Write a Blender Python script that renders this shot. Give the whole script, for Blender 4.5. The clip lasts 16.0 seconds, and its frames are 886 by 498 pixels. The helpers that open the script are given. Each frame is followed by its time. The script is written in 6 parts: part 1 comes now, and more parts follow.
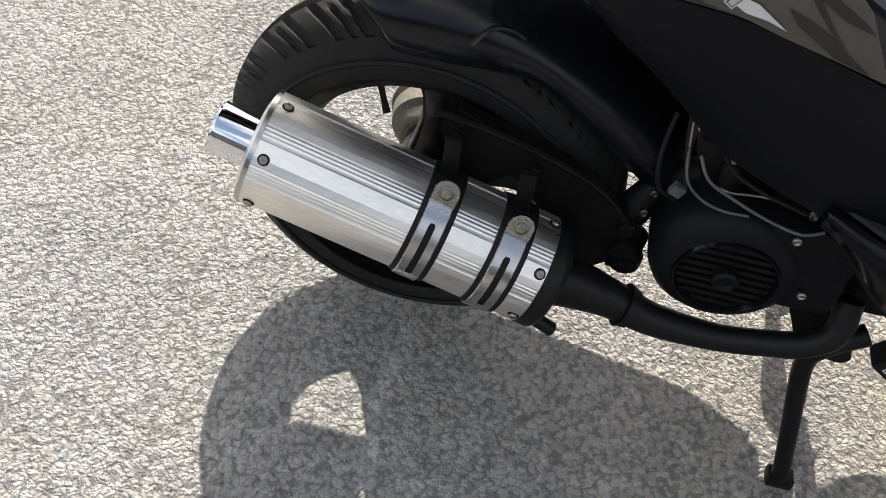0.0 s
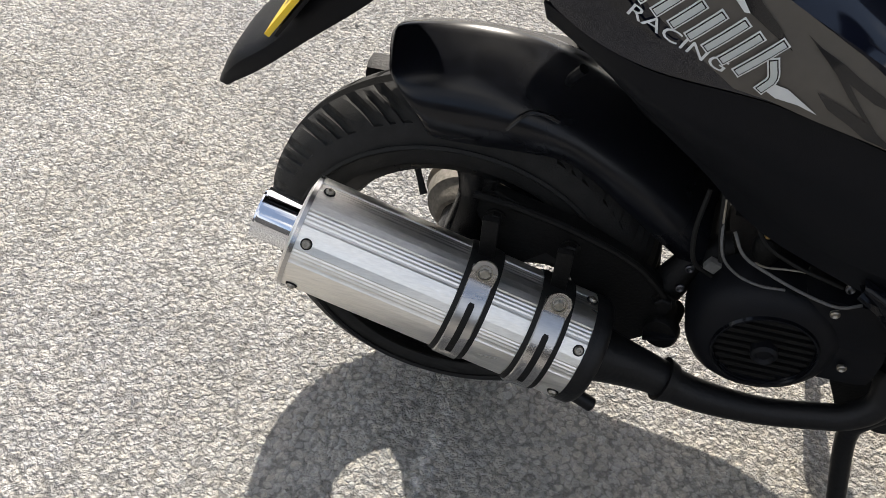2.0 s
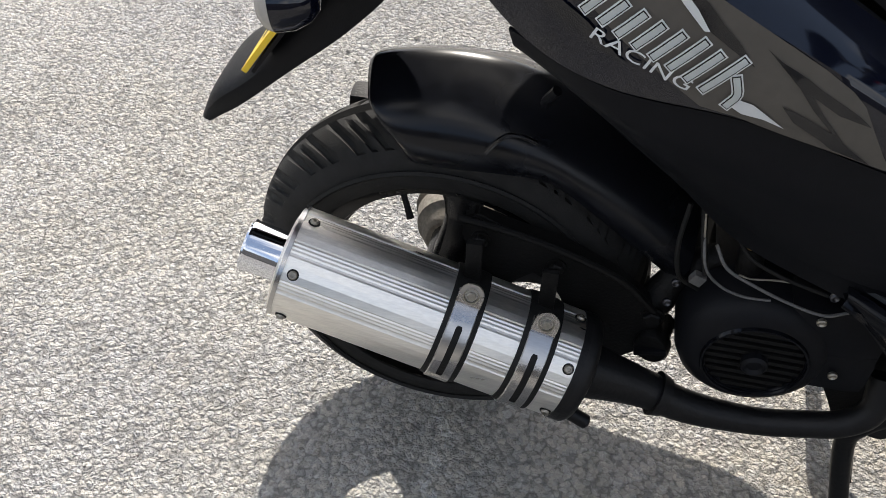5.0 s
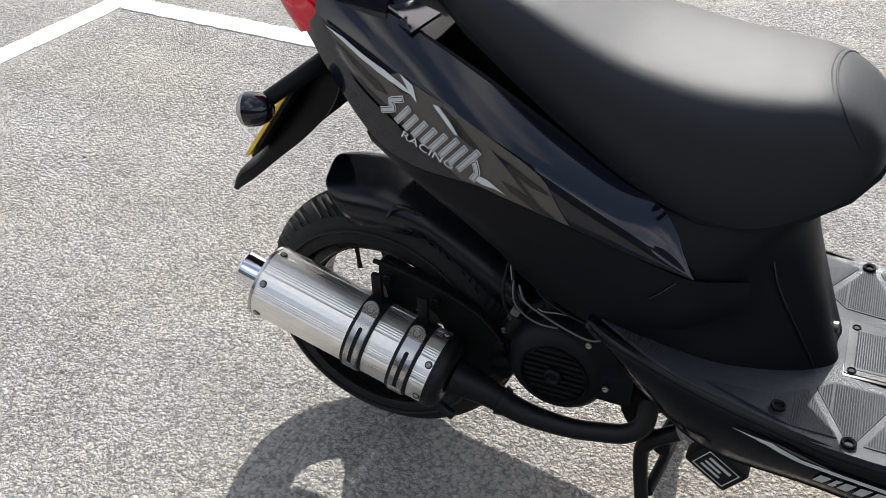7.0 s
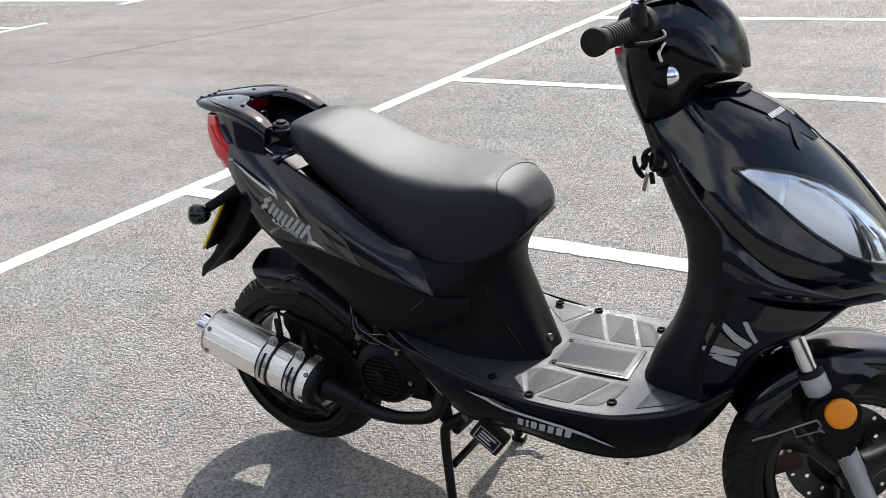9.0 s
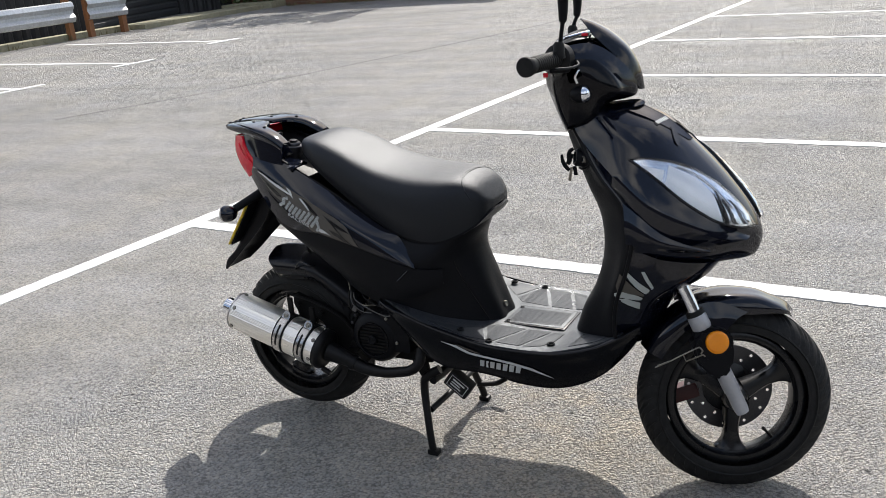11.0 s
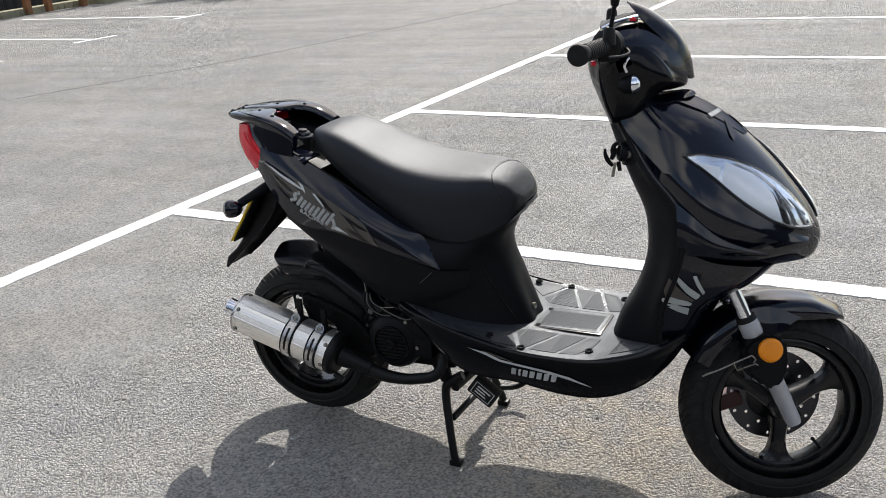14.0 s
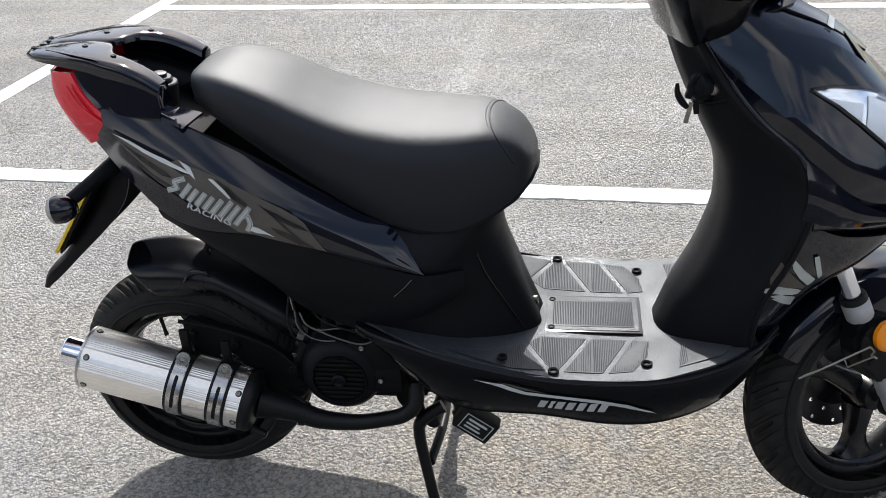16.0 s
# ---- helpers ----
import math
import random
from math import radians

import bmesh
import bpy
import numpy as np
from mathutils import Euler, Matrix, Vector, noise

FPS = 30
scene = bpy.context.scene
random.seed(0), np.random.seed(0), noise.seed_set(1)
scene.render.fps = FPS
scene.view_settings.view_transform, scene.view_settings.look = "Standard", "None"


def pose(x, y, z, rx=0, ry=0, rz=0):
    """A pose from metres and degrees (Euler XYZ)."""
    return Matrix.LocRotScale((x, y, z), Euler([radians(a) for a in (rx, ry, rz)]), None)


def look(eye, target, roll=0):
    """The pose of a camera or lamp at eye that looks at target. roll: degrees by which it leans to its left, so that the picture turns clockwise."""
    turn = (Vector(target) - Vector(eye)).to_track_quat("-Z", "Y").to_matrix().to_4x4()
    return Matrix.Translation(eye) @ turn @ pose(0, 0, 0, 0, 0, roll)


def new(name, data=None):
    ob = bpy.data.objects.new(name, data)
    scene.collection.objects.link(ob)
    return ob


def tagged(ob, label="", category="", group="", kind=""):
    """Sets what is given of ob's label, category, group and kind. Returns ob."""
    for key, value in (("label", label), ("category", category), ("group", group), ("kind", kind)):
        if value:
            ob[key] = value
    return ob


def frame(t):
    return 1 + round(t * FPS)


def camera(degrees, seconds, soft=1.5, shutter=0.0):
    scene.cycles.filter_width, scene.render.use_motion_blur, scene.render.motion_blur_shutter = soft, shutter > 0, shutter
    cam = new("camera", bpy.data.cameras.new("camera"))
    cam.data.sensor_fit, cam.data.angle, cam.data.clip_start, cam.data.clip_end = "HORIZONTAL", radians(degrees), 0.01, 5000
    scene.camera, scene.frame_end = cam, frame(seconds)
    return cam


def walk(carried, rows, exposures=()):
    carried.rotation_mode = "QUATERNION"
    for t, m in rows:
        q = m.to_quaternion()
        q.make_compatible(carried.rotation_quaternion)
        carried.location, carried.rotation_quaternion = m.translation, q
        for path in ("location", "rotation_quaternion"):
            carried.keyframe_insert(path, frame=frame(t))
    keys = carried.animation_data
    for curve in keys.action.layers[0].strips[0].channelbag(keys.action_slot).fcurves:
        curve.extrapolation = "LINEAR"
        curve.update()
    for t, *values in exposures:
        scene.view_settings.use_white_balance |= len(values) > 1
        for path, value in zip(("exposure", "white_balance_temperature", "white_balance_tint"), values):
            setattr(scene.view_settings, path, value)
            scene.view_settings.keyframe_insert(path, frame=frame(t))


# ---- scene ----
cam = camera(50.8, 16.0, soft=0.6)
ROWS = [
    (0, (0.114, -0.752, 1.008), (-0.018, 0.513, -0.535), 8.8),
    (0.5, (0.111, -0.78, 1.027), (-0.094, 0.533, -0.468), 6.2),
    (1, (0.111, -0.778, 1.038), (-0.122, 0.562, -0.428), 5.2),
    (1.5, (0.111, -0.766, 1.036), (-0.128, 0.581, -0.423), 4.9),
    (2, (0.103, -0.756, 1.029), (-0.119, 0.597, -0.427), 5.2),
    (2.5, (0.105, -0.751, 1.031), (-0.124, 0.609, -0.417), 4.4),
    (3, (0.104, -0.75, 1.028), (-0.119, 0.612, -0.42), 4.3),
    (5.5, (0.152, -0.748, 1.054), (-0.148, 0.625, -0.369), 0.0),
    (6, (0.262, -0.815, 1.11), (-0.197, 0.57, -0.258), -3.5),
    (6.5, (0.455, -0.93, 1.192), (-0.15, 0.479, -0.093), -2.0),
    (7, (0.594, -1.092, 1.234), (-0.087, 0.392, 0.078), -1.3),
    (7.5, (0.799, -1.261, 1.283), (0.02, 0.337, 0.367), -1.8),
    (8, (1.015, -1.358, 1.291), (0.086, 0.204, 0.458), -3.5),
    (8.5, (1.207, -1.536, 1.318), (0.281, 0.062, 0.549), -3.4),
    (9, (1.398, -1.597, 1.346), (0.439, -0.014, 0.589), -5.4),
    (9.5, (1.526, -1.704, 1.356), (0.525, -0.136, 0.623), -6.1),
    (11.8, (1.702, -2.202, 1.385), (0.798, -0.526, 0.775), -5.1),
    (12, (1.698, -2.201, 1.395), (0.792, -0.527, 0.781), -5.1),
    (12.5, (1.658, -2.198, 1.401), (0.757, -0.527, 0.773), -5.0),
    (13, (1.64, -2.194, 1.391), (0.744, -0.521, 0.76), -5.1),
    (13.5, (1.592, -2.165, 1.375), (0.708, -0.495, 0.719), -5.0),
    (14, (1.465, -2.028, 1.375), (0.609, -0.356, 0.688), -4.6),
    (14.5, (1.296, -1.892, 1.36), (0.523, -0.195, 0.635), -3.2),
    (15, (1.064, -1.799, 1.351), (0.436, -0.062, 0.585), -3.6),
    (15.5, (0.89, -1.676, 1.334), (0.412, 0.061, 0.466), -3.9),
    (16, (0.732, -1.464, 1.317), (0.464, 0.274, 0.363), -3.3),
]
EXPOSURES = [(0.0, 1.21, 7130, 10), (1.0, 1.11, 7110, 10), (3.0, 1.08, 7080, 10), (6.0, 1.12, 6850, 10), (7.5, 0.90, 6760, 10), (9.5, 0.81, 6720, 10), (12.5, 0.63, 6720, 10), (14.5, 0.67, 6720, 10), (16.0, 0.94, 6660, 10)]
walk(cam, [(t, look(eye, target, roll)) for t, eye, target, roll in ROWS], EXPOSURES)

# ---- sky and sun ----
SUN_TO = Vector((-0.16, 1.0, 1.0)).normalized()
world = bpy.data.worlds.new("sky")
world.use_nodes = True
scene.world = world
sky = world.node_tree.nodes.new("ShaderNodeTexSky")
sky.sky_type = "NISHITA"
sky.sun_disc = False
sky.sun_elevation = math.asin(SUN_TO.z)
sky.sun_rotation = math.atan2(SUN_TO.x, SUN_TO.y)
sky.air_density, sky.dust_density, sky.ozone_density = 1.0, 1.8, 1.0
back = world.node_tree.nodes["Background"]
back.inputs["Strength"].default_value = 0.124
# broken white cloud over the whole sky
wn, wl = world.node_tree.nodes.new, world.node_tree.links.new
cloud = wn("ShaderNodeTexNoise")
cloud.inputs["Scale"].default_value, cloud.inputs["Detail"].default_value, cloud.inputs["Roughness"].default_value = 2.2, 3, 0.5
cover = wn("ShaderNodeMapRange")
cover.inputs[1].default_value, cover.inputs[2].default_value, cover.inputs[3].default_value, cover.inputs[4].default_value = 0.48, 0.70, 0.04, 0.85
blend = wn("ShaderNodeMix")
blend.data_type = "RGBA"
blend.inputs[7].default_value = (8.6, 8.5, 8.4, 1)
wl(wn("ShaderNodeTexCoord").outputs["Generated"], cloud.inputs["Vector"])
wl(cloud.outputs["Fac"], cover.inputs[0])
wl(cover.outputs[0], blend.inputs[0])
wl(sky.outputs["Color"], blend.inputs[6])
wl(blend.outputs[2], back.inputs["Color"])
sun_data = bpy.data.lights.new("sun", "SUN")
sun_data.energy, sun_data.angle, sun_data.color = 3.75, radians(0.55), (1.0, 0.975, 0.94)
sun = new("sun", sun_data)
sun.matrix_world = look((0, 0, 0), -SUN_TO)


# ---- materials ----
def material(name, base, rough=0.5, metal=0.0, coat=0.0, vary=0.15, grain=40.0, bump=0.0, bump_scale=300.0, spec=0.5, stretch=(1, 1, 1), rough_vary=0.1):
    """A surface with colour and gloss that vary at two scales, and fine relief."""
    m = bpy.data.materials.new(name)
    m.use_nodes = True
    nt = m.node_tree
    b = nt.nodes["Principled BSDF"]
    n, ln = nt.nodes.new, nt.links.new
    b.inputs["Metallic"].default_value = metal
    b.inputs["Coat Weight"].default_value = coat
    b.inputs["Coat Roughness"].default_value = 0.05
    b.inputs["Specular IOR Level"].default_value = spec
    tc = n("ShaderNodeTexCoord")
    mp = n("ShaderNodeMapping")
    mp.inputs["Scale"].default_value = stretch
    ln(tc.outputs["Object"], mp.inputs["Vector"])
    fine = n("ShaderNodeTexNoise")
    fine.inputs["Scale"].default_value, fine.inputs["Detail"].default_value = grain * 6, 4
    wide = n("ShaderNodeTexNoise")
    wide.inputs["Scale"].default_value, wide.inputs["Detail"].default_value = grain * 0.3, 5
    for t in (fine, wide):
        ln(mp.outputs["Vector"], t.inputs["Vector"])
    add = n("ShaderNodeMath")
    add.operation = "ADD"
    ln(fine.outputs["Fac"], add.inputs[0])
    ln(wide.outputs["Fac"], add.inputs[1])
    rc = n("ShaderNodeMapRange")
    rc.inputs[1].default_value, rc.inputs[2].default_value = 0.6, 1.4
    rc.inputs[3].default_value, rc.inputs[4].default_value = 1 - vary, 1 + vary
    ln(add.outputs[0], rc.inputs[0])
    mul = n("ShaderNodeVectorMath")
    mul.operation = "SCALE"
    mul.inputs[0].default_value = base
    ln(rc.outputs[0], mul.inputs["Scale"])
    ln(mul.outputs[0], b.inputs["Base Color"])
    rr = n("ShaderNodeMapRange")
    rr.inputs[1].default_value, rr.inputs[2].default_value = 0.3, 0.7
    rr.inputs[3].default_value, rr.inputs[4].default_value = rough * (1 - rough_vary), min(1, rough * (1 + 2 * rough_vary))
    ln(wide.outputs["Fac"], rr.inputs[0])
    ln(rr.outputs[0], b.inputs["Roughness"])
    if bump:
        t = n("ShaderNodeTexNoise")
        t.inputs["Scale"].default_value, t.inputs["Detail"].default_value = bump_scale, 3
        ln(mp.outputs["Vector"], t.inputs["Vector"])
        bp = n("ShaderNodeBump")
        bp.inputs["Strength"].default_value, bp.inputs["Distance"].default_value = bump, 0.002
        ln(t.outputs["Fac"], bp.inputs["Height"])
        ln(bp.outputs["Normal"], b.inputs["Normal"])
    return m


def asphalt_material():
    """Pale, worn asphalt: stone chips in dark binder, broad stains, tyre scrubs and a sandy patch."""
    m = bpy.data.materials.new("worn_asphalt")
    m.use_nodes = True
    nt = m.node_tree
    b = nt.nodes["Principled BSDF"]
    n, ln = nt.nodes.new, nt.links.new
    tc = n("ShaderNodeTexCoord")

    def noise_at(scale, detail=5, rough=0.6, vec=None):
        t = n("ShaderNodeTexNoise")
        t.inputs["Scale"].default_value, t.inputs["Detail"].default_value, t.inputs["Roughness"].default_value = scale, detail, rough
        ln(vec or tc.outputs["Object"], t.inputs["Vector"])
        return t.outputs["Fac"]

    def ramp(fac, a, bb, lo, hi):
        r = n("ShaderNodeMapRange")
        r.inputs[1].default_value, r.inputs[2].default_value, r.inputs[3].default_value, r.inputs[4].default_value = a, bb, lo, hi
        ln(fac, r.inputs[0])
        return r.outputs[0]

    def math2(op, a, bb):
        r = n("ShaderNodeMath")
        r.operation = op
        for i, v in enumerate((a, bb)):
            if isinstance(v, (int, float)):
                r.inputs[i].default_value = v
            else:
                ln(v, r.inputs[i])
        return r.outputs[0]

    # warped chips
    warp = n("ShaderNodeTexNoise")
    warp.inputs["Scale"].default_value, warp.inputs["Detail"].default_value = 90, 2
    ln(tc.outputs["Object"], warp.inputs["Vector"])
    mixv = n("ShaderNodeVectorMath")
    mixv.operation = "MULTIPLY_ADD"
    mixv.inputs[1].default_value = (0.014, 0.014, 0.014)
    ln(warp.outputs["Color"], mixv.inputs[0])
    ln(tc.outputs["Object"], mixv.inputs[2])
    chips = n("ShaderNodeTexVoronoi")
    chips.inputs["Scale"].default_value, chips.inputs["Randomness"].default_value = 125, 1.0
    ln(mixv.outputs[0], chips.inputs["Vector"])
    small = n("ShaderNodeTexVoronoi")
    small.inputs["Scale"].default_value = 380
    ln(mixv.outputs[0], small.inputs["Vector"])
    tone = n("ShaderNodeSeparateColor")
    ln(chips.outputs["Color"], tone.inputs["Color"])
    tone2 = n("ShaderNodeSeparateColor")
    ln(small.outputs["Color"], tone2.inputs["Color"])
    chip = ramp(tone.outputs[0], 0, 1, 0.82, 1.15)
    grit = ramp(tone2.outputs[0], 0, 1, 0.87, 1.10)
    slab = ramp(noise_at(110, 3, 0.6), 0.41, 0.50, 0.0, 1.0)
    flake = ramp(noise_at(330, 3, 0.6), 0.40, 0.60, 0.0, 1.0)
    gap = math2("MULTIPLY", ramp(chips.outputs["Distance"], 0.48, 0.74, 1.0, 0.56), ramp(slab, 0, 1, 0.95, 1.01))
    broad = ramp(noise_at(0.55, 6), 0.35, 0.68, 0.86, 1.12)
    mid = math2("MULTIPLY", ramp(noise_at(4.5, 6), 0.3, 0.7, 0.90, 1.08), ramp(noise_at(30, 4), 0.3, 0.7, 0.88, 1.10))
    streak_map = n("ShaderNodeMapping")
    streak_map.inputs["Scale"].default_value = (0.25, 3.0, 1)
    streak_map.inputs["Rotation"].default_value = (0, 0, radians(-58))
    ln(tc.outputs["Object"], streak_map.inputs["Vector"])
    streak = ramp(noise_at(1.0, 4, 0.55, streak_map.outputs["Vector"]), 0.4, 0.7, 1.05, 0.89)
    v = math2("MULTIPLY", chip, grit)
    for f in (gap, broad, mid, streak):
        v = math2("MULTIPLY", v, f)
    v = math2("MULTIPLY", v, 0.535)
    col = n("ShaderNodeCombineColor")
    warm = ramp(noise_at(1.7, 4), 0.3, 0.7, 0.0, 1.0)
    for i, (lo, hi) in enumerate(((1.0, 1.045), (0.982, 0.998), (0.970, 0.900))):
        hue = ramp(tone.outputs[2], 0, 1, *((0.975, 1.025), (0.995, 1.005), (1.03, 0.97))[i])
        ln(math2("MULTIPLY", math2("MULTIPLY", v, hue), ramp(warm, 0, 1, lo, hi)), col.inputs[i])
    # sandy dust trodden into the surface
    here = n("ShaderNodeVectorMath")
    here.operation = "DISTANCE"
    here.inputs[1].default_value = (0.84, 0.17, 0)
    ln(tc.outputs["Object"], here.inputs[0])
    spread = math2("MULTIPLY", ramp(here.outputs["Value"], 0.10, 0.85, 1.0, 0.0), ramp(noise_at(9, 5, 0.7), 0.38, 0.62, 0.06, 0.62))
    stain = n("ShaderNodeMix")
    stain.data_type, stain.blend_type = "RGBA", "MULTIPLY"
    stain.inputs[7].default_value = (1.14, 1.00, 0.80, 1)
    ln(spread, stain.inputs[0])
    ln(col.outputs[0], stain.inputs[6])
    ln(stain.outputs[2], b.inputs["Base Color"])
    b.inputs["Roughness"].default_value = 0.78
    b.inputs["Specular IOR Level"].default_value = 0.35
    h = math2("ADD", math2("MULTIPLY", slab, 0.45), math2("MULTIPLY", tone.outputs[1], 0.35))
    h = math2("ADD", h, math2("MULTIPLY", flake, 0.32))
    h = math2("ADD", h, math2("MULTIPLY", ramp(chips.outputs["Distance"], 0.15, 0.75, 1.0, 0.0), 1.1))
    h = math2("ADD", h, math2("MULTIPLY", ramp(small.outputs["Distance"], 0, 0.6, 1, 0), 0.22))
    bp = n("ShaderNodeBump")
    bp.inputs["Strength"].default_value, bp.inputs["Distance"].default_value = 1.0, 0.0115
    ln(h, bp.inputs["Height"])
    ln(bp.outputs["Normal"], b.inputs["Normal"])
    return m


def paint_material():
    """White road paint, worn through to the chips at the edges and in patches."""
    m = material("road_paint", (0.80, 0.80, 0.78), 0.7, vary=0.12, grain=6, bump=0.6, bump_scale=160)
    nt = m.node_tree
    n, ln = nt.nodes.new, nt.links.new
    out = nt.nodes["Material Output"]
    tc = n("ShaderNodeTexCoord")
    t = n("ShaderNodeTexNoise")
    t.inputs["Scale"].default_value, t.inputs["Detail"].default_value, t.inputs["Roughness"].default_value = 38, 8, 0.75
    ln(tc.outputs["Object"], t.inputs["Vector"])
    r = n("ShaderNodeMapRange")
    r.inputs[1].default_value, r.inputs[2].default_value = 0.60, 0.66
    ln(t.outputs["Fac"], r.inputs[0])
    tr = n("ShaderNodeBsdfTransparent")
    mx = n("ShaderNodeMixShader")
    ln(r.outputs[0], mx.inputs[0])
    ln(nt.nodes["Principled BSDF"].outputs[0], mx.inputs[1])
    ln(tr.outputs[0], mx.inputs[2])
    ln(mx.outputs[0], out.inputs["Surface"])
    return m, r


def worn(m_and_range, lo, hi, name):
    """The same paint with most of it gone."""
    m = m_and_range[0].copy()
    m.name = name
    for nd in m.node_tree.nodes:
        if nd.type == "MAP_RANGE" and abs(nd.inputs[1].default_value - 0.60) < 1e-4:
            nd.inputs[1].default_value, nd.inputs[2].default_value = lo, hi
            nd.inputs[3].default_value = 0.50
    return m


def brushed_material(name, base, rough):
    """Brushed sheet steel with fine lines along the sheet, faint stains and scratches."""
    m = material(name, base, rough, metal=1.0, vary=0.12, grain=16, bump=0.03, bump_scale=160, stretch=(0.6, 6, 6), rough_vary=0.25)
    return m


def clear_material(name, tint, rough, amount, ior=1.45):
    """Clear or tinted plastic pane: glass that lets most light straight through."""
    m = bpy.data.materials.new(name)
    m.use_nodes = True
    nt = m.node_tree
    b = nt.nodes["Principled BSDF"]
    b.inputs["Base Color"].default_value = (*tint, 1)
    b.inputs["Roughness"].default_value = rough
    b.inputs["Transmission Weight"].default_value = amount
    b.inputs["IOR"].default_value = ior
    return m


ASPHALT = asphalt_material()
PAINT_PAIR = paint_material()
PAINT = PAINT_PAIR[0]
PAINT_OLD = worn(PAINT_PAIR, 0.27, 0.52, "ghost_paint")
GLOSS = material("black_gloss_paint", (0.0032, 0.0043, 0.0098), 0.065, vary=0.2, grain=8, spec=0.52, rough_vary=0.3)
HEAD_BLACK = material("black_cover_plastic", (0.0034, 0.0037, 0.0052), 0.13, vary=0.3, grain=14, spec=0.22, rough_vary=0.3)
DUSTY_GLOSS = material("dusty_black_gloss", (0.0050, 0.0056, 0.0078), 0.20, vary=0.5, grain=18, spec=0.28, rough_vary=0.5)
MATTE = material("black_matte_plastic", (0.0054, 0.0058, 0.0074), 0.43, vary=0.2, grain=20, bump=0.15, bump_scale=900, spec=0.13)
SOOT = material("sooty_black_metal", (0.0055, 0.0054, 0.0053), 0.5, vary=0.5, grain=25, bump=0.4, bump_scale=260, spec=0.17)
PIPE = material("black_pipe_paint", (0.0075, 0.0075, 0.0080), 0.42, vary=0.35, grain=25, bump=0.25, bump_scale=200, spec=0.22)
RUBBER = material("tyre_rubber", (0.0085, 0.0085, 0.0083), 0.58, vary=0.4, grain=14, bump=0.3, bump_scale=500, spec=0.24)
TREAD = material("dusty_tread_rubber", (0.015, 0.0148, 0.0145), 0.66, vary=0.5, grain=12, bump=0.3, bump_scale=500, spec=0.25)
RIM = material("black_rim_paint", (0.0056, 0.0060, 0.0072), 0.26, vary=0.3, grain=16, spec=0.40)
VINYL = material("black_seat_vinyl", (0.0070, 0.0076, 0.0095), 0.50, vary=0.10, grain=14, bump=0.22, bump_scale=1500, spec=0.40, rough_vary=0.04)
VINYL.node_tree.nodes["Principled BSDF"].inputs["Specular Tint"].default_value = (0.88, 0.93, 1.0, 1)
FLOOR = material("scuffed_floor_plastic", (0.028, 0.031, 0.036), 0.36, vary=0.5, grain=22, bump=0.40, bump_scale=700, spec=0.40, rough_vary=0.4)
FLOOR.node_tree.nodes["Principled BSDF"].inputs["Specular Tint"].default_value = (0.84, 0.92, 1.0, 1)
STEEL = brushed_material("brushed_steel", (0.90, 0.875, 0.82), 0.36)
BAND = brushed_material("polished_band_steel", (0.50, 0.49, 0.48), 0.24)
CHROME = material("chrome", (0.80, 0.82, 0.86), 0.10, metal=1.0, vary=0.06, grain=10)
DRUM = material("dusty_cast_drum", (0.27, 0.245, 0.21), 0.6, metal=0.2, vary=0.45, grain=30, bump=0.3, bump_scale=300)
GREY_PAINT = material("silver_grey_paint", (0.42, 0.43, 0.45), 0.35, metal=0.3, vary=0.1, grain=20)
CASE_GREY = material("aged_grey_plastic", (0.10, 0.10, 0.098), 0.5, vary=0.4, grain=60)
BRASS = material("dull_brass", (0.45, 0.30, 0.12), 0.4, metal=0.9, vary=0.3, grain=40)
ZINC = material("dull_zinc", (0.30, 0.28, 0.24), 0.42, metal=0.9, vary=0.4, grain=60)
RED = material("red_lens", (0.62, 0.012, 0.028), 0.10, vary=0.12, grain=8)
AMBER = material("amber_reflector", (0.92, 0.29, 0.006), 0.22, vary=0.12, grain=90, bump=0.5, bump_scale=500)
YELLOW = material("yellow_plate", (0.75, 0.52, 0.03), 0.35, vary=0.06, grain=10)
DECAL = material("taupe_decal_film", (0.078, 0.070, 0.060), 0.42, metal=0.1, vary=0.12, grain=16)
SILVER_DECAL = material("silver_decal_film", (0.60, 0.62, 0.62), 0.33, metal=0.15, vary=0.08, grain=16)
SCRIPT_DECAL = material("pale_script_film", (0.42, 0.45, 0.44), 0.34, metal=0.1, vary=0.08, grain=16)
BLACK_DECAL = material("black_decal_film", (0.008, 0.008, 0.009), 0.2, vary=0.1, grain=16)
LAMP_GREY = material("pale_lamp_panel", (0.66, 0.68, 0.70), 0.40, metal=0.75, vary=0.05, grain=10)
REFLECTOR = material("lamp_reflector", (0.72, 0.74, 0.77), 0.20, metal=1.0, vary=0.3, grain=10, bump=0.5, bump_scale=30)
LENS = clear_material("clear_lamp_cover", (0.98, 0.99, 1.0), 0.02, 1.0, 1.25)
SIGNAL_LENS = material("pale_signal_lens", (0.34, 0.32, 0.29), 0.18, vary=0.1, grain=30)
SMOKE = clear_material("smoked_screen", (0.004, 0.005, 0.008), 0.05, 0.06)
DISC = material("blued_disc_steel", (0.075, 0.076, 0.082), 0.35, metal=0.9, vary=0.25, grain=40)
DARK_RED = material("red_caliper_paint", (0.055, 0.006, 0.007), 0.4, vary=0.3, grain=30)
TIMBER = material("stained_timber", (0.26, 0.115, 0.05), 0.75, vary=0.35, grain=5, bump=0.6, bump_scale=40, stretch=(4, 4, 0.4))
GALV = material("galvanised_steel", (0.46, 0.48, 0.50), 0.42, metal=0.7, vary=0.25, grain=4)
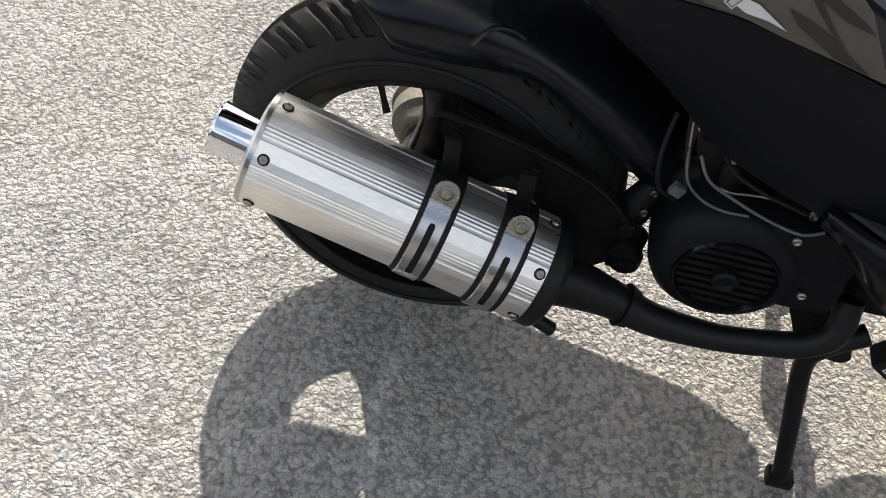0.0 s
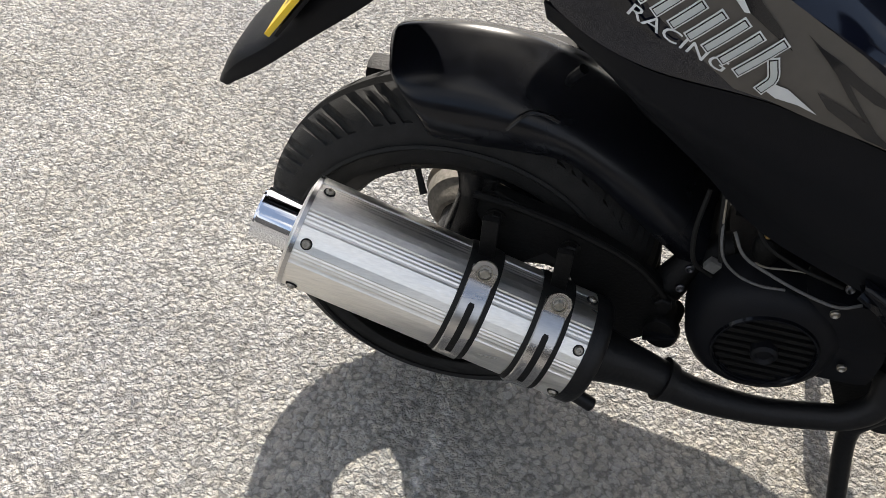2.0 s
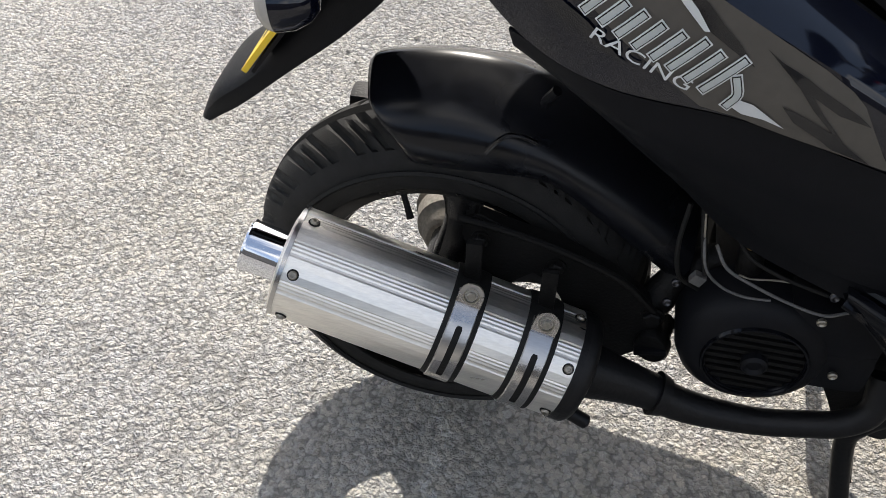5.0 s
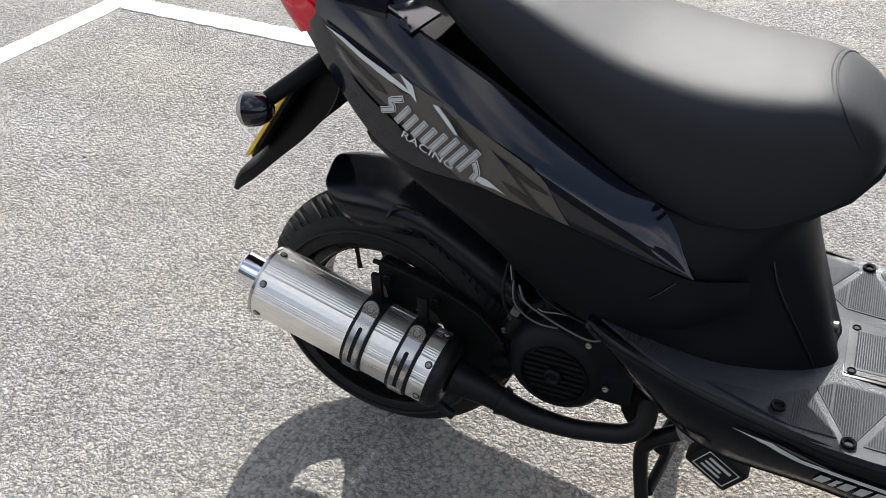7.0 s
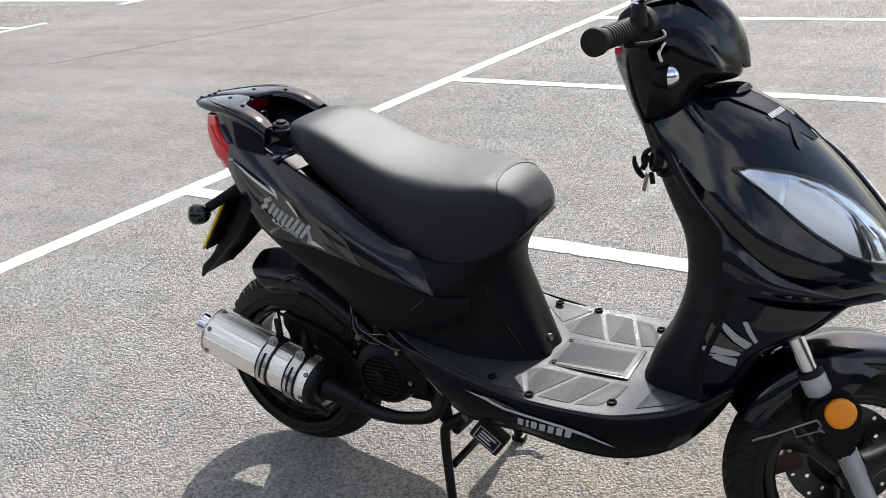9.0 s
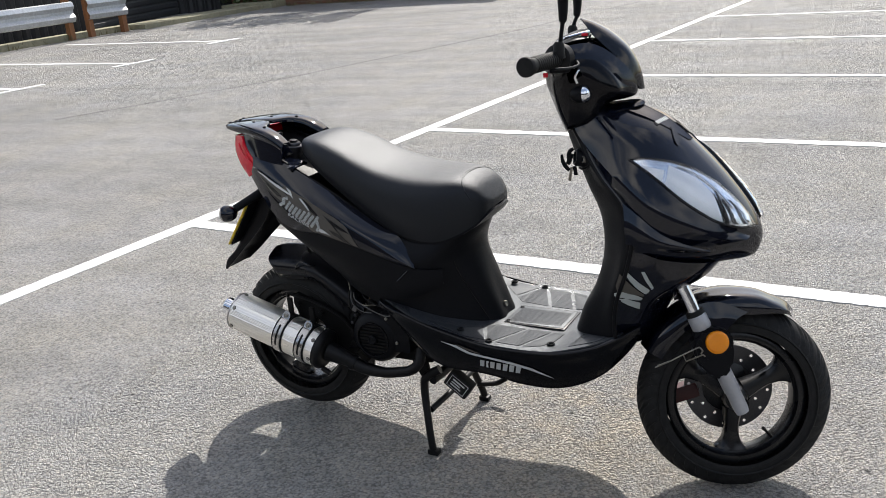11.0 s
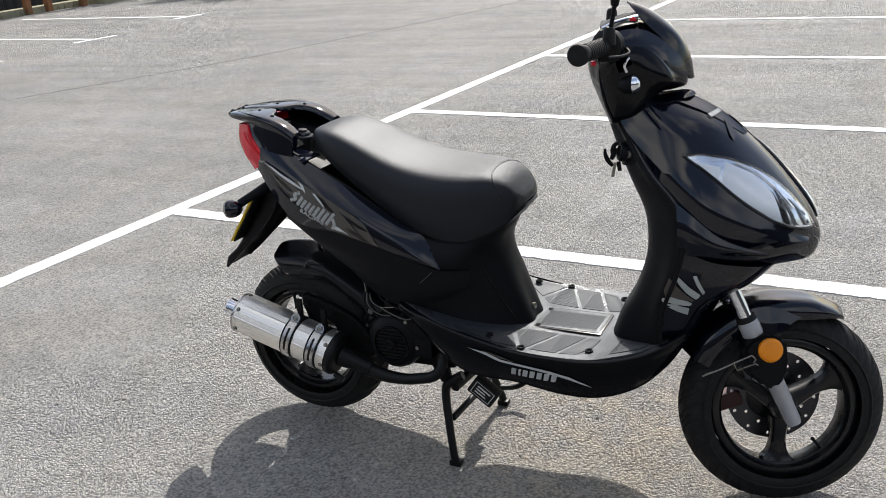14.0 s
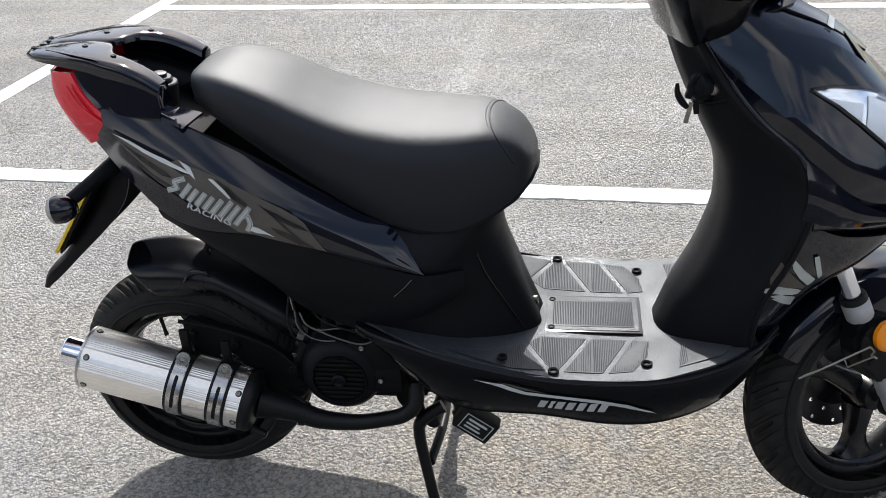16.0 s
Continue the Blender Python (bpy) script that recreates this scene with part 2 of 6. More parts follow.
CLADDING = material("dark_sheet_cladding", (0.019, 0.019, 0.021), 0.6, vary=0.45, grain=3, stretch=(1, 1, 0.3))
TAR = material("old_tar_seam", (0.19, 0.185, 0.18), 0.8, vary=0.4, grain=20, bump=0.5, bump_scale=90)
SHUTTER = material("grey_roller_shutter", (0.045, 0.047, 0.050), 0.5, vary=0.25, grain=3)
CONCRETE = material("mossy_concrete", (0.30, 0.28, 0.19), 0.9, vary=0.35, grain=2.5, bump=0.6, bump_scale=60)
BRICK = material("red_brick", (0.20, 0.085, 0.055), 0.85, vary=0.35, grain=4, bump=0.5, bump_scale=60)
MORTAR = material("mortar", (0.22, 0.18, 0.15), 0.9, vary=0.2, grain=6)
LEAF = material("ivy_and_tree_leaf", (0.055, 0.075, 0.025), 0.45, vary=0.5, grain=2)
STONE = material("loose_stone", (0.20, 0.19, 0.17), 0.85, vary=0.5, grain=50, bump=0.5, bump_scale=300)
GRASS = material("dry_weeds", (0.16, 0.14, 0.07), 0.8, vary=0.4, grain=3)


# ---- mesh helpers ----
def part(name, bm, mat, parent=None, label="", smooth=True):
    """Link a bmesh as one mesh object, under a thing or a part where one is given."""
    bmesh.ops.recalc_face_normals(bm, faces=bm.faces)
    me = bpy.data.meshes.new(name)
    bm.to_mesh(me)
    bm.free()
    me.materials.append(mat)
    if smooth:
        for p in me.polygons:
            p.use_smooth = True
        me.set_sharp_from_angle(angle=radians(38))
    ob = new(name, me)
    if parent is not None:
        ob.parent = parent
    if label:
        tagged(ob, label)
    return ob


def spline(points, n):
    """A smooth curve through points (first axis), n steps to a span."""
    p = np.asarray(points, float)
    q = np.concatenate([2 * p[:1] - p[1:2], p, 2 * p[-1:] - p[-2:-1]])
    out = []
    for i in range(len(p) - 1):
        a, b, c, d = q[i:i + 4]
        for t in np.arange(n) / n:
            out.append(0.5 * (2 * b + (c - a) * t + (2 * a - 5 * b + 4 * c - d) * t ** 2 + (3 * b - a - 3 * c + d) * t ** 3))
    out.append(p[-1])
    return np.array(out)


def skin(ctrl, nu=6, nv=6):
    """A smooth grid of points from a grid of control points."""
    g = spline(np.asarray(ctrl, float), nu)
    return spline(g.transpose(1, 0, 2), nv).transpose(1, 0, 2)


def both(half):
    """A grid for the right half (y below 0, last column on the middle plane), with the left half added."""
    half = np.asarray(half, float)
    other = half[:, -2::-1] * np.array([1, -1, 1])
    return np.concatenate([half, other], axis=1)


def mirror(grid):
    return np.asarray(grid)[:, ::-1] * np.array([1, -1, 1])


def normals(g):
    n = np.cross(np.gradient(g, axis=0), np.gradient(g, axis=1))
    return n / np.maximum(np.linalg.norm(n, axis=2, keepdims=True), 1e-9)


def sheet(g, thick=0.0, wrap=False, out=None):
    """A bmesh of a grid; with thickness it gets an inner face and closed edges. out: a point the outer face turns from."""
    g = np.asarray(g, float)
    bm = bmesh.new()
    a, b = g.shape[:2]
    layers = [g]
    if thick:
        n = normals(g)
        if out is not None and ((g - np.asarray(out)) * n).sum() < 0:
            n = -n
        layers.append(g - n * thick)
    vs = [[[bm.verts.new(p) for p in row] for row in layer] for layer in layers]
    last = b if wrap else b - 1
    for v in vs:
        for i in range(a - 1):
            for j in range(last):
                bm.faces.new((v[i][j], v[i + 1][j], v[i + 1][(j + 1) % b], v[i][(j + 1) % b]))
    if thick:
        o, k = vs
        for i in range(a - 1):
            if not wrap:
                for j in (0, b - 1):
                    bm.faces.new((o[i][j], o[i + 1][j], k[i + 1][j], k[i][j]))
        for j in range(last):
            for i in (0, a - 1):
                bm.faces.new((o[i][j], o[i][(j + 1) % b], k[i][(j + 1) % b], k[i][j]))
    return bm


def frame_of(d):
    d = Vector(d).normalized()
    x = d.orthogonal().normalized()
    return d, x, d.cross(x)


def lathe(origin, axis, profile, n=32, closed=False):
    """A turned form: profile of (distance along the axis, radius)."""
    d, x, y = frame_of(axis)
    o = Vector(origin)
    bm = bmesh.new()
    rings = []
    for s, r in profile:
        if r < 1e-6:
            rings.append([bm.verts.new(o + d * s)] * n)
        else:
            rings.append([bm.verts.new(o + d * s + (x * math.cos(2 * math.pi * k / n) + y * math.sin(2 * math.pi * k / n)) * r) for k in range(n)])
    pairs = list(zip(rings, rings[1:])) + ([(rings[-1], rings[0])] if closed else [])
    for p, q in pairs:
        for k in range(n):
            f = []
            for v in (p[k], p[(k + 1) % n], q[(k + 1) % n], q[k]):
                if v not in f:
                    f.append(v)
            if len(f) > 2:
                bm.faces.new(f)
    return bm


def tube(points, radius, n=12, steps=6):
    """A bent round bar through points; radius may be one number or one a point."""
    p = spline(points, steps)
    r = np.full(len(p), radius, float) if np.isscalar(radius) else np.ravel(spline(np.asarray(radius, float).reshape(-1, 1), steps))
    bm = bmesh.new()
    ref, rings = None, []
    for i, c in enumerate(p):
        t = Vector(p[min(i + 1, len(p) - 1)] - p[max(i - 1, 0)]).normalized()
        ref = t.orthogonal().normalized() if ref is None else (ref - t * ref.dot(t)).normalized()
        s = t.cross(ref)
        rings.append([bm.verts.new(Vector(c) + (ref * math.cos(2 * math.pi * k / n) + s * math.sin(2 * math.pi * k / n)) * r[i]) for k in range(n)])
    for a, b in zip(rings, rings[1:]):
        for k in range(n):
            bm.faces.new((a[k], a[(k + 1) % n], b[(k + 1) % n], b[k]))
    bm.faces.new(rings[0][::-1])
    bm.faces.new(rings[-1])
    return bm


def block(size, at=(0, 0, 0), bevel=0.0, m=None):
    bm = bmesh.new()
    bmesh.ops.create_cube(bm, size=1)
    bmesh.ops.scale(bm, vec=size, verts=bm.verts)
    if bevel:
        bmesh.ops.bevel(bm, geom=bm.edges[:], offset=bevel, segments=2, affect="EDGES", profile=0.7)
    if m is not None:
        bmesh.ops.transform(bm, matrix=m, verts=bm.verts)
    bmesh.ops.translate(bm, vec=at, verts=bm.verts)
    return bm


def plate(outline, y0, y1, bevel=0.002):
    """A plate in the x-z plane from an outline of (x, z), between y0 and y1."""
    bm = bmesh.new()
    a = [bm.verts.new((x, y0, z)) for x, z in outline]
    b = [bm.verts.new((x, y1, z)) for x, z in outline]
    k = len(outline)
    bm.faces.new(a)
    bm.faces.new(b[::-1])
    for i in range(k):
        bm.faces.new((a[i], a[(i + 1) % k], b[(i + 1) % k], b[i]))
    if bevel:
        bmesh.ops.bevel(bm, geom=bm.edges[:], offset=bevel, segments=2, affect="EDGES")
    return bm


def merge(*bms):
    """Several bmeshes as one."""
    out = bmesh.new()
    for b in bms:
        me = bpy.data.meshes.new("tmp")
        b.to_mesh(me)
        b.free()
        out.from_mesh(me)
        bpy.data.meshes.remove(me)
    return out


def depth_on(grid):
    """For a side skin: the y of the skin at a given x and z."""
    pts = np.asarray(grid).reshape(-1, 3)

    def at(x, z):
        d = (pts[:, 0] - x) ** 2 + (pts[:, 2] - z) ** 2
        k = np.argsort(d)[:5]
        w = 1 / (d[k] + 2e-5)
        return float((pts[k, 1] * w).sum() / w.sum())
    return at


def film(outline, at, lift=0.002, cut=0.012, side=-1):
    """A thin printed film that follows a side skin: an outline of (x, z), cut fine and laid on the skin."""
    bm = bmesh.new()
    bm.faces.new([bm.verts.new((x, 0, z)) for x, z in outline])
    lo = np.min(outline, axis=0)
    hi = np.max(outline, axis=0)
    for axis in (0, 1):
        for v in np.arange(lo[axis] + cut, hi[axis], cut):
            co = (v, 0, 0) if axis == 0 else (0, 0, v)
            no = (1, 0, 0) if axis == 0 else (0, 0, 1)
            bmesh.ops.bisect_plane(bm, geom=bm.verts[:] + bm.edges[:] + bm.faces[:], plane_co=co, plane_no=no)
    bmesh.ops.triangulate(bm, faces=bm.faces[:])
    for v in bm.verts:
        v.co.y = at(v.co.x, v.co.z) * (1 if side < 0 else -1) + side * lift
    return bm


def letters(text, size, place):
    """Letters of the built-in font as a bmesh; place turns (right, up) of the line into a point."""
    cu = bpy.data.curves.new("line", "FONT")
    cu.body, cu.size, cu.resolution_u, cu.align_x = text, size, 3, "CENTER"
    ob = bpy.data.objects.new("line", cu)
    scene.collection.objects.link(ob)
    me = bpy.data.meshes.new_from_object(ob.evaluated_get(bpy.context.evaluated_depsgraph_get()))
    bpy.data.objects.remove(ob)
    bm = bmesh.new()
    bm.from_mesh(me)
    bpy.data.meshes.remove(me)
    for v in bm.verts:
        v.co = Vector(place(v.co.x, v.co.y))
    return bm


def thing(name, label, category, group="", kind="", at=(0, 0, 0)):
    ob = new(name)
    ob.location = at
    ob.empty_display_size = 0.05
    return tagged(ob, label, category, group, kind)

# ---- the car park ----
def ground():
    bm = bmesh.new()
    cuts = [-400, -60, -30, -18, -12, -8, -5, -3, -2, -1, 0, 1, 2, 3, 5, 8, 12, 18, 30, 60, 400]
    vs = [[bm.verts.new((x, y, 0)) for y in cuts] for x in cuts]
    for i in range(len(cuts) - 1):
        for j in range(len(cuts) - 1):
            bm.faces.new((vs[i][j], vs[i + 1][j], vs[i + 1][j + 1], vs[i][j + 1]))
    return tagged(part("ground", bm, ASPHALT), "pale worn asphalt of a car park with stone chips", "asphalt", kind="structure")


ground()
BAY_TURN = radians(-3.5)
BAY_CORNER = Vector((-1.893, 1.488, 0))
BAY = 2.4


def in_bays(u, v, z=0.0):
    """A place in the marked bays: u across from the long line, v along it, from the first corner."""
    c, s = math.cos(BAY_TURN), math.sin(BAY_TURN)
    return (BAY_CORNER.x + u * c - v * s, BAY_CORNER.y + u * s + v * c, z)


def strip(name, corner_a, corner_b, width, mat, label, z=0.004, seed=1, rag=0.004):
    """A painted line from a to b with slightly ragged edges."""
    a, b = Vector(corner_a).to_2d(), Vector(corner_b).to_2d()
    d = b - a
    side = Vector((-d.y, d.x)).normalized() * width / 2
    rnd = random.Random(seed)
    k = max(8, int(d.length / 0.03)) if d.length < 9 else int(d.length / 0.08)
    bm = bmesh.new()
    prev = None
    for i in range(k + 1):
        p = a + d * i / k
        now = []
        for s in (-1, 1):
            q = p + side * (s * (1 + rnd.uniform(-rag, rag) * 2 / width))
            now.append((bm.verts.new((q.x, q.y, z)), bm.verts.new((q.x, q.y, -0.004))))
        if prev:
            bm.faces.new((prev[0][0], prev[1][0], now[1][0], now[0][0]))
            for s in (0, 1):
                bm.faces.new((prev[s][0], now[s][0], now[s][1], prev[s][1]))
        prev = now
    return tagged(part(name, bm, mat, smooth=False), label, "road marking", "bay markings", "structure")


strip("bay_line_long", in_bays(0, -6), in_bays(0, 26), 0.10, PAINT, "long white painted line along the parking bays", seed=3)
for k in range(9):
    strip("bay_line_cross", in_bays(0.055, BAY * k), in_bays(5.4 if k < 1 else 16, BAY * k), 0.10, PAINT, "white painted line between two parking bays", seed=10 + k)

# traces of an older marking, nearly worn off
for x0, y0, x1, y1, w, s in ((0.22, 1.58, 0.25, 2.15, 0.05, 31), (0.23, 2.26, 0.30, 3.41, 0.10, 32), (0.30, 3.41, 0.41, 4.20, 0.08, 33), (0.41, 2.42, 0.43, 2.86, 0.03, 36), (0.34, 4.30, 0.35, 5.24, 0.06, 37), (0.0, 0.06, 0.012, -0.30, 0.030, 38), (-0.35, 1.75, -0.42, 2.2, 0.03, 34), (1.05, 1.9, 1.25, 2.3, 0.03, 35)):
    strip("old_line", (x0, y0, 0), (x1, y1, 0), w, PAINT_OLD, "faint trace of an old worn painted line", z=0.003, seed=s, rag=0.012)

# old joint in the asphalt along the lane
for k, (p, q) in enumerate((((-5.95, 4.0, 0), (-5.47, 5.0, 0)), ((-5.47, 5.0, 0), (-4.89, 6.38, 0)), ((-4.89, 6.38, 0), (-3.79, 10.17, 0)), ((-3.79, 10.17, 0), (-3.1, 14.0, 0)))):
    strip("asphalt_seam", p, q, 0.022, TAR, "thin dark seam between two laid strips of asphalt", z=0.002, seed=70 + k, rag=0.012)

# bays on the far side of the lane: a line with a short cross-piece at its end
for k, (x, y) in enumerate(((-9.13, 10.26), (-8.74, 7.80), (-8.57, 5.70), (-8.40, 3.30))):
    strip("far_bay_line", (x - 4.2, y + 0.28, 0), (x - 0.06, y, 0), 0.10, PAINT, "white painted bay line across the lane", seed=50 + k)
    strip("far_bay_line", (x - 0.06, y - 0.35, 0), (x + 0.02, y + 0.35, 0), 0.10, PAINT, "short white cross-piece at a bay line's end", z=0.006, seed=60 + k)


def loose_stones():
    """Grit and chips that lie loose on the asphalt."""
    rnd = random.Random(5)
    bm = bmesh.new()
    for i in range(1500):
        near = i < 900
        x, y = (rnd.uniform(-1.3, 1.9), rnd.uniform(-0.9, 1.3)) if near else (rnd.uniform(-8, 8), rnd.uniform(-1, 10))
        r = rnd.uniform(0.0012, 0.0032) if rnd.random() < 0.96 else rnd.uniform(0.004, 0.007)
        o = Vector((x, y, r * 0.4))
        v = [bm.verts.new(o + Vector((a * r * rnd.uniform(0.6, 1.3), b * r * rnd.uniform(0.6, 1.3), c * r * rnd.uniform(0.4, 0.9))))
             for a, b, c in ((1, 0, 0), (0, 1, 0), (-1, 0, 0), (0, -1, 0), (0, 0, 1), (0, 0, -1))]
        for a in range(4):
            bm.faces.new((v[a], v[(a + 1) % 4], v[4]))
            bm.faces.new((v[(a + 1) % 4], v[a], v[5]))
    return tagged(part("loose_stones", bm, STONE, smooth=False), "small loose stone chips scattered on the asphalt", "gravel", kind="stuff")


loose_stones()


# ---- the far edge of the car park ----
def kerb(a, b, width=0.35, high=0.12):
    a, b = Vector(a), Vector(b)
    d = b - a
    m = Matrix.Rotation(math.atan2(d.y, d.x), 4, "Z")
    bm = block((d.length, width, high + 0.1), bevel=0.02, m=m)
    bmesh.ops.translate(bm, vec=(a + b) / 2 + Vector((0, 0, (high - 0.1) / 2)), verts=bm.verts)
    return tagged(part("kerb", bm, CONCRETE), "mossy concrete kerb at the edge of the car park", "kerb", kind="structure")


kerb((-14.38, 4.0, 0), (-14.30, 13.0, 0))
kerb((-14.22, 13.1, 0), (-14.15, 17.1, 0), 0.9, 0.10)
kerb((-15.1, 17.5, 0), (-13.6, 17.65, 0), 0.8, 0.14)


def corrugated(name, a, b, high, pitch, depth, mat, label, across=False):
    """A sheet wall with ribs, upright or lying."""
    a, b = Vector(a), Vector(b)
    d = b - a
    u = d.normalized()
    nrm = Vector((u.y, -u.x, 0))
    k = int((high if across else d.length) / pitch) * 4
    prof = (0, 0, depth, depth)
    bm = bmesh.new()
    prev = None
    for i in range(k + 1):
        off = nrm * prof[i % 4]
        if across:
            z = high * i / k
            now = [bm.verts.new(a + off + Vector((0, 0, z))), bm.verts.new(b + off + Vector((0, 0, z)))]
        else:
            p = a + d * i / k + off
            now = [bm.verts.new(p), bm.verts.new(p + Vector((0, 0, high)))]
        if prev:
            bm.faces.new((prev[0], prev[1], now[1], now[0]))
        prev = now
    ob = part(name, bm, mat, smooth=False)
    md = ob.modifiers.new("thickness", "SOLIDIFY")
    md.thickness = 0.05
    return tagged(ob, label, "wall", kind="structure")


corrugated("wall_cladding", (-14.95, 3.0, 0), (-15.1, 12.7, 0), 3.6, 0.22, 0.05, CLADDING, "dark ribbed sheet metal wall of a building")
# south and east walls are never in view, added to cut the ambient light
corrugated("unseen_wall_south", (13.0, -8.5, 0), (-17.0, -8.5, 0), 3.4, 0.30, 0.06, CLADDING, "unseen dark ribbed wall added to cut the ambient light")
corrugated("unseen_wall_east", (13.0, 1.0, 0), (13.0, -8.5, 0), 3.4, 0.30, 0.06, CLADDING, "unseen dark ribbed end wall added to cut the ambient light")
corrugated("wall_shutter", (-15.45, 12.7, 0), (-16.5, 17.0, 0), 3.6, 0.16, 0.03, SHUTTER, "dark grey roller shutter, closed", across=True)
corrugated("wall_cladding_end", (-16.5, 17.0, 0), (-15.5, 18.0, 0), 3.6, 0.22, 0.05, CLADDING, "dark ribbed sheet metal wall end")


def brick_wall(a, b, high):
    a, b = Vector(a), Vector(b)
    d = b - a
    m = Matrix.Rotation(math.atan2(d.y, d.x), 4, "Z")
    bm = block((d.length, 0.20, high), m=m)
    bmesh.ops.translate(bm, vec=(a + b) / 2 + Vector((0, 0.02, high / 2)), verts=bm.verts)
    wall = tagged(part("wall_brick", bm, MORTAR, smooth=False), "dark red brick boundary wall", "wall", kind="structure")
    # courses of bricks, joined: far off and small
    rnd = random.Random(8)
    out = bmesh.new()
    u = d.normalized()
    n = Vector((u.y, -u.x, 0))
    for row in range(int(high / 0.075)):
        s = 0.0 if row % 2 else -0.11
        while s < d.length:
            l0, l1 = max(0, s + 0.005), min(d.length, s + 0.215)
            if l1 - l0 > 0.03:
                o = 0.1 + rnd.uniform(0.002, 0.008) - 0.02
                z0, z1 = row * 0.075 + 0.005, row * 0.075 + 0.07
                q = [out.verts.new(a + u * l + n * o + Vector((0, 0, z))) for l, z in ((l0, z0), (l1, z0), (l1, z1), (l0, z1))]
                r = [out.verts.new(v.co - n * 0.03) for v in q]
                out.faces.new(q)
                for i in range(4):
                    out.faces.new((q[i], q[(i + 1) % 4], r[(i + 1) % 4], r[i]))
            s += 0.22
    face = part("brick_courses", out, BRICK, wall, "courses of dark red brick", smooth=False)
    tagged(face, kind="stuff")


brick_wall((-15.9, 18.10, 0), (-7.0, 17.85, 0), 2.3)


def ivy(a, b, high):
    """Ivy that hangs over the wall: many small leaves."""
    rnd = random.Random(12)
    a, b = Vector(a), Vector(b)
    bm = bmesh.new()
    for i in range(2600):
        t = rnd.random()
        p = a.lerp(b, t) + Vector((rnd.gauss(0, 0.05), -abs(rnd.gauss(0, 0.12)), 0.15 + high * rnd.random() ** 0.8))
        r = rnd.uniform(0.03, 0.075)
        e = Euler((rnd.uniform(0.4, 2.2), rnd.uniform(-0.7, 0.7), rnd.uniform(0, 6.28))).to_matrix()
        vs = [bm.verts.new(p + e @ Vector((x * r, y * r, z * r))) for x, y, z in ((0, -1, 0), (0.8, -0.2, 0.15), (0.5, 0.7, 0), (0, 1, -0.1), (-0.5, 0.7, 0), (-0.8, -0.2, 0.15))]
        bm.faces.new(vs)
    return tagged(part("ivy", bm, LEAF, smooth=False), "dark green ivy growing over the boundary wall", "ivy", kind="stuff")


ivy((-15.5, 17.80, 0), (-13.9, 17.95, 0), 2.6)


def tree_crown(a, b, low, high):
    """Leaves of unseen trees above the wall, added to let dappled light through."""
    rnd = random.Random(31)
    a, b = Vector(a), Vector(b)
    bm = bmesh.new()
    knots = [(rnd.random(), rnd.uniform(low, high), rnd.uniform(-0.5, 0.9)) for _ in range(34)]
    for i in range(5200):
        t, z, o = rnd.choice(knots)
        p = a.lerp(b, min(1.04, max(-0.04, t + rnd.gauss(0, 0.035)))) + Vector((0, o + rnd.gauss(0, 0.25), max(low - 0.3, z + rnd.gauss(0, 0.30))))
        r = rnd.uniform(0.04, 0.085)
        e = Euler((rnd.uniform(0, 3.14), rnd.uniform(-0.8, 0.8), rnd.uniform(0, 6.28))).to_matrix()
        bm.faces.new([bm.verts.new(p + e @ Vector((x * r, y * r, z * r))) for x, y, z in ((0, -1, 0), (0.8, -0.2, 0.15), (0.5, 0.7, 0), (0, 1, -0.1), (-0.5, 0.7, 0), (-0.8, -0.2, 0.15))])
    return tagged(part("tree_leaves", bm, LEAF, smooth=False), "unseen dark green tree leaves above the boundary wall, casting dappled shade", "ivy", kind="stuff")


# stands above the view; only its dappled shade on the ground shows
tree_crown((-15.9, 18.2, 0), (-9.8, 18.1, 0), 2.4, 5.6)


def barrier(posts, rail_from, rail_to, label):
    """A vehicle barrier: square timber posts with a folded steel rail."""
    root = thing("crash_barrier", label, "barrier", "barriers", at=posts[0])
    base = Vector(posts[0])
    for p in posts:
        bm = block((0.12, 0.12, 0.80), (p[0] - base.x, p[1] - base.y, 0.40), bevel=0.012)
        part("post", bm, TIMBER, root, "orange-brown stained timber post")
    a, b = Vector(rail_from) - base, Vector(rail_to) - base
    prof = ((0.0, 0.75), (-0.05, 0.735), (-0.08, 0.66), (-0.02, 0.58), (-0.02, 0.52), (-0.08, 0.45), (-0.05, 0.37), (0.0, 0.355))
    d = (b - a).normalized()
    nrm = Vector((-d.y, d.x, 0))
    g = [[tuple(e + nrm * (o - 0.08) + Vector((0, 0, z))) for o, z in prof] for e in (a, b)]
    part("rail", sheet(np.array(g), 0.006), GALV, root, "galvanised folded steel rail", smooth=False)


barrier([(-14.12, 11.40, 0), (-14.16, 8.9, 0)], (-14.22, 5.2, 0), (-14.10, 11.46, 0), "galvanised crash barrier on brown timber posts by the wall")
barrier([(-14.10, 11.90, 0), (-14.00, 12.72, 0)], (-14.11, 11.84, 0), (-13.99, 12.78, 0), "short galvanised crash barrier on two brown timber posts")


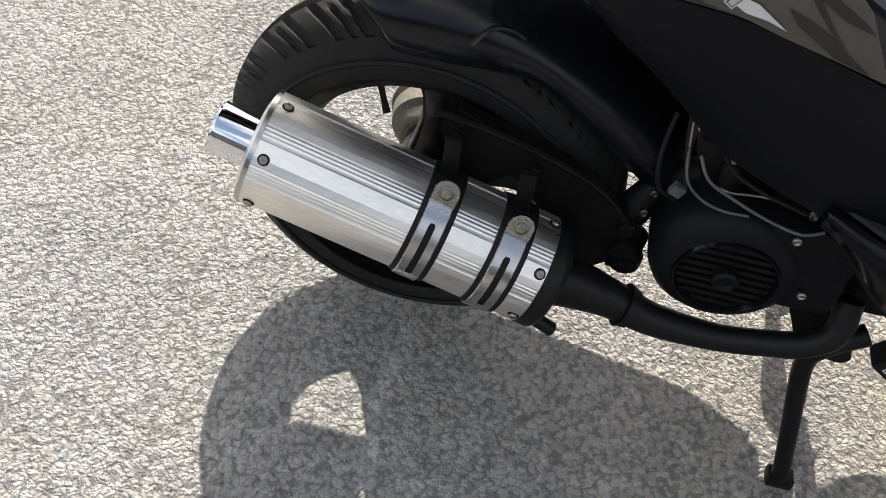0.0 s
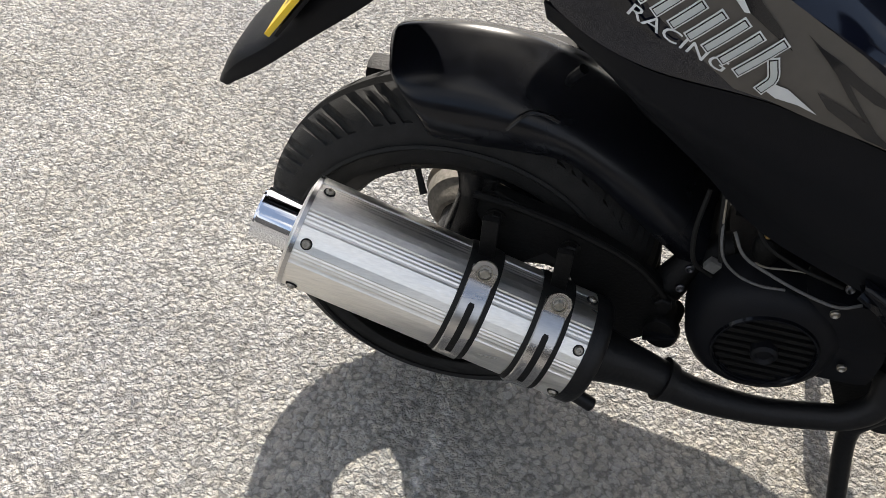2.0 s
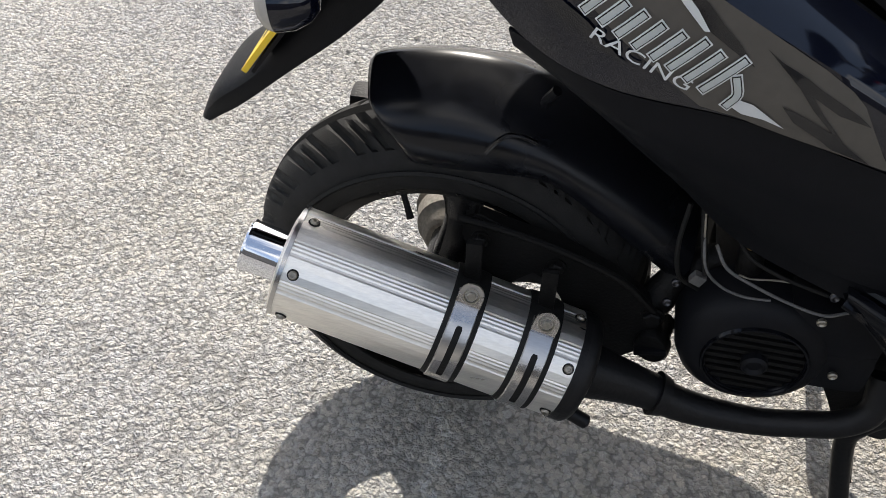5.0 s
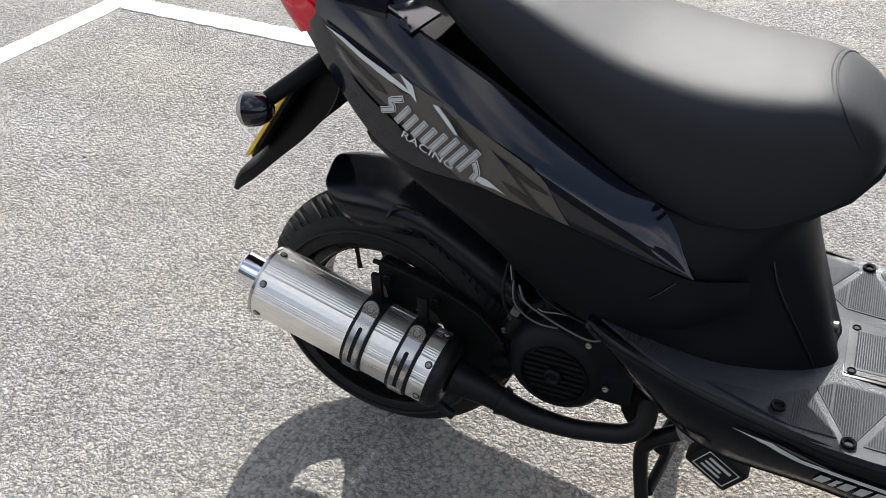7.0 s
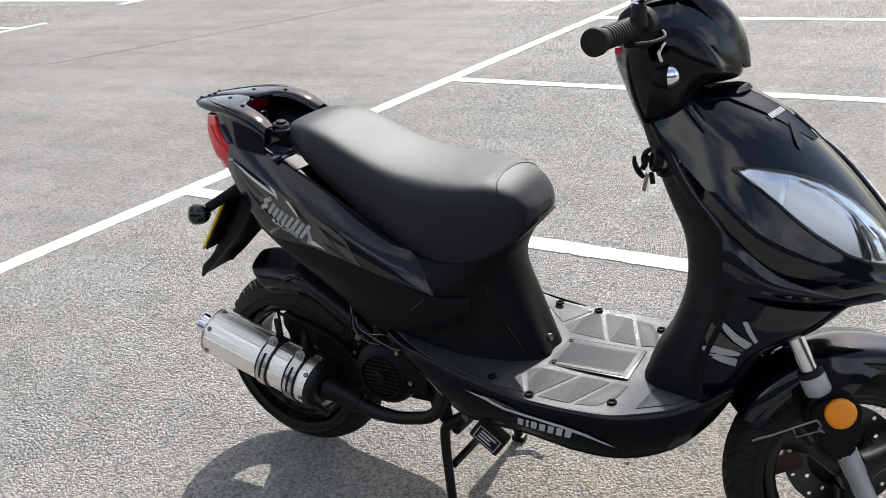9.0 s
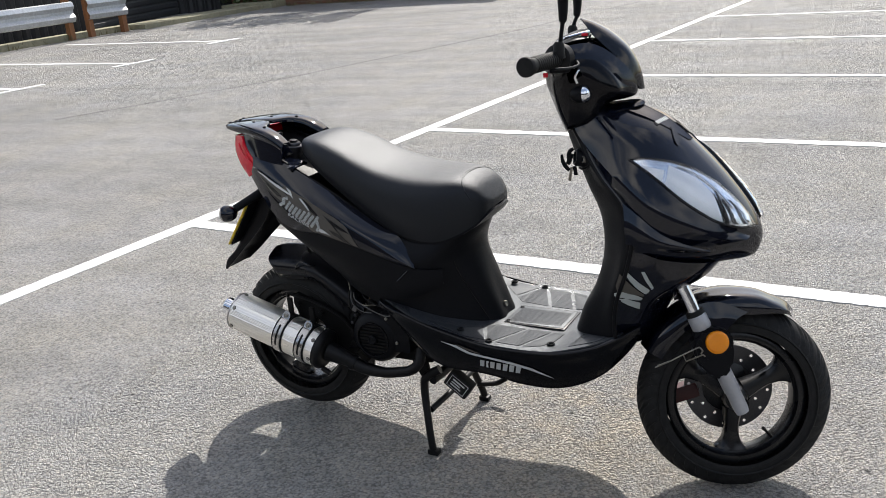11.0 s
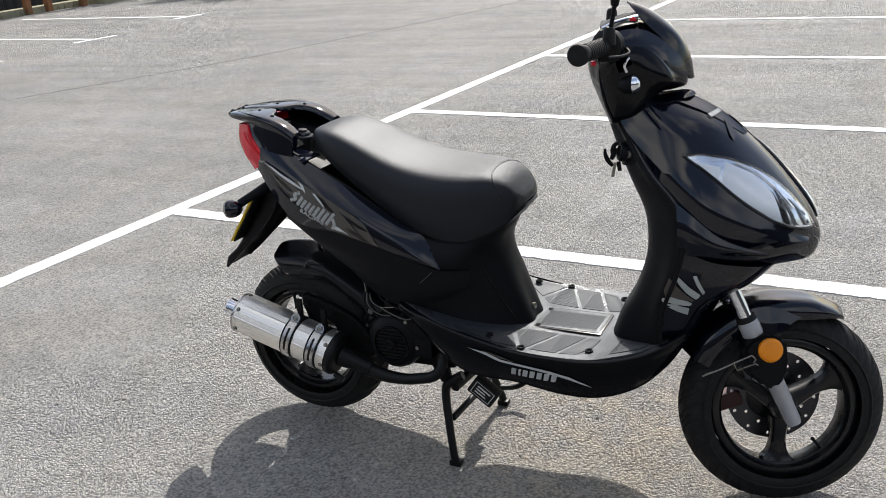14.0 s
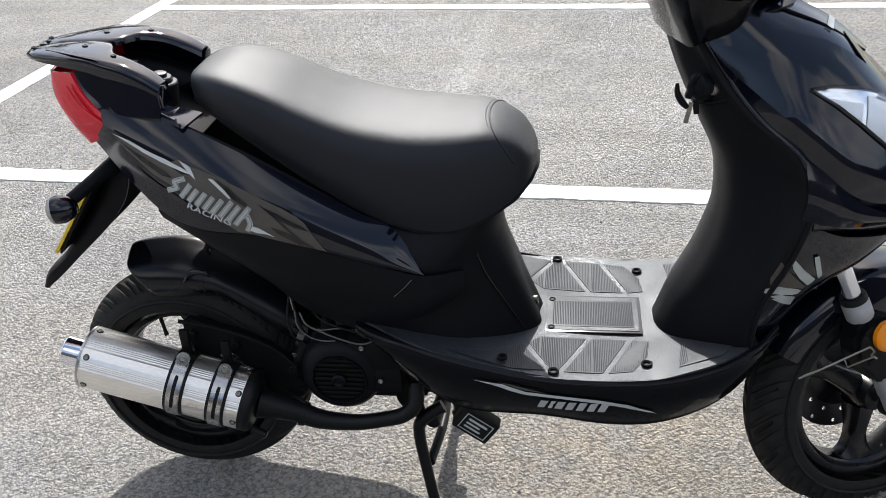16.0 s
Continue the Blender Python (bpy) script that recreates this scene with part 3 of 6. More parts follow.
def weeds():
    rnd = random.Random(21)
    bm = bmesh.new()
    for i in range(900):
        x, y = (-14.18 + rnd.gauss(0, 0.06), rnd.uniform(5, 13.2)) if i < 500 else (rnd.uniform(-13.5, -7.5), 17.72 + rnd.gauss(0, 0.06))
        h, w, t = rnd.uniform(0.04, 0.16), rnd.uniform(0.006, 0.014), rnd.uniform(0, 6.28)
        o = Vector((x, y, 0))
        s = Vector((math.cos(t), math.sin(t), 0)) * w
        l = Vector((rnd.uniform(-0.6, 0.6) * h, rnd.uniform(-0.6, 0.6) * h, h))
        v = [bm.verts.new(o - s), bm.verts.new(o + s), bm.verts.new(o + l * 0.6 + s * 0.6), bm.verts.new(o + l)]
        bm.faces.new(v)
    return tagged(part("weeds", bm, GRASS, smooth=False), "dry weeds along the kerb and wall foot", "weeds", kind="stuff")


weeds()

# ---- the scooter: x forward from the rear axle, right side towards -y ----
SCOOTER = thing("motor_scooter", "black motor scooter with a steel exhaust, parked on its centre stand", "scooter")
R = 0.240
FRONT = 1.272
FRONT_R = 0.233
STEER = radians(25)


def turned(x, angle):
    """A turn to the left about an upright axis on the middle plane."""
    return Matrix.Translation((x, 0, 0)) @ Matrix.Rotation(angle, 4, "Z") @ Matrix.Translation((-x, 0, 0))


def steered(angle):
    """A turn to the left about the raked steering axis."""
    a = (1.237, 0, 0.231)
    return Matrix.Translation(a) @ Matrix.Rotation(angle, 4, Vector((-0.463, 0, 1)).normalized()) @ Matrix.Translation(-Vector(a))


def disc_wheel(name, x, R, z, hole, width, spokes, valve, label):
    """A cast wheel with its tyre: the rim is the part, the rest its pieces."""
    ax = (0, 1, 0)
    w = width / 2
    b = hole - 0.124
    rim = lathe((x, 0, z), ax, [(s * w, r + b) for s, r in ((-0.66, 0.158), (-0.72, 0.152), (-0.70, 0.140), (-0.5, 0.137), (-0.42, 0.132), (0, 0.130), (0.42, 0.132), (0.5, 0.137), (0.70, 0.140), (0.72, 0.152), (0.66, 0.158), (0, 0.150))], 72, closed=True)
    rim_ob = part(name, rim, RIM, SCOOTER, label)
    for a in (radians(q) for q in spokes):
        c, s = math.cos(a), math.sin(a)
        rows = []
        for r, half, deep in ((0.022, 0.024, 0.030), (0.045, 0.0205, 0.026), (0.075, 0.018, 0.020), (0.102, 0.022, 0.018), (0.121, 0.034, 0.020), (0.133, 0.056, 0.022)):
            ring = []
            for t in range(12):
                p = 2 * math.pi * t / 12
                o = math.copysign(abs(math.cos(p)) ** 0.6, math.cos(p)) * half
                d = math.copysign(abs(math.sin(p)) ** 0.6, math.sin(p)) * deep
                ring.append((x + c * (r + b) - s * o, d, z + s * (r + b) + c * o))
            rows.append(ring)
        part("spoke", sheet(spline(np.array(rows), 4), wrap=True), RIM, rim_ob)
    part("hub", lathe((x, 0, z), ax, [(-0.055, 0), (-0.055, 0.014), (-0.048, 0.026), (-0.03, 0.032), (0.03, 0.032), (0.05, 0.024), (0.055, 0)], 28), RIM, rim_ob)
    # tyre: rounded section with slanting grooves
    n, prof = 360, []
    for t in np.linspace(0, 1, 33):
        p = math.pi * (t * 1.22 - 0.11)
        prof.append((-math.cos(p), math.sin(p)))
    bm = bmesh.new()
    rings = []
    bead = 0.150 + b
    deep = R - bead
    for i in range(n):
        ring = []
        for yy, rr in prof:
            y = yy * w * (1.0 if abs(yy) < 1 else 1)
            r = bead + deep * (rr * 0.72 + 0.28) if rr > -0.2 else bead + deep * 0.14
            r = min(r, R - 0.16 * (abs(y) / w) ** 2.6 * w)
            lean = 15 * abs(yy) ** 1.2 + (6 if yy > 0 else 0)
            if rr > (0.58 if x < 0.5 else 0.30):
                mid = abs(yy) < 0.04
                if (i % 9 < 3 and abs(yy) > 0.14) or (i % 18 in (14, 15) and 0.30 < abs(yy) < 0.75) or mid:
                    r -= 0.0052
            a = 2 * math.pi * (i - lean) / n
            ring.append(bm.verts.new((x + math.cos(a) * r, y, z + math.sin(a) * r)))
        rings.append(ring)
    for i in range(n):
        p, q = rings[i], rings[(i + 1) % n]
        for j in range(len(p) - 1):
            bm.faces.new((p[j], q[j], q[j + 1], p[j + 1]))
    part("tyre", bm, TREAD, rim_ob, "dusty black scooter tyre with slanting grooves")
    for r, y in ((bead + 0.017, -w * 0.93), (bead + deep * 0.42, -w * 1.0)):
        part("sidewall_ridge", lathe((x, y, z), ax, [(-0.0015, r - 0.003), (-0.004, r), (-0.0015, r + 0.003), (0.004, r)], 72, closed=True), RUBBER, rim_ob)
    a = radians(valve)
    p0 = Vector((x + (hole + 0.006) * math.cos(a), -0.012, z + (hole + 0.006) * math.sin(a)))
    p1 = Vector((x + (hole - 0.028) * math.cos(a), -0.030, z + (hole - 0.028) * math.sin(a)))
    part("valve_stem", tube([p0, p0.lerp(p1, 0.5), p1], [0.0045, 0.0035, 0.0045], 8, 3), RUBBER, rim_ob)
    return rim_ob


disc_wheel("rear_wheel", 0.0, 0.230, R, 0.126, 0.120, (84, 249, 370), 116, "black cast three-spoke rear wheel")
FRONT_WHEEL = disc_wheel("front_wheel", FRONT, FRONT_R, FRONT_R - 0.001, 0.132, 0.108, (-92, 28, 148), -49, "black cast three-spoke front wheel, turned to the left")
FRONT_WHEEL.matrix_basis = steered(STEER)


# ---- exhaust ----
MUF_A, MUF_B = Vector((-0.142, -0.141, 0.3525)), Vector((0.152, -0.145, 0.2700))
MUF_D = (MUF_B - MUF_A).normalized()
MUF_R = 0.0575


def muffler():
    length = (MUF_B - MUF_A).length
    rnd = random.Random(4)
    d, x, y = frame_of(MUF_D)
    # drawn tube: broad smooth strips with finely ribbed ones between them
    turns, deep = [], []
    for i in range(9):
        wide = rnd.uniform(22, 27)
        for q in np.linspace(0, wide, 4):
            turns.append(radians(40 * i + q))
            deep.append(1.0)
        for q in range(8):
            turns.append(radians(40 * i + wide + (40 - wide) * (q + 0.7) / 8.6))
            deep.append(0.979 if q % 2 == 0 else 0.987)
    k = len(turns)
    bm = bmesh.new()
    rings = []
    for s, q in ((0.0, 0.90), (0.0, 0.985), (0.0025, 1.0), (0.12, 1.0), (length - 0.0025, 1.0), (length, 0.985), (length, 0.9)):
        rings.append([bm.verts.new(MUF_A + d * s + (x * math.cos(a) + y * math.sin(a)) * MUF_R * q * w) for a, w in zip(turns, deep)])
    for p, q in zip(rings, rings[1:]):
        for i in range(k):
            bm.faces.new((p[i], p[(i + 1) % k], q[(i + 1) % k], q[i]))
    body = part("muffler", bm, STEEL, SCOOTER, "brushed stainless steel round muffler with two clamps", smooth=False)
    part("rear_cap", lathe(MUF_A, MUF_D, [(0.004, 0.0), (0.002, 0.02), (-0.004, 0.034), (-0.0065, 0.045), (-0.004, 0.0535), (0.004, 0.0545)], 48), STEEL, body)
    for s, w in ((0.0, 0.0022), (length - 0.002, 0.004)):
        part("end_rim", lathe(MUF_A + MUF_D * s, MUF_D, [(-w, MUF_R * 0.95), (-w, MUF_R + 0.0008), (w, MUF_R + 0.0008), (w, MUF_R * 0.95)], 64), PIPE if s else BAND, body)
    part("tail_pipe", lathe(MUF_A, MUF_D, [(0.01, 0.0265), (-0.042, 0.0265), (-0.0445, 0.0272), (-0.0465, 0.0262), (-0.045, 0.0245), (0.0, 0.0243), (0.0, 0.0)], 40), CHROME, body, "polished chrome tail pipe")
    part("front_cap", lathe(MUF_B, MUF_D, [(-0.004, 0.056), (0.001, 0.0585), (0.008, 0.0585), (0.014, 0.054), (0.018, 0.042), (0.019, 0.0)], 48), PIPE, body, "black front cap")
    part("drain_stub", lathe(MUF_B + MUF_D * 0.014 + Vector((0, -0.02, -0.054)), (0.8, -0.1, -0.35), [(-0.012, 0), (-0.012, 0.008), (0.016, 0.008), (0.018, 0.006), (0.018, 0)], 14), PIPE, body)
    # six rivets round either end
    top = Vector((0, 0, 1)) - MUF_D * MUF_D.z
    top.normalize()
    side = MUF_D.cross(top)
    if side.y > 0:
        side = -side
    for s in (0.0125, length - 0.0125):
        for i in range(6):
            a = radians(38 + 60 * i + (8 if s > 0.1 else 0))
            n = top * math.sin(a) + side * math.cos(a)
            o = MUF_A + MUF_D * s + n * (MUF_R - 0.0008)
            part("rivet", lathe(o, n, [(0, 0.0046), (0.002, 0.0045), (0.0038, 0.0034), (0.0038, 0.0020), (0.0020, 0.0018), (0.0020, 0)], 14), ZINC, body)
            part("rivet_ring", lathe(o, n, [(0, 0.0060), (0.0014, 0.0057), (0.0014, 0.0044)], 16), SOOT, body)
    # clamps: rubber under a slotted steel band, with a lug and bolt at the top
    for s in (0.179, 0.257):
        c = MUF_A + MUF_D * s
        part("clamp_rubber", lathe(c, MUF_D, [(-0.0175, 0.0570), (-0.0175, 0.0588), (-0.012, 0.0598), (0.012, 0.0598), (0.0175, 0.0588), (0.0175, 0.0570)], 64), RUBBER, body)
        bm = bmesh.new()
        lines = []
        edges = (-0.0125, -0.0115, -0.0033, 0.0033, 0.0115, 0.0125)
        turns = np.linspace(radians(-200), radians(84), 240)
        for a in turns:
            n = top * math.sin(a) + side * math.cos(a)
            end = min(abs(a - radians(-14)), abs(a - radians(48))) * 0.061
            round_off = 1.0 if not radians(-16) < a < radians(50) or end > 0.0033 else 0.35 + 0.65 * math.sqrt(max(0.0, 1 - (1 - end / 0.0033) ** 2))
            lines.append([bm.verts.new(c + MUF_D * e * (round_off if j in (2, 3) else 1.0) + n * (0.0612 if 0 < j < 5 else 0.0596)) for j, e in enumerate(edges)])
        for i in range(len(lines) - 1):
            for j in range(5):
                if j == 2 and radians(-14) < turns[i] < radians(48):
                    continue
                bm.faces.new((lines[i][j], lines[i + 1][j], lines[i + 1][j + 1], lines[i][j + 1]))
        band = part("clamp_band", bm, BAND, body, "polished slotted steel clamp band")
        n = (top * math.sin(radians(86)) + side * math.cos(radians(86))).normalized()
        out = (top * 0.42 + side * 0.90).normalized()
        o = c + n * 0.066 + side * 0.012
        rise = out.cross(MUF_D).normalized()
        if rise.z < 0:
            rise = -rise
        tab = bmesh.new()
        ring = [(-0.0125, -0.030), (0.0125, -0.030)] + [(0.0125 * math.cos(q), 0.0125 * math.sin(q)) for q in np.linspace(0, math.pi, 13)]
        fr = [tab.verts.new(o + out * 0.0012 + MUF_D * u + rise * v) for u, v in ring]
        bk = [tab.verts.new(o - out * 0.0016 + MUF_D * u + rise * v) for u, v in ring]
        tab.faces.new(fr)
        tab.faces.new(bk[::-1])
        for q in range(len(fr)):
            tab.faces.new((fr[q], bk[q], bk[(q + 1) % len(fr)], fr[(q + 1) % len(fr)]))
        part("clamp_tab", tab, BAND, body, "rounded end of the clamp band", smooth=False)
        bolt = merge(lathe(o + out * 0.0015, out, [(0, 0.0082), (0.0012, 0.0082), (0.0014, 0.0068), (-0.0006, 0.0062)], 18), lathe(o + out * 0.001, out, [(-0.001, 0.0050), (0.0030, 0.0050), (0.0038, 0.0040), (0.0036, 0)], 6))
        part("clamp_bolt", bolt, ZINC, body, "dull zinc hexagon bolt", smooth=False)
        part("clamp_hanger", block((0.016, 0.008, 0.062), o + Vector((-0.004, 0.030, 0.012)), 0.002), SOOT, body)
    return body


muffler()
part("exhaust_pipe", tube([(0.170, -0.143, 0.264), (0.200, -0.140, 0.254), (0.235, -0.137, 0.241), (0.282, -0.136, 0.223), (0.349, -0.136, 0.2195), (0.403, -0.135, 0.229), (0.437, -0.134, 0.240),
                           (0.459, -0.128, 0.262), (0.460, -0.110, 0.296)], [0.030, 0.025, 0.0205, 0.0180, 0.0150, 0.0145, 0.0145, 0.0145, 0.0145], 20, 6), PIPE, SCOOTER, "black painted exhaust pipe")
part("pipe_collar", lathe((0.250, -0.1365, 0.235), (0.045, 0.0, -0.016), [(-0.006, 0.018), (-0.006, 0.0245), (0.006, 0.0215), (0.006, 0.016)], 24), PIPE, SCOOTER)


# ---- engine and swing arm ----
def engine():
    case = merge(block((0.205, 0.17, 0.13), (0.3775, 0.0, 0.30), 0.03), block((0.13, 0.15, 0.10), (0.44, 0.0, 0.345), 0.025), block((0.11, 0.17, 0.13), (0.480, -0.01, 0.320), 0.03),
                 block((0.30, 0.09, 0.12), (0.20, 0.115, 0.275), 0.04))
    body = part("engine_case", case, SOOT, SCOOTER, "sooty black engine casing")
    # fan cowl: a dished drum with a slatted face
    c = Vector((0.326, -0.100, 0.320))
    ax = (0.0, -1.0, 0.0)
    cowl = part("fan_cowl", lathe(c, ax, [(-0.02, 0.077), (0.016, 0.076), (0.028, 0.072), (0.036, 0.064), (0.041, 0.055), (0.043, 0.0475), (0.037, 0.0465), (0.0355, 0.0)], 56), MATTE, body, "round black fan cowl with slats")
    for i in range(9):
        z = -0.040 + i * 0.010
        half = math.sqrt(max(0.0465 ** 2 - z ** 2, 1e-6))
        part("slat", block((2 * half, 0.010, 0.0055), (c.x, c.y - 0.0355, c.z + z), 0.0022), SOOT, cowl)
    part("grille_rim", lathe(c, ax, [(0.040, 0.0465), (0.045, 0.0485), (0.045, 0.0505), (0.039, 0.0530)], 56), HEAD_BLACK, cowl)
    part("fan_hub", lathe(c + Vector((0, -0.034, 0)), ax, [(0, 0.013), (0.013, 0.013), (0.016, 0.010), (0.012, 0.007), (0.012, 0)], 24), MATTE, cowl)
    part("cowl_duct", merge(block((0.10, 0.055, 0.085), (0.390, -0.105, 0.355), 0.02), block((0.08, 0.045, 0.06), (0.40, -0.112, 0.315), 0.018)), MATTE, body)
    for x, z, y in ((0.401, 0.318, -0.142), (0.371, 0.385, -0.138)):
        part("case_screw", lathe((x, y + 0.004, z), ax, [(0, 0.0046), (0.003, 0.0046), (0.004, 0.0034), (0.0025, 0.0018), (0.0025, 0)], 14), ZINC, body)
    # gearbox and drum seen through the wheel
    part("gearbox", lathe((-0.004, 0.030, R), (0, 1, 0), [(0, 0.0), (0, 0.034), (0.006, 0.040), (0.018, 0.044), (0.022, 0.050), (0.040, 0.054), (0.042, 0.050), (0.050, 0.050), (0.052, 0.058), (0.066, 0.058), (0.09, 0.050), (0.10, 0)], 40), DRUM, body, "bare cast alloy gearbox cover")
    part("belt_case", plate([(-0.07, 0.20), (-0.05, 0.31), (0.05, 0.345), (0.17, 0.40), (0.23, 0.452), (0.31, 0.442), (0.42, 0.36), (0.43, 0.27), (0.34, 0.22), (0.05, 0.17)], 0.125, 0.175, 0.012), SOOT, body)
    # two rear blocks are added to stop stray sunlight; the front one is the box
    part("air_box_and_sun_blocks", merge(block((0.100, 0.034, 0.044), (-0.095, 0.102, 0.373), 0.012), block((0.052, 0.034, 0.056), (-0.076, 0.100, 0.410), 0.010), block((0.120, 0.044, 0.066), (0.032, 0.104, 0.424), 0.010)), SOOT, body, "black air filter box beside the wheel, with blocks added against stray sunlight")
    part("shock_absorber", tube([(0.055, 0.13, 0.33), (0.10, 0.13, 0.45), (0.15, 0.12, 0.60)], 0.022, 14, 4), SOOT, body)
    # swing-arm plate on the exhaust side
    arm = part("swing_arm", plate([(0.026, 0.402), (0.038, 0.410), (0.07, 0.396), (0.13, 0.380), (0.185, 0.356), (0.222, 0.325), (0.238, 0.29), (0.235, 0.255), (0.205, 0.228), (0.165, 0.232), (0.150, 0.275),
                                   (0.125, 0.330), (0.10, 0.345), (0.078, 0.325), (0.070, 0.270), (0.048, 0.222), (0.010, 0.205), (-0.012, 0.222), (-0.010, 0.252), (0.020, 0.265), (0.046, 0.32), (0.040, 0.355), (0.024, 0.373)], -0.092, -0.074, 0.003), SOOT, SCOOTER, "sooty black swing-arm plate")
    part("arm_rib", tube([(0.02, -0.094, 0.404), (0.07, -0.094, 0.396), (0.13, -0.094, 0.379), (0.19, -0.094, 0.352), (0.228, -0.094, 0.315)], 0.004, 8, 5), SOOT, arm)
    for x, z, r in ((0.044, 0.378, 0.008), (0.123, 0.357, 0.008), (0.228, 0.307, 0.010), (0.0, 0.245, 0.014)):
        part("arm_bolt", merge(lathe((x, -0.092, z), ax, [(0, r * 1.25), (0.002, r * 1.25), (0.002, r * 0.8)], 18), lathe((x, -0.093, z), ax, [(0, r), (0.006, r), (0.008, r * 0.8), (0.008, 0)], 6)), SOOT, arm, smooth=False)
    part("engine_mount", tube([(0.228, -0.07, 0.305), (0.255, -0.055, 0.345), (0.285, -0.05, 0.36)], [0.020, 0.017, 0.02], 12, 4), SOOT, body)
    cap = part("oil_filler_cap", lathe((0.235, -0.098, 0.268), (-0.25, -0.9, 0.1), [(-0.04, 0.014), (-0.006, 0.014), (-0.006, 0.0190), (0.005, 0.0190), (0.008, 0.017), (0.008, 0)], 24), SOOT, body, "round black oil filler cap")
    part("cap_grip", block((0.034, 0.008, 0.006), (0.233, -0.108, 0.269), 0.002, Matrix.Rotation(radians(-14), 4, "Y")), MATTE, cap)
    # cables, a choke body and a small connector above the cowl
    for pts, r, mat in (([(0.244, -0.10, 0.480), (0.250, -0.110, 0.447), (0.255, -0.114, 0.427), (0.262, -0.112, 0.400)], 0.0030, RUBBER), ([(0.250, -0.108, 0.452), (0.257, -0.125, 0.422), (0.275, -0.127, 0.402), (0.299, -0.127, 0.393), (0.323, -0.126, 0.393)], 0.0014, CASE_GREY),
                        ([(0.262, -0.118, 0.445), (0.275, -0.130, 0.429), (0.304, -0.131, 0.413), (0.339, -0.132, 0.399), (0.371, -0.133, 0.392), (0.392, -0.128, 0.396)], 0.0016, CASE_GREY), ([(0.290, -0.116, 0.410), (0.301, -0.120, 0.411), (0.321, -0.121, 0.415), (0.342, -0.120, 0.415)], 0.0010, ZINC),
                        ([(0.235, -0.085, 0.46), (0.232, -0.10, 0.42), (0.240, -0.105, 0.385), (0.262, -0.10, 0.365)], 0.0025, RUBBER), ([(0.275, -0.10, 0.46), (0.292, -0.115, 0.436), (0.325, -0.12, 0.420), (0.37, -0.125, 0.41)], 0.002, RUBBER),
                        ([(0.246, -0.112, 0.475), (0.250, -0.1155, 0.450)], 0.0011, ZINC)):
        part("cable", tube(pts, r, 8, 6), mat, body)
    choke = part("choke_body", lathe((0.303, -0.088, 0.400), (-0.15, -0.1, 1), [(-0.02, 0.013), (0.010, 0.013), (0.018, 0.010), (0.022, 0.005), (0.022, 0)], 18), SOOT, body, "sooty choke body with a brass tip")
    part("brass_tip", lathe((0.299, -0.090, 0.422), (-0.15, -0.1, 1), [(0, 0.004), (0.006, 0.0035), (0.006, 0)], 12), BRASS, choke)
    for x, y, z in ((0.236, -0.104, 0.345), (0.241, -0.092, 0.362), (0.370, -0.138, 0.424)):
        part("clip", lathe((x, y, z), (0.1, -1, 0.2), [(0, 0.0045), (0.003, 0.0045), (0.004, 0.003), (0.0025, 0.0015), (0.0025, 0)], 12), DISC, body)
    part("connector", block((0.013, 0.008, 0.013), (0.256, -0.112, 0.392), 0.002, Matrix.Rotation(0.4, 4, "Y")), CASE_GREY, body, "pale grey cable connector")
    part("carburettor", merge(block((0.06, 0.07, 0.05), (0.30, -0.02, 0.43), 0.01), block((0.12, 0.07, 0.05), (0.21, 0.02, 0.46), 0.015)), SOOT, body)
    part("lower_bracket", plate([(0.40, 0.30), (0.44, 0.30), (0.46, 0.25), (0.47, 0.205), (0.44, 0.20), (0.42, 0.24)], -0.095, -0.08, 0.003), SOOT, body)
    # hanging block with a printed label, and its bracket
    m = Matrix.Rotation(radians(36), 4, "Y")
    horn = part("rubber_block", block((0.076, 0.03, 0.052), (0.566, -0.10, 0.203), 0.006, m), RUBBER, SCOOTER, "black rubber block with a printed label")
    film_bm = bmesh.new()
    rnd = random.Random(3)
    for u0, u1, v0, v1 in ((-0.032, 0.032, 0.020, 0.022), (-0.032, 0.032, -0.022, -0.020), (-0.032, -0.030, -0.02, 0.02), (0.030, 0.032, -0.02, 0.02),
                           (-0.022, 0.022, 0.007, 0.013), (-0.022, 0.010, -0.003, 0.002), (-0.022, 0.016, -0.013, -0.008)):
        vs = [film_bm.verts.new(m @ Vector((u * 0.9, -0.0165, v * 0.84)) + Vector((0.566, -0.10, 0.203))) for u, v in ((u0, v0), (u1, v0), (u1, v1), (u0, v1))]
        film_bm.faces.new(vs)
    part("label_print", film_bm, SILVER_DECAL, horn, "pale printed bars", smooth=False)


engine()


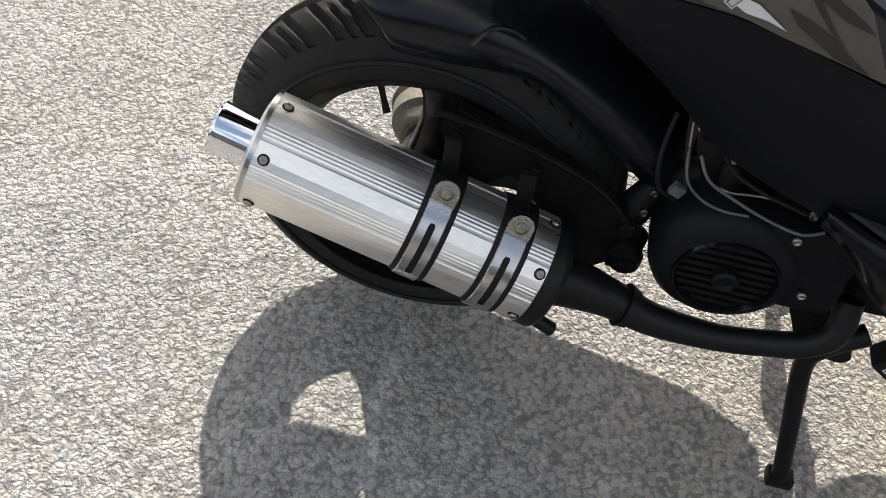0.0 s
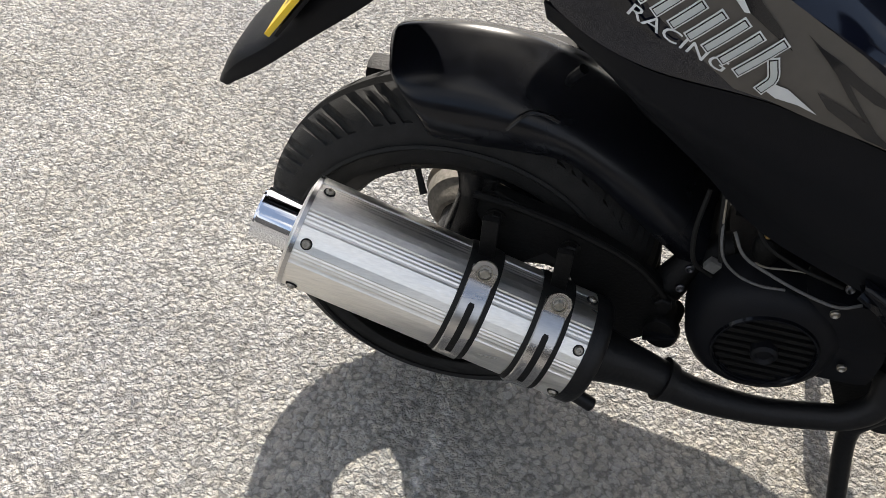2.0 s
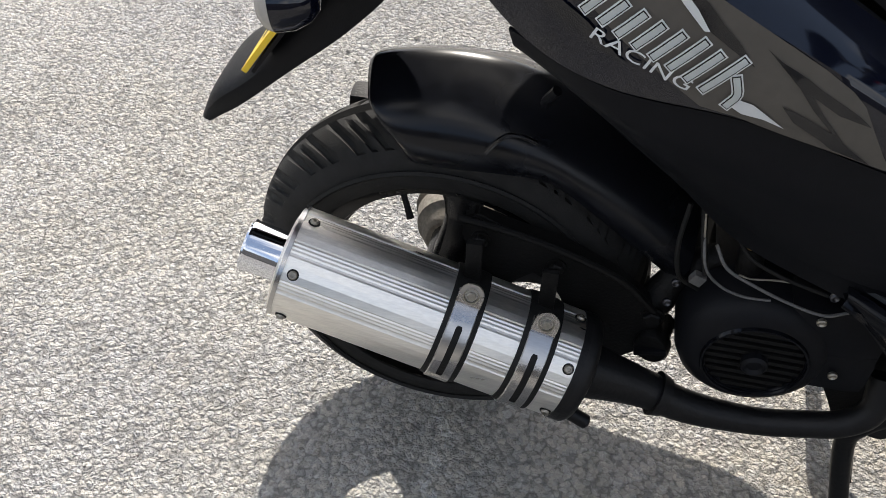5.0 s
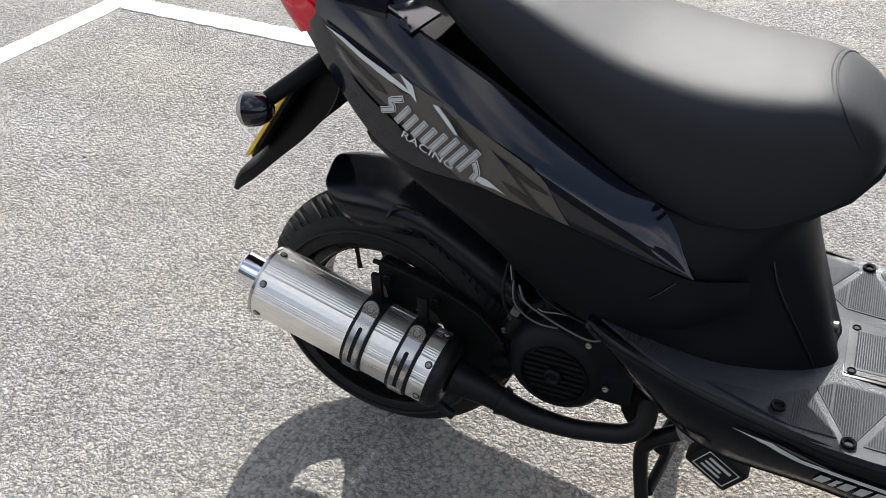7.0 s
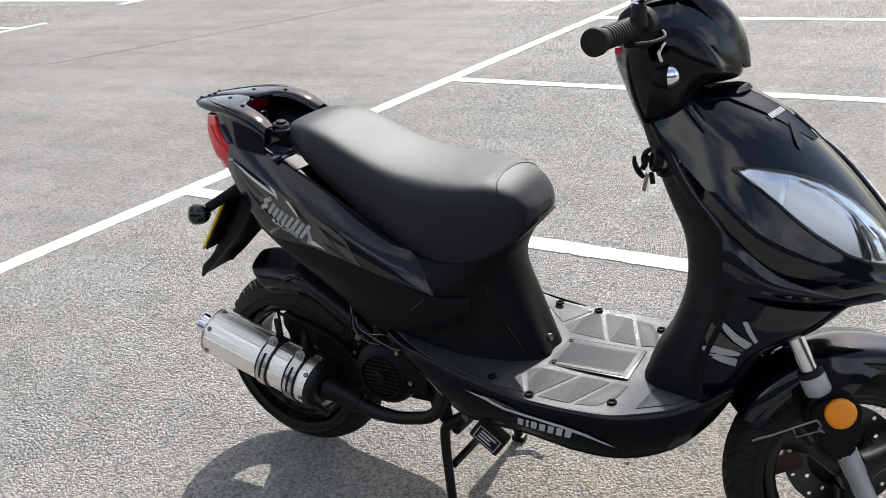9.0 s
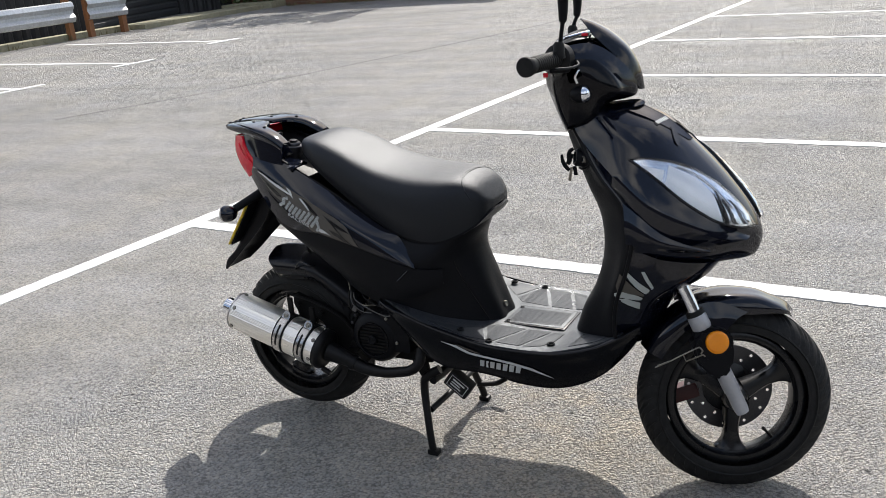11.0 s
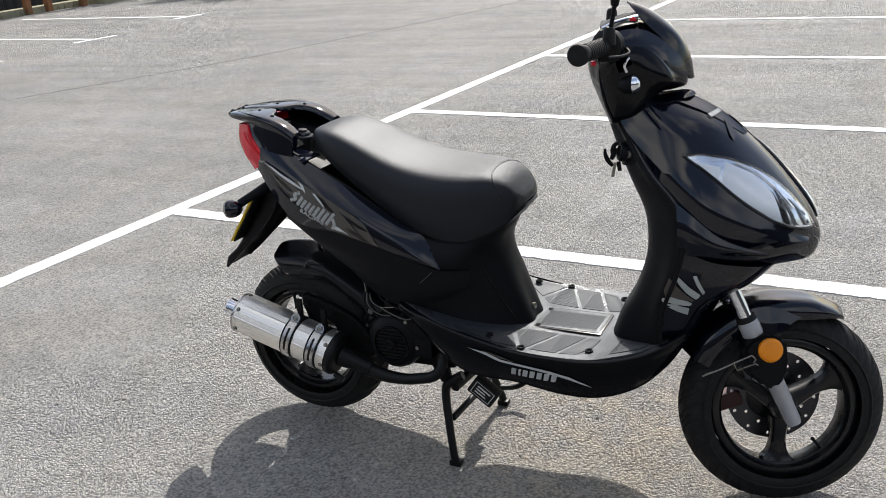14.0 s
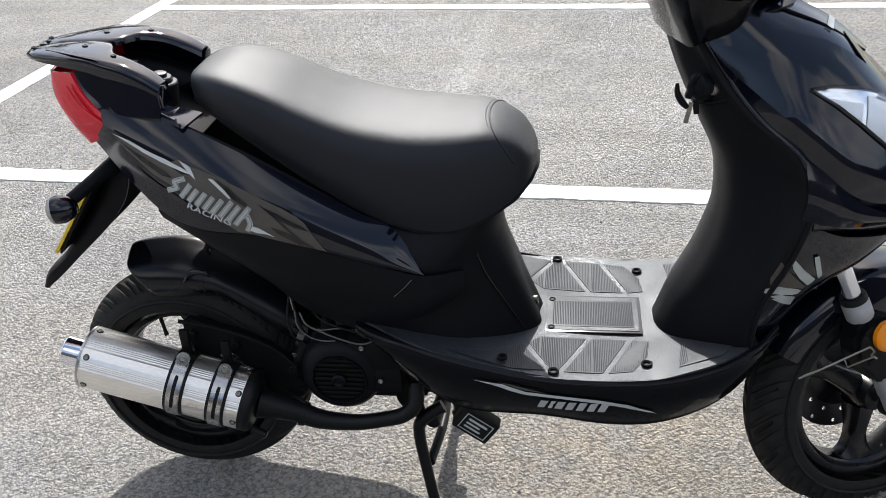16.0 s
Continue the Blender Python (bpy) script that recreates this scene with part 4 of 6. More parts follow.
# ---- centre stand ----
def centre_stand():
    st = part("centre_stand", tube([(0.485, -0.11, 0.205), (0.500, 0.0, 0.212), (0.490, 0.14, 0.205)], 0.014, 14, 4), PIPE, SCOOTER, "black steel centre stand, folded down")
    for y0, y1 in ((-0.115, -0.156), (0.135, 0.175)):
        part("stand_leg", tube([(0.505, y0 * 0.85, 0.235), (0.468, y0 * 0.95, 0.212), (0.459, y0 * 0.98, 0.178), (0.477, y0 * 0.4 + y1 * 0.6, 0.092), (0.491, y1, 0.030), (0.495, y1, 0.008)], [0.013, 0.0125, 0.0115, 0.0105, 0.0105, 0.0115], 12, 5), PIPE, st)
        part("stand_foot", block((0.032, 0.024, 0.016), (0.496, y1, 0.008), 0.005), PIPE, st)
    part("stand_cross_bar", tube([(0.477, -0.118, 0.115), (0.490, 0.0, 0.125), (0.479, 0.15, 0.115)], 0.009, 10, 4), PIPE, st)
    part("kick_tab", tube([(0.480, 0.158, 0.06), (0.53, 0.19, 0.055), (0.565, 0.20, 0.075)], 0.008, 10, 4), PIPE, st)
    return st


centre_stand()


# ---- rear mudguard ----
def hugger():
    rows = []
    for x, top, low, w in ((-0.090, 0.512, 0.470, 0.066), (-0.080, 0.522, 0.466, 0.073), (-0.040, 0.532, 0.462, 0.077), (0.012, 0.536, 0.464, 0.079), (0.060, 0.530, 0.464, 0.080), (0.105, 0.513, 0.456, 0.080),
                           (0.155, 0.488, 0.425, 0.079), (0.205, 0.455, 0.386, 0.076), (0.255, 0.414, 0.345, 0.072)):
        h = top - low
        f = max(0.0, 1 - (x + 0.090) / 0.06)
        sec = []
        for q, shift in ((-46, 0.050), (-20, 0.042), (6, 0.030), (26, 0.018), (43, 0.010), (60, 0.006), (76, 0.002), (90, 0.0)):
            q = radians(q)
            sec.append((x + shift * f, -w * (max(0.0, math.cos(q)) if q > 0 else math.cos(q * 0.62)), low + 0.012 + (h - 0.016) * (math.sin(q) * 0.5 + q / math.pi if q > 0 else math.sin(q) * 0.8)))
        rows.append(sec)
    g = skin(both(np.array(rows)), 5, 4)
    g[:, :, 1] = np.where(g[:, :, 1] > 0, g[:, :, 1] * 0.72, g[:, :, 1])
    ob = part("rear_mudguard", sheet(g, 0.0035, out=(0, 0, R)), DUSTY_GLOSS, SCOOTER, "dusty glossy black rear mudguard over the tyre")
    pts = [(0.042, -0.083, 0.482), (0.052, -0.084, 0.498), (0.062, -0.083, 0.506), (0.076, -0.083, 0.506), (0.088, -0.082, 0.501)]
    part("guard_clip", tube([(0.090, -0.060, 0.530), (0.092, -0.074, 0.545), (0.100, -0.080, 0.560)], 0.005, 8, 3), MATTE, ob)
    part("guard_cable", tube(pts, 0.0026, 8, 5), BLACK_DECAL, ob)
    return ob


hugger()


# ---- rear bodywork ----
TOP_EDGE = [(-0.060, -0.080, 0.872), (0.020, -0.100, 0.840), (0.100, -0.110, 0.802), (0.200, -0.117, 0.756), (0.315, -0.124, 0.694), (0.430, -0.128, 0.632), (0.530, -0.122, 0.620), (0.608, -0.088, 0.650), (0.655, 0.0, 0.668)]
UPPER_EDGE = [(-0.058, -0.094, 0.834), (0.016, -0.122, 0.785), (0.090, -0.144, 0.752), (0.180, -0.162, 0.718), (0.280, -0.169, 0.676), (0.390, -0.166, 0.620), (0.508, -0.150, 0.575), (0.600, -0.088, 0.620), (0.640, 0.0, 0.640)]
MID_EDGE = [(-0.055, -0.100, 0.798), (0.012, -0.128, 0.748), (0.088, -0.152, 0.700), (0.175, -0.171, 0.668), (0.270, -0.177, 0.640), (0.375, -0.174, 0.598), (0.500, -0.154, 0.545), (0.590, -0.084, 0.560), (0.618, 0.0, 0.590)]
LOW_EDGE = [(-0.055, -0.096, 0.778), (0.008, -0.118, 0.718), (0.080, -0.138, 0.658), (0.160, -0.152, 0.615), (0.240, -0.158, 0.568), (0.335, -0.164, 0.515), (0.480, -0.152, 0.466), (0.622, -0.074, 0.480), (0.640, 0.0, 0.505)]
FOOT_EDGE = [(-0.050, -0.085, 0.765), (0.006, -0.095, 0.686), (0.069, -0.104, 0.628), (0.133, -0.110, 0.569), (0.210, -0.116, 0.511), (0.305, -0.130, 0.448), (0.500, -0.156, 0.408), (0.668, -0.060, 0.384), (0.681, 0.0, 0.384)]
BODY_SKIN = skin(both(np.array([TOP_EDGE, UPPER_EDGE, MID_EDGE, LOW_EDGE, FOOT_EDGE])), 8, 6)
# lines of the right side panel: shoulder, crease, and its lower edge
SHOULDER = [(-0.030, -0.100, 0.850), (0.040, -0.112, 0.826), (0.110, -0.119, 0.799), (0.200, -0.127, 0.756), (0.300, -0.133, 0.703), (0.390, -0.137, 0.655), (0.440, -0.138, 0.632), (0.470, -0.149, 0.600), (0.497, -0.1605, 0.5555)]
CREASE = [(-0.016, -0.130, 0.802), (0.045, -0.146, 0.780), (0.110, -0.161, 0.756), (0.190, -0.176, 0.724), (0.280, -0.1815, 0.684), (0.360, -0.1805, 0.642), (0.425, -0.175, 0.605), (0.465, -0.1695, 0.577), (0.497, -0.1635, 0.5545)]
UNDER = [(-0.050, -0.106, 0.768), (0.008, -0.137, 0.716), (0.072, -0.163, 0.664), (0.140, -0.181, 0.642), (0.240, -0.188, 0.635), (0.340, -0.187, 0.608), (0.415, -0.180, 0.582), (0.462, -0.172, 0.566), (0.497, -0.1640, 0.5535)]


def between(a, b, rows, bulge=0.0, n=8):
    """A ruled sheet of points between two curves, bowed outwards."""
    a, b = spline(np.array(a), n), spline(np.array(b), n)
    g = np.array([a * (1 - t) + b * t for t in np.linspace(0, 1, rows)])
    g[:, :, 1] -= (bulge * np.sin(np.pi * np.linspace(0, 1, rows)))[:, None] * np.minimum(1.0, np.linspace(0, 6, g.shape[1]))[None, :] * np.minimum(1.0, np.linspace(6, 0, g.shape[1]))[None, :]
    return g


SIDE_FACE = between(CREASE, UNDER, 9, 0.003)
SIDE_Y = depth_on(SIDE_FACE)


def rear_body():
    body = part("rear_body", sheet(BODY_SKIN, 0.004, out=(0.3, 0, 0.6)), MATTE, SCOOTER, "matte black plastic bodywork under the seat")
    # glossy upper side panels: a shoulder that looks up, and a face below the crease
    for side, label in ((-1, "glossy black side panel with a taupe and silver decal"), (1, "glossy black side panel")):
        g = np.concatenate([between(SHOULDER, CREASE, 9, 0.004), SIDE_FACE[1:]])
        pan = part("side_panel", sheet(g if side < 0 else mirror(g), 0.006, out=(0.3, 0, 0.6)), GLOSS, SCOOTER, label)
        if side < 0:
            right = pan
    # matte lower panels that bulge to a soft crease and turn in below it
    up = [(0.062, -0.160, 0.666), (0.140, -0.178, 0.639), (0.240, -0.185, 0.632), (0.340, -0.1845, 0.605), (0.440, -0.173, 0.570), (0.500, -0.161, 0.5505), (0.560, -0.128, 0.5435)]
    mid = [(0.066, -0.156, 0.650), (0.150, -0.178, 0.612), (0.235, -0.186, 0.588), (0.330, -0.1865, 0.562), (0.430, -0.177, 0.535), (0.495, -0.164, 0.522), (0.560, -0.130, 0.524)]
    low = [(0.072, -0.128, 0.632), (0.160, -0.142, 0.572), (0.240, -0.150, 0.520), (0.325, -0.158, 0.480), (0.420, -0.164, 0.462), (0.490, -0.158, 0.470), (0.560, -0.128, 0.500)]
    for side in (-1, 1):
        g = np.concatenate([between(up, mid, 4), between(mid, low, 6, 0.004)[1:]])
        part("lower_side_panel", sheet(g if side < 0 else mirror(g), 0.003, out=(0.3, 0, 0.6)), MATTE, body)
    part("panel_joint", tube([(0.478, -0.1695, 0.548), (0.462, -0.1745, 0.532), (0.448, -0.1770, 0.520)], 0.0012, 6, 4), BLACK_DECAL, body)
    part("front_cover_seam", tube([(0.575, -0.096, 0.57), (0.592, -0.094, 0.52), (0.628, -0.082, 0.45), (0.657, -0.070, 0.392)], 0.0015, 6, 4), BLACK_DECAL, body)
    part("cover_screw", lathe((0.6745, -0.001, 0.412), (0.97, -0.1, 0.2), [(-0.012, 0.0085), (0.002, 0.008), (0.003, 0.007), (0.0015, 0.003), (0.0015, 0)], 16), ZINC, body)
    return body, right


REAR_BODY, RIGHT_PANEL = rear_body()


def side_decal():
    outline = [(0.000, 0.790), (0.031, 0.782), (0.071, 0.764), (0.100, 0.752), (0.116, 0.757), (0.135, 0.748), (0.155, 0.741), (0.182, 0.732), (0.202, 0.722), (0.226, 0.710), (0.256, 0.695), (0.281, 0.682), (0.303, 0.668), (0.314, 0.658), (0.323, 0.644), (0.336, 0.624),
               (0.347, 0.608), (0.328, 0.613), (0.298, 0.621), (0.265, 0.629), (0.231, 0.638), (0.205, 0.642), (0.190, 0.652), (0.165, 0.668), (0.140, 0.684), (0.120, 0.700), (0.100, 0.712), (0.068, 0.728), (0.039, 0.750), (0.015, 0.770)]
    base = part("decal_base", film(outline, SIDE_Y, 0.0012), DECAL, RIGHT_PANEL, "taupe printed film")
    spikes = ([(0.174, 0.730), (0.182, 0.726), (0.195, 0.718), (0.208, 0.705), (0.222, 0.693), (0.234, 0.679), (0.223, 0.685), (0.200, 0.699), (0.189, 0.713)],
              [(0.240, 0.692), (0.252, 0.684), (0.271, 0.675), (0.282, 0.668), (0.297, 0.660), (0.313, 0.651), (0.322, 0.644), (0.298, 0.651), (0.277, 0.663), (0.289, 0.649), (0.308, 0.629), (0.298, 0.636), (0.280, 0.653), (0.267, 0.668)],
              [(0.259, 0.653), (0.280, 0.645), (0.298, 0.636), (0.313, 0.625), (0.331, 0.613), (0.302, 0.622), (0.290, 0.630), (0.270, 0.641)],
              [(0.010, 0.778), (0.052, 0.756), (0.088, 0.737), (0.100, 0.727), (0.082, 0.729), (0.045, 0.752)],
              [(0.030, 0.742), (0.070, 0.716), (0.118, 0.690), (0.150, 0.664), (0.120, 0.676), (0.070, 0.706)],
              [(0.140, 0.735), (0.118, 0.734), (0.105, 0.742), (0.118, 0.744)])
    for shape in spikes:
        part("decal_spike", film(shape, SIDE_Y, 0.0022), BLACK_DECAL, base)
    for shape in ([(0.000, 0.791), (0.031, 0.782), (0.061, 0.768), (0.092, 0.757), (0.119, 0.745), (0.141, 0.733), (0.121, 0.738), (0.088, 0.750), (0.053, 0.765), (0.023, 0.780)],
                  [(0.116, 0.757), (0.135, 0.747), (0.142, 0.727), (0.130, 0.738)],
                  [(0.164, 0.730), (0.172, 0.729), (0.189, 0.713), (0.200, 0.699), (0.196, 0.699), (0.180, 0.714)],
                  [(0.219, 0.650), (0.225, 0.654), (0.240, 0.651), (0.265, 0.635), (0.250, 0.640), (0.234, 0.642)]):
        part("decal_flash", film(shape, SIDE_Y, 0.0026), SILVER_DECAL, base)
    # slanting strokes, dark-edged and pale-rimmed, stand for the script emblem
    e = Vector((0.1335, -0.057)).normalized()
    n = Vector((-e.y, e.x))
    wave = [[(0.010, 0.015), (-0.002, 0.004), (0.006, -0.002), (-0.006, -0.013)]]
    for k, (low, high) in enumerate(((-0.011, 0.009), (-0.011, 0.006), (-0.012, 0.007), (-0.012, 0.007), (-0.012, 0.009), (-0.012, 0.013), (-0.013, 0.011), (-0.014, 0.016))):
        o = 0.021 + 0.0142 * k
        wave.append([(o + 0.35 * low, low), (o, 0.0), (o + 0.35 * high, high)])
    wave.append([(0.130, 0.003), (0.137, -0.006), (0.136, -0.016)])
    for w in wave:
        pts = spline(np.array(w), 4)
        for half, lift, film_mat in ((0.0042, 0.0030, SILVER_DECAL), (0.0031, 0.0034, BLACK_DECAL), (0.0023, 0.0038, SCRIPT_DECAL)):
            d2 = np.gradient(pts, axis=0)
            d2 /= np.linalg.norm(d2, axis=1, keepdims=True)
            side = np.stack([-d2[:, 1], d2[:, 0]], 1) * half
            ends = np.array([pts[0] - d2[0] * half, *pts[1:-1], pts[-1] + d2[-1] * half])
            bm = bmesh.new()
            prev = None
            for p, q in zip(ends + side, ends - side):
                now = []
                for a, b in (p, q):
                    xx, zz = 0.104 + e.x * a + n.x * b, 0.7165 + e.y * a + n.y * b
                    now.append(bm.verts.new((xx, SIDE_Y(xx, zz) - lift, zz)))
                if prev:
                    bm.faces.new((prev[0], now[0], now[1], prev[1]))
                prev = now
            part("emblem_stroke", bm, film_mat, base, smooth=False)
    d = Vector((0.076, -0.027)).normalized()
    up = Vector((-d.y, d.x))

    def place(u, v):
        x = 0.157 + d.x * u * 1.55 + (up.x + 0.10 * d.x) * v
        z = 0.6665 + d.y * u * 1.55 + (up.y + 0.10 * d.y) * v
        return (x, SIDE_Y(x, z) - 0.0030, z)
    part("decal_word", letters("RACING", 0.0138, place), SILVER_DECAL, base, "pale word RACING", smooth=False)


side_decal()


# ---- seat ----
def seat():
    rows = []
    for x, top, w, low in ((0.112, 0.862, 0.046, 0.842), (0.128, 0.871, 0.082, 0.832), (0.180, 0.872, 0.110, 0.800), (0.245, 0.853, 0.122, 0.756), (0.310, 0.825, 0.130, 0.712), (0.370, 0.803, 0.136, 0.675), (0.430, 0.790, 0.140, 0.642),
                           (0.490, 0.783, 0.140, 0.622), (0.550, 0.780, 0.130, 0.618), (0.603, 0.776, 0.110, 0.636), (0.643, 0.757, 0.092, 0.660), (0.666, 0.730, 0.070, 0.684), (0.676, 0.714, 0.034, 0.696)):
        h = top - low
        rows.append([(x, -w * 0.97, low), (x, -w * 1.02, low + h * 0.24), (x, -w * 1.02, low + h * 0.50), (x, -w * 0.965, top - h * 0.25), (x, -w * 0.825, top - h * 0.085), (x, -w * 0.50, top - h * 0.018), (x, 0, top)])
    g = skin(both(np.array(rows)), 5, 3)
    hide = sheet(g)
    hide.verts.ensure_lookup_table()
    hide.faces.new([v for v in hide.verts if v.co.x > 0.6755])
    ob = part("seat", hide, VINYL, SCOOTER, "long black vinyl scooter seat with a stitched nose")
    under = both(np.array([[(r[0][0], r[0][1], r[0][2]), (r[0][0], 0, r[0][2] - 0.004)] for r in rows]))
    part("seat_base", sheet(under, 0.006), MATTE, ob)
    # stitched seam round the nose
    seam = []
    for t in np.linspace(0, 1, 25):
        a = -1 + 2 * t
        u = (8.90 + 1.1 * abs(a) ** 1.8) * 5
        v = (0.5 + a * 0.29) * (g.shape[1] - 1)
        i, j = int(u), int(v)
        f, k = u - i, v - j
        seam.append((g[i, j] * (1 - f) + g[i + 1, j] * f) * (1 - k) + (g[i, j + 1] * (1 - f) + g[i + 1, j + 1] * f) * k)
    seam = np.array(seam)
    part("seat_seam", tube(seam, 0.0016, 8, 2), VINYL, ob)
    part("seat_seam", tube(seam + np.array([-0.006, 0, 0.0010]), 0.0009, 8, 2), VINYL, ob)
    part("seat_lip", tube([(0.592, -0.106, 0.634), (0.634, -0.088, 0.660), (0.654, -0.066, 0.684), (0.664, -0.030, 0.697), (0.666, 0.0, 0.698), (0.664, 0.030, 0.697), (0.654, 0.066, 0.684), (0.634, 0.088, 0.660), (0.592, 0.106, 0.634)], 0.0035, 8, 4), VINYL, ob)
    return ob


seat()


# ---- tail ----
def tail():
    deck = both(np.array([[(x, -w, z0), (x, -w * 0.86, z0 - 0.004), (x, -w * 0.62, z0 - 0.028), (x, 0, z0 - 0.030)] for x, w, z0 in ((-0.105, 0.055, 0.845), (-0.06, 0.084, 0.858), (0.02, 0.104, 0.836), (0.08, 0.108, 0.808), (0.115, 0.108, 0.788))]))
    tail_ob = part("tail_fairing", sheet(skin(deck, 4, 4), 0.004), MATTE, SCOOTER, "black tail fairing under the rack")
    # ledges beside the seat, and the black pods between light, rack and panel
    ledge = np.array([[(0.045, -0.046, 0.8065), (0.090, -0.058, 0.8060), (0.133, -0.078, 0.8045)], [(0.056, -0.084, 0.8055), (0.088, -0.104, 0.8040), (0.124, -0.118, 0.8010)], [(0.066, -0.112, 0.8030), (0.092, -0.122, 0.8010), (0.118, -0.132, 0.7970)]])
    pod = np.array([[(-0.072, -0.090, 0.880), (-0.040, -0.098, 0.884), (0.005, -0.108, 0.880), (0.050, -0.114, 0.870), (0.080, -0.114, 0.858)], [(-0.054, -0.104, 0.851), (-0.026, -0.108, 0.850), (0.008, -0.116, 0.844), (0.050, -0.121, 0.836), (0.081, -0.120, 0.828)],
                    [(-0.024, -0.117, 0.822), (-0.006, -0.118, 0.820), (0.012, -0.123, 0.812), (0.050, -0.126, 0.806), (0.080, -0.124, 0.804)], [(-0.006, -0.118, 0.808), (0.006, -0.119, 0.808), (0.018, -0.121, 0.803), (0.050, -0.121, 0.800), (0.079, -0.118, 0.799)]])
    for s in (-1, 1):
        part("deck_ledge", sheet(skin(ledge if s < 0 else mirror(ledge), 3, 3), 0.004, out=(0, 0, 0.7)), GLOSS, tail_ob)
        part("tail_pod", sheet(skin(pod if s < 0 else mirror(pod), 4, 5), 0.005, out=(0, 0, 0.84)), GLOSS, tail_ob)
    # light that wraps round the tail, in two tiers
    lens = both(np.array([[(-0.070, -0.097, 0.879), (-0.122, -0.062, 0.872), (-0.138, -0.030, 0.868), (-0.141, 0, 0.867)],
                          [(-0.050, -0.110, 0.847), (-0.115, -0.078, 0.834), (-0.134, -0.040, 0.828), (-0.138, 0, 0.827)],
                          [(-0.018, -0.1205, 0.817), (-0.086, -0.098, 0.797), (-0.112, -0.050, 0.790), (-0.118, 0, 0.788)],
                          [(0.008, -0.124, 0.796), (-0.056, -0.106, 0.762), (-0.082, -0.055, 0.756), (-0.090, 0, 0.755)]]))
    light = part("tail_light", sheet(skin(lens, 6, 6), 0.006, out=(0, 0, 0.82)), RED, SCOOTER, "red tail light that wraps round the tail")
    part("lens_rib", tube([(-0.080, -0.100, 0.858), (-0.064, -0.110, 0.836), (-0.040, -0.1175, 0.815), (-0.006, -0.1245, 0.794)], 0.0022, 8, 4), RED, light)
    # rack: a flat plate with a rim and an open middle
    half = []
    for x, w, inn, z, drop in ((-0.172, 0.040, 0.0, 0.897, 0.007), (-0.150, 0.060, 0.0, 0.901, 0.012), (-0.110, 0.080, 0.0, 0.904, 0.017), (-0.066, 0.096, 0.0, 0.905, 0.021), (-0.032, 0.105, 0.012, 0.903, 0.024), (-0.010, 0.110, 0.052, 0.900, 0.027),
                               (0.025, 0.115, 0.066, 0.892, 0.032), (0.058, 0.117, 0.072, 0.877, 0.038), (0.084, 0.117, 0.080, 0.860, 0.040)):
        half.append([(x, -w * 0.97, z - drop), (x, -w, z - drop * 0.35), (x, -w + 0.006, z), (x, -(w * 0.5 + inn * 0.5), z + 0.002), (x, -inn - 0.003 * (inn > 0), z), (x, -max(inn - 0.003, 0), z - 0.010)])
    half = np.array(half)
    rack = part("luggage_rack", merge(sheet(skin(half, 4, 3), 0.004, out=(0, -0.05, 0.87)), sheet(skin(mirror(half), 4, 3), 0.004, out=(0, 0.05, 0.87))), GLOSS, SCOOTER, "glossy black tail rack with an open middle")
    for y in (-1, 1):
        slot = bmesh.new()
        slot.faces.new([slot.verts.new((x, y * w, z)) for x, w, z in ((-0.132, 0.050, 0.9050), (-0.118, 0.043, 0.9062), (-0.066, 0.075, 0.9085), (-0.020, 0.099, 0.9050), (-0.012, 0.109, 0.9030), (-0.066, 0.090, 0.9075))])
        part("rack_slot", slot, BLACK_DECAL, rack, smooth=False)
        part("prong_end", sheet(skin(np.array([[(0.083, y * 0.117, 0.852), (0.086, y * 0.105, 0.858), (0.084, y * 0.093, 0.856)], [(0.082, y * 0.120, 0.822), (0.084, y * 0.100, 0.826), (0.083, y * 0.070, 0.826)]]), 4, 4), 0.003), GLOSS, rack)
        for x, yy in ((-0.156, 0.010), (-0.162, 0.030), (-0.064, 0.041), (0.000, 0.076)):
            part("rack_screw", lathe((x, y * yy, 0.9015 if x < -0.1 else 0.9065 if x < -0.01 else 0.9000), (0, 0, 1), [(0, 0.005), (0.002, 0.0045), (0.0025, 0.003), (0.0015, 0.0015), (0.0015, 0)], 12), MATTE, rack)
    part("fuel_cap", merge(lathe((0.034, 0.000, 0.826), (0.12, 0, 1), [(-0.03, 0.029), (0.006, 0.029), (0.008, 0.027), (0.008, 0.021), (0.014, 0.020), (0.016, 0.018), (0.016, 0.012), (0.022, 0.011), (0.023, 0)], 36)), DISC, tail_ob, "round dull grey fuel filler cap")
    part("cap_post", lathe((0.0, -0.01, 0.825), (0, 0, 1), [(0, 0.008), (0.046, 0.007), (0.042, 0)], 12), MATTE, tail_ob)
    # plate holder that runs down to a pointed flap
    flap = both(np.array([[(-0.010, -0.075, 0.740), (-0.045, -0.060, 0.745), (-0.058, 0, 0.748)], [(-0.036, -0.072, 0.650), (-0.086, -0.064, 0.655), (-0.096, 0, 0.660)],
                          [(-0.085, -0.070, 0.588), (-0.140, -0.064, 0.582), (-0.148, 0, 0.586)], [(-0.152, -0.066, 0.527), (-0.194, -0.060, 0.516), (-0.200, 0, 0.518)],
                          [(-0.206, -0.062, 0.478), (-0.236, -0.057, 0.480), (-0.242, 0, 0.480)], [(-0.246, -0.057, 0.447), (-0.257, -0.047, 0.446), (-0.263, 0, 0.443)]]))
    holder = part("plate_holder", sheet(skin(flap, 5, 4), 0.004, out=(0, 0, 0.6)), MATTE, SCOOTER, "matte black plate holder with a pointed mud flap")
    d = Vector((-0.113, 0, -0.159)).normalized()
    c = Vector((-0.128, 0.003, 0.620))
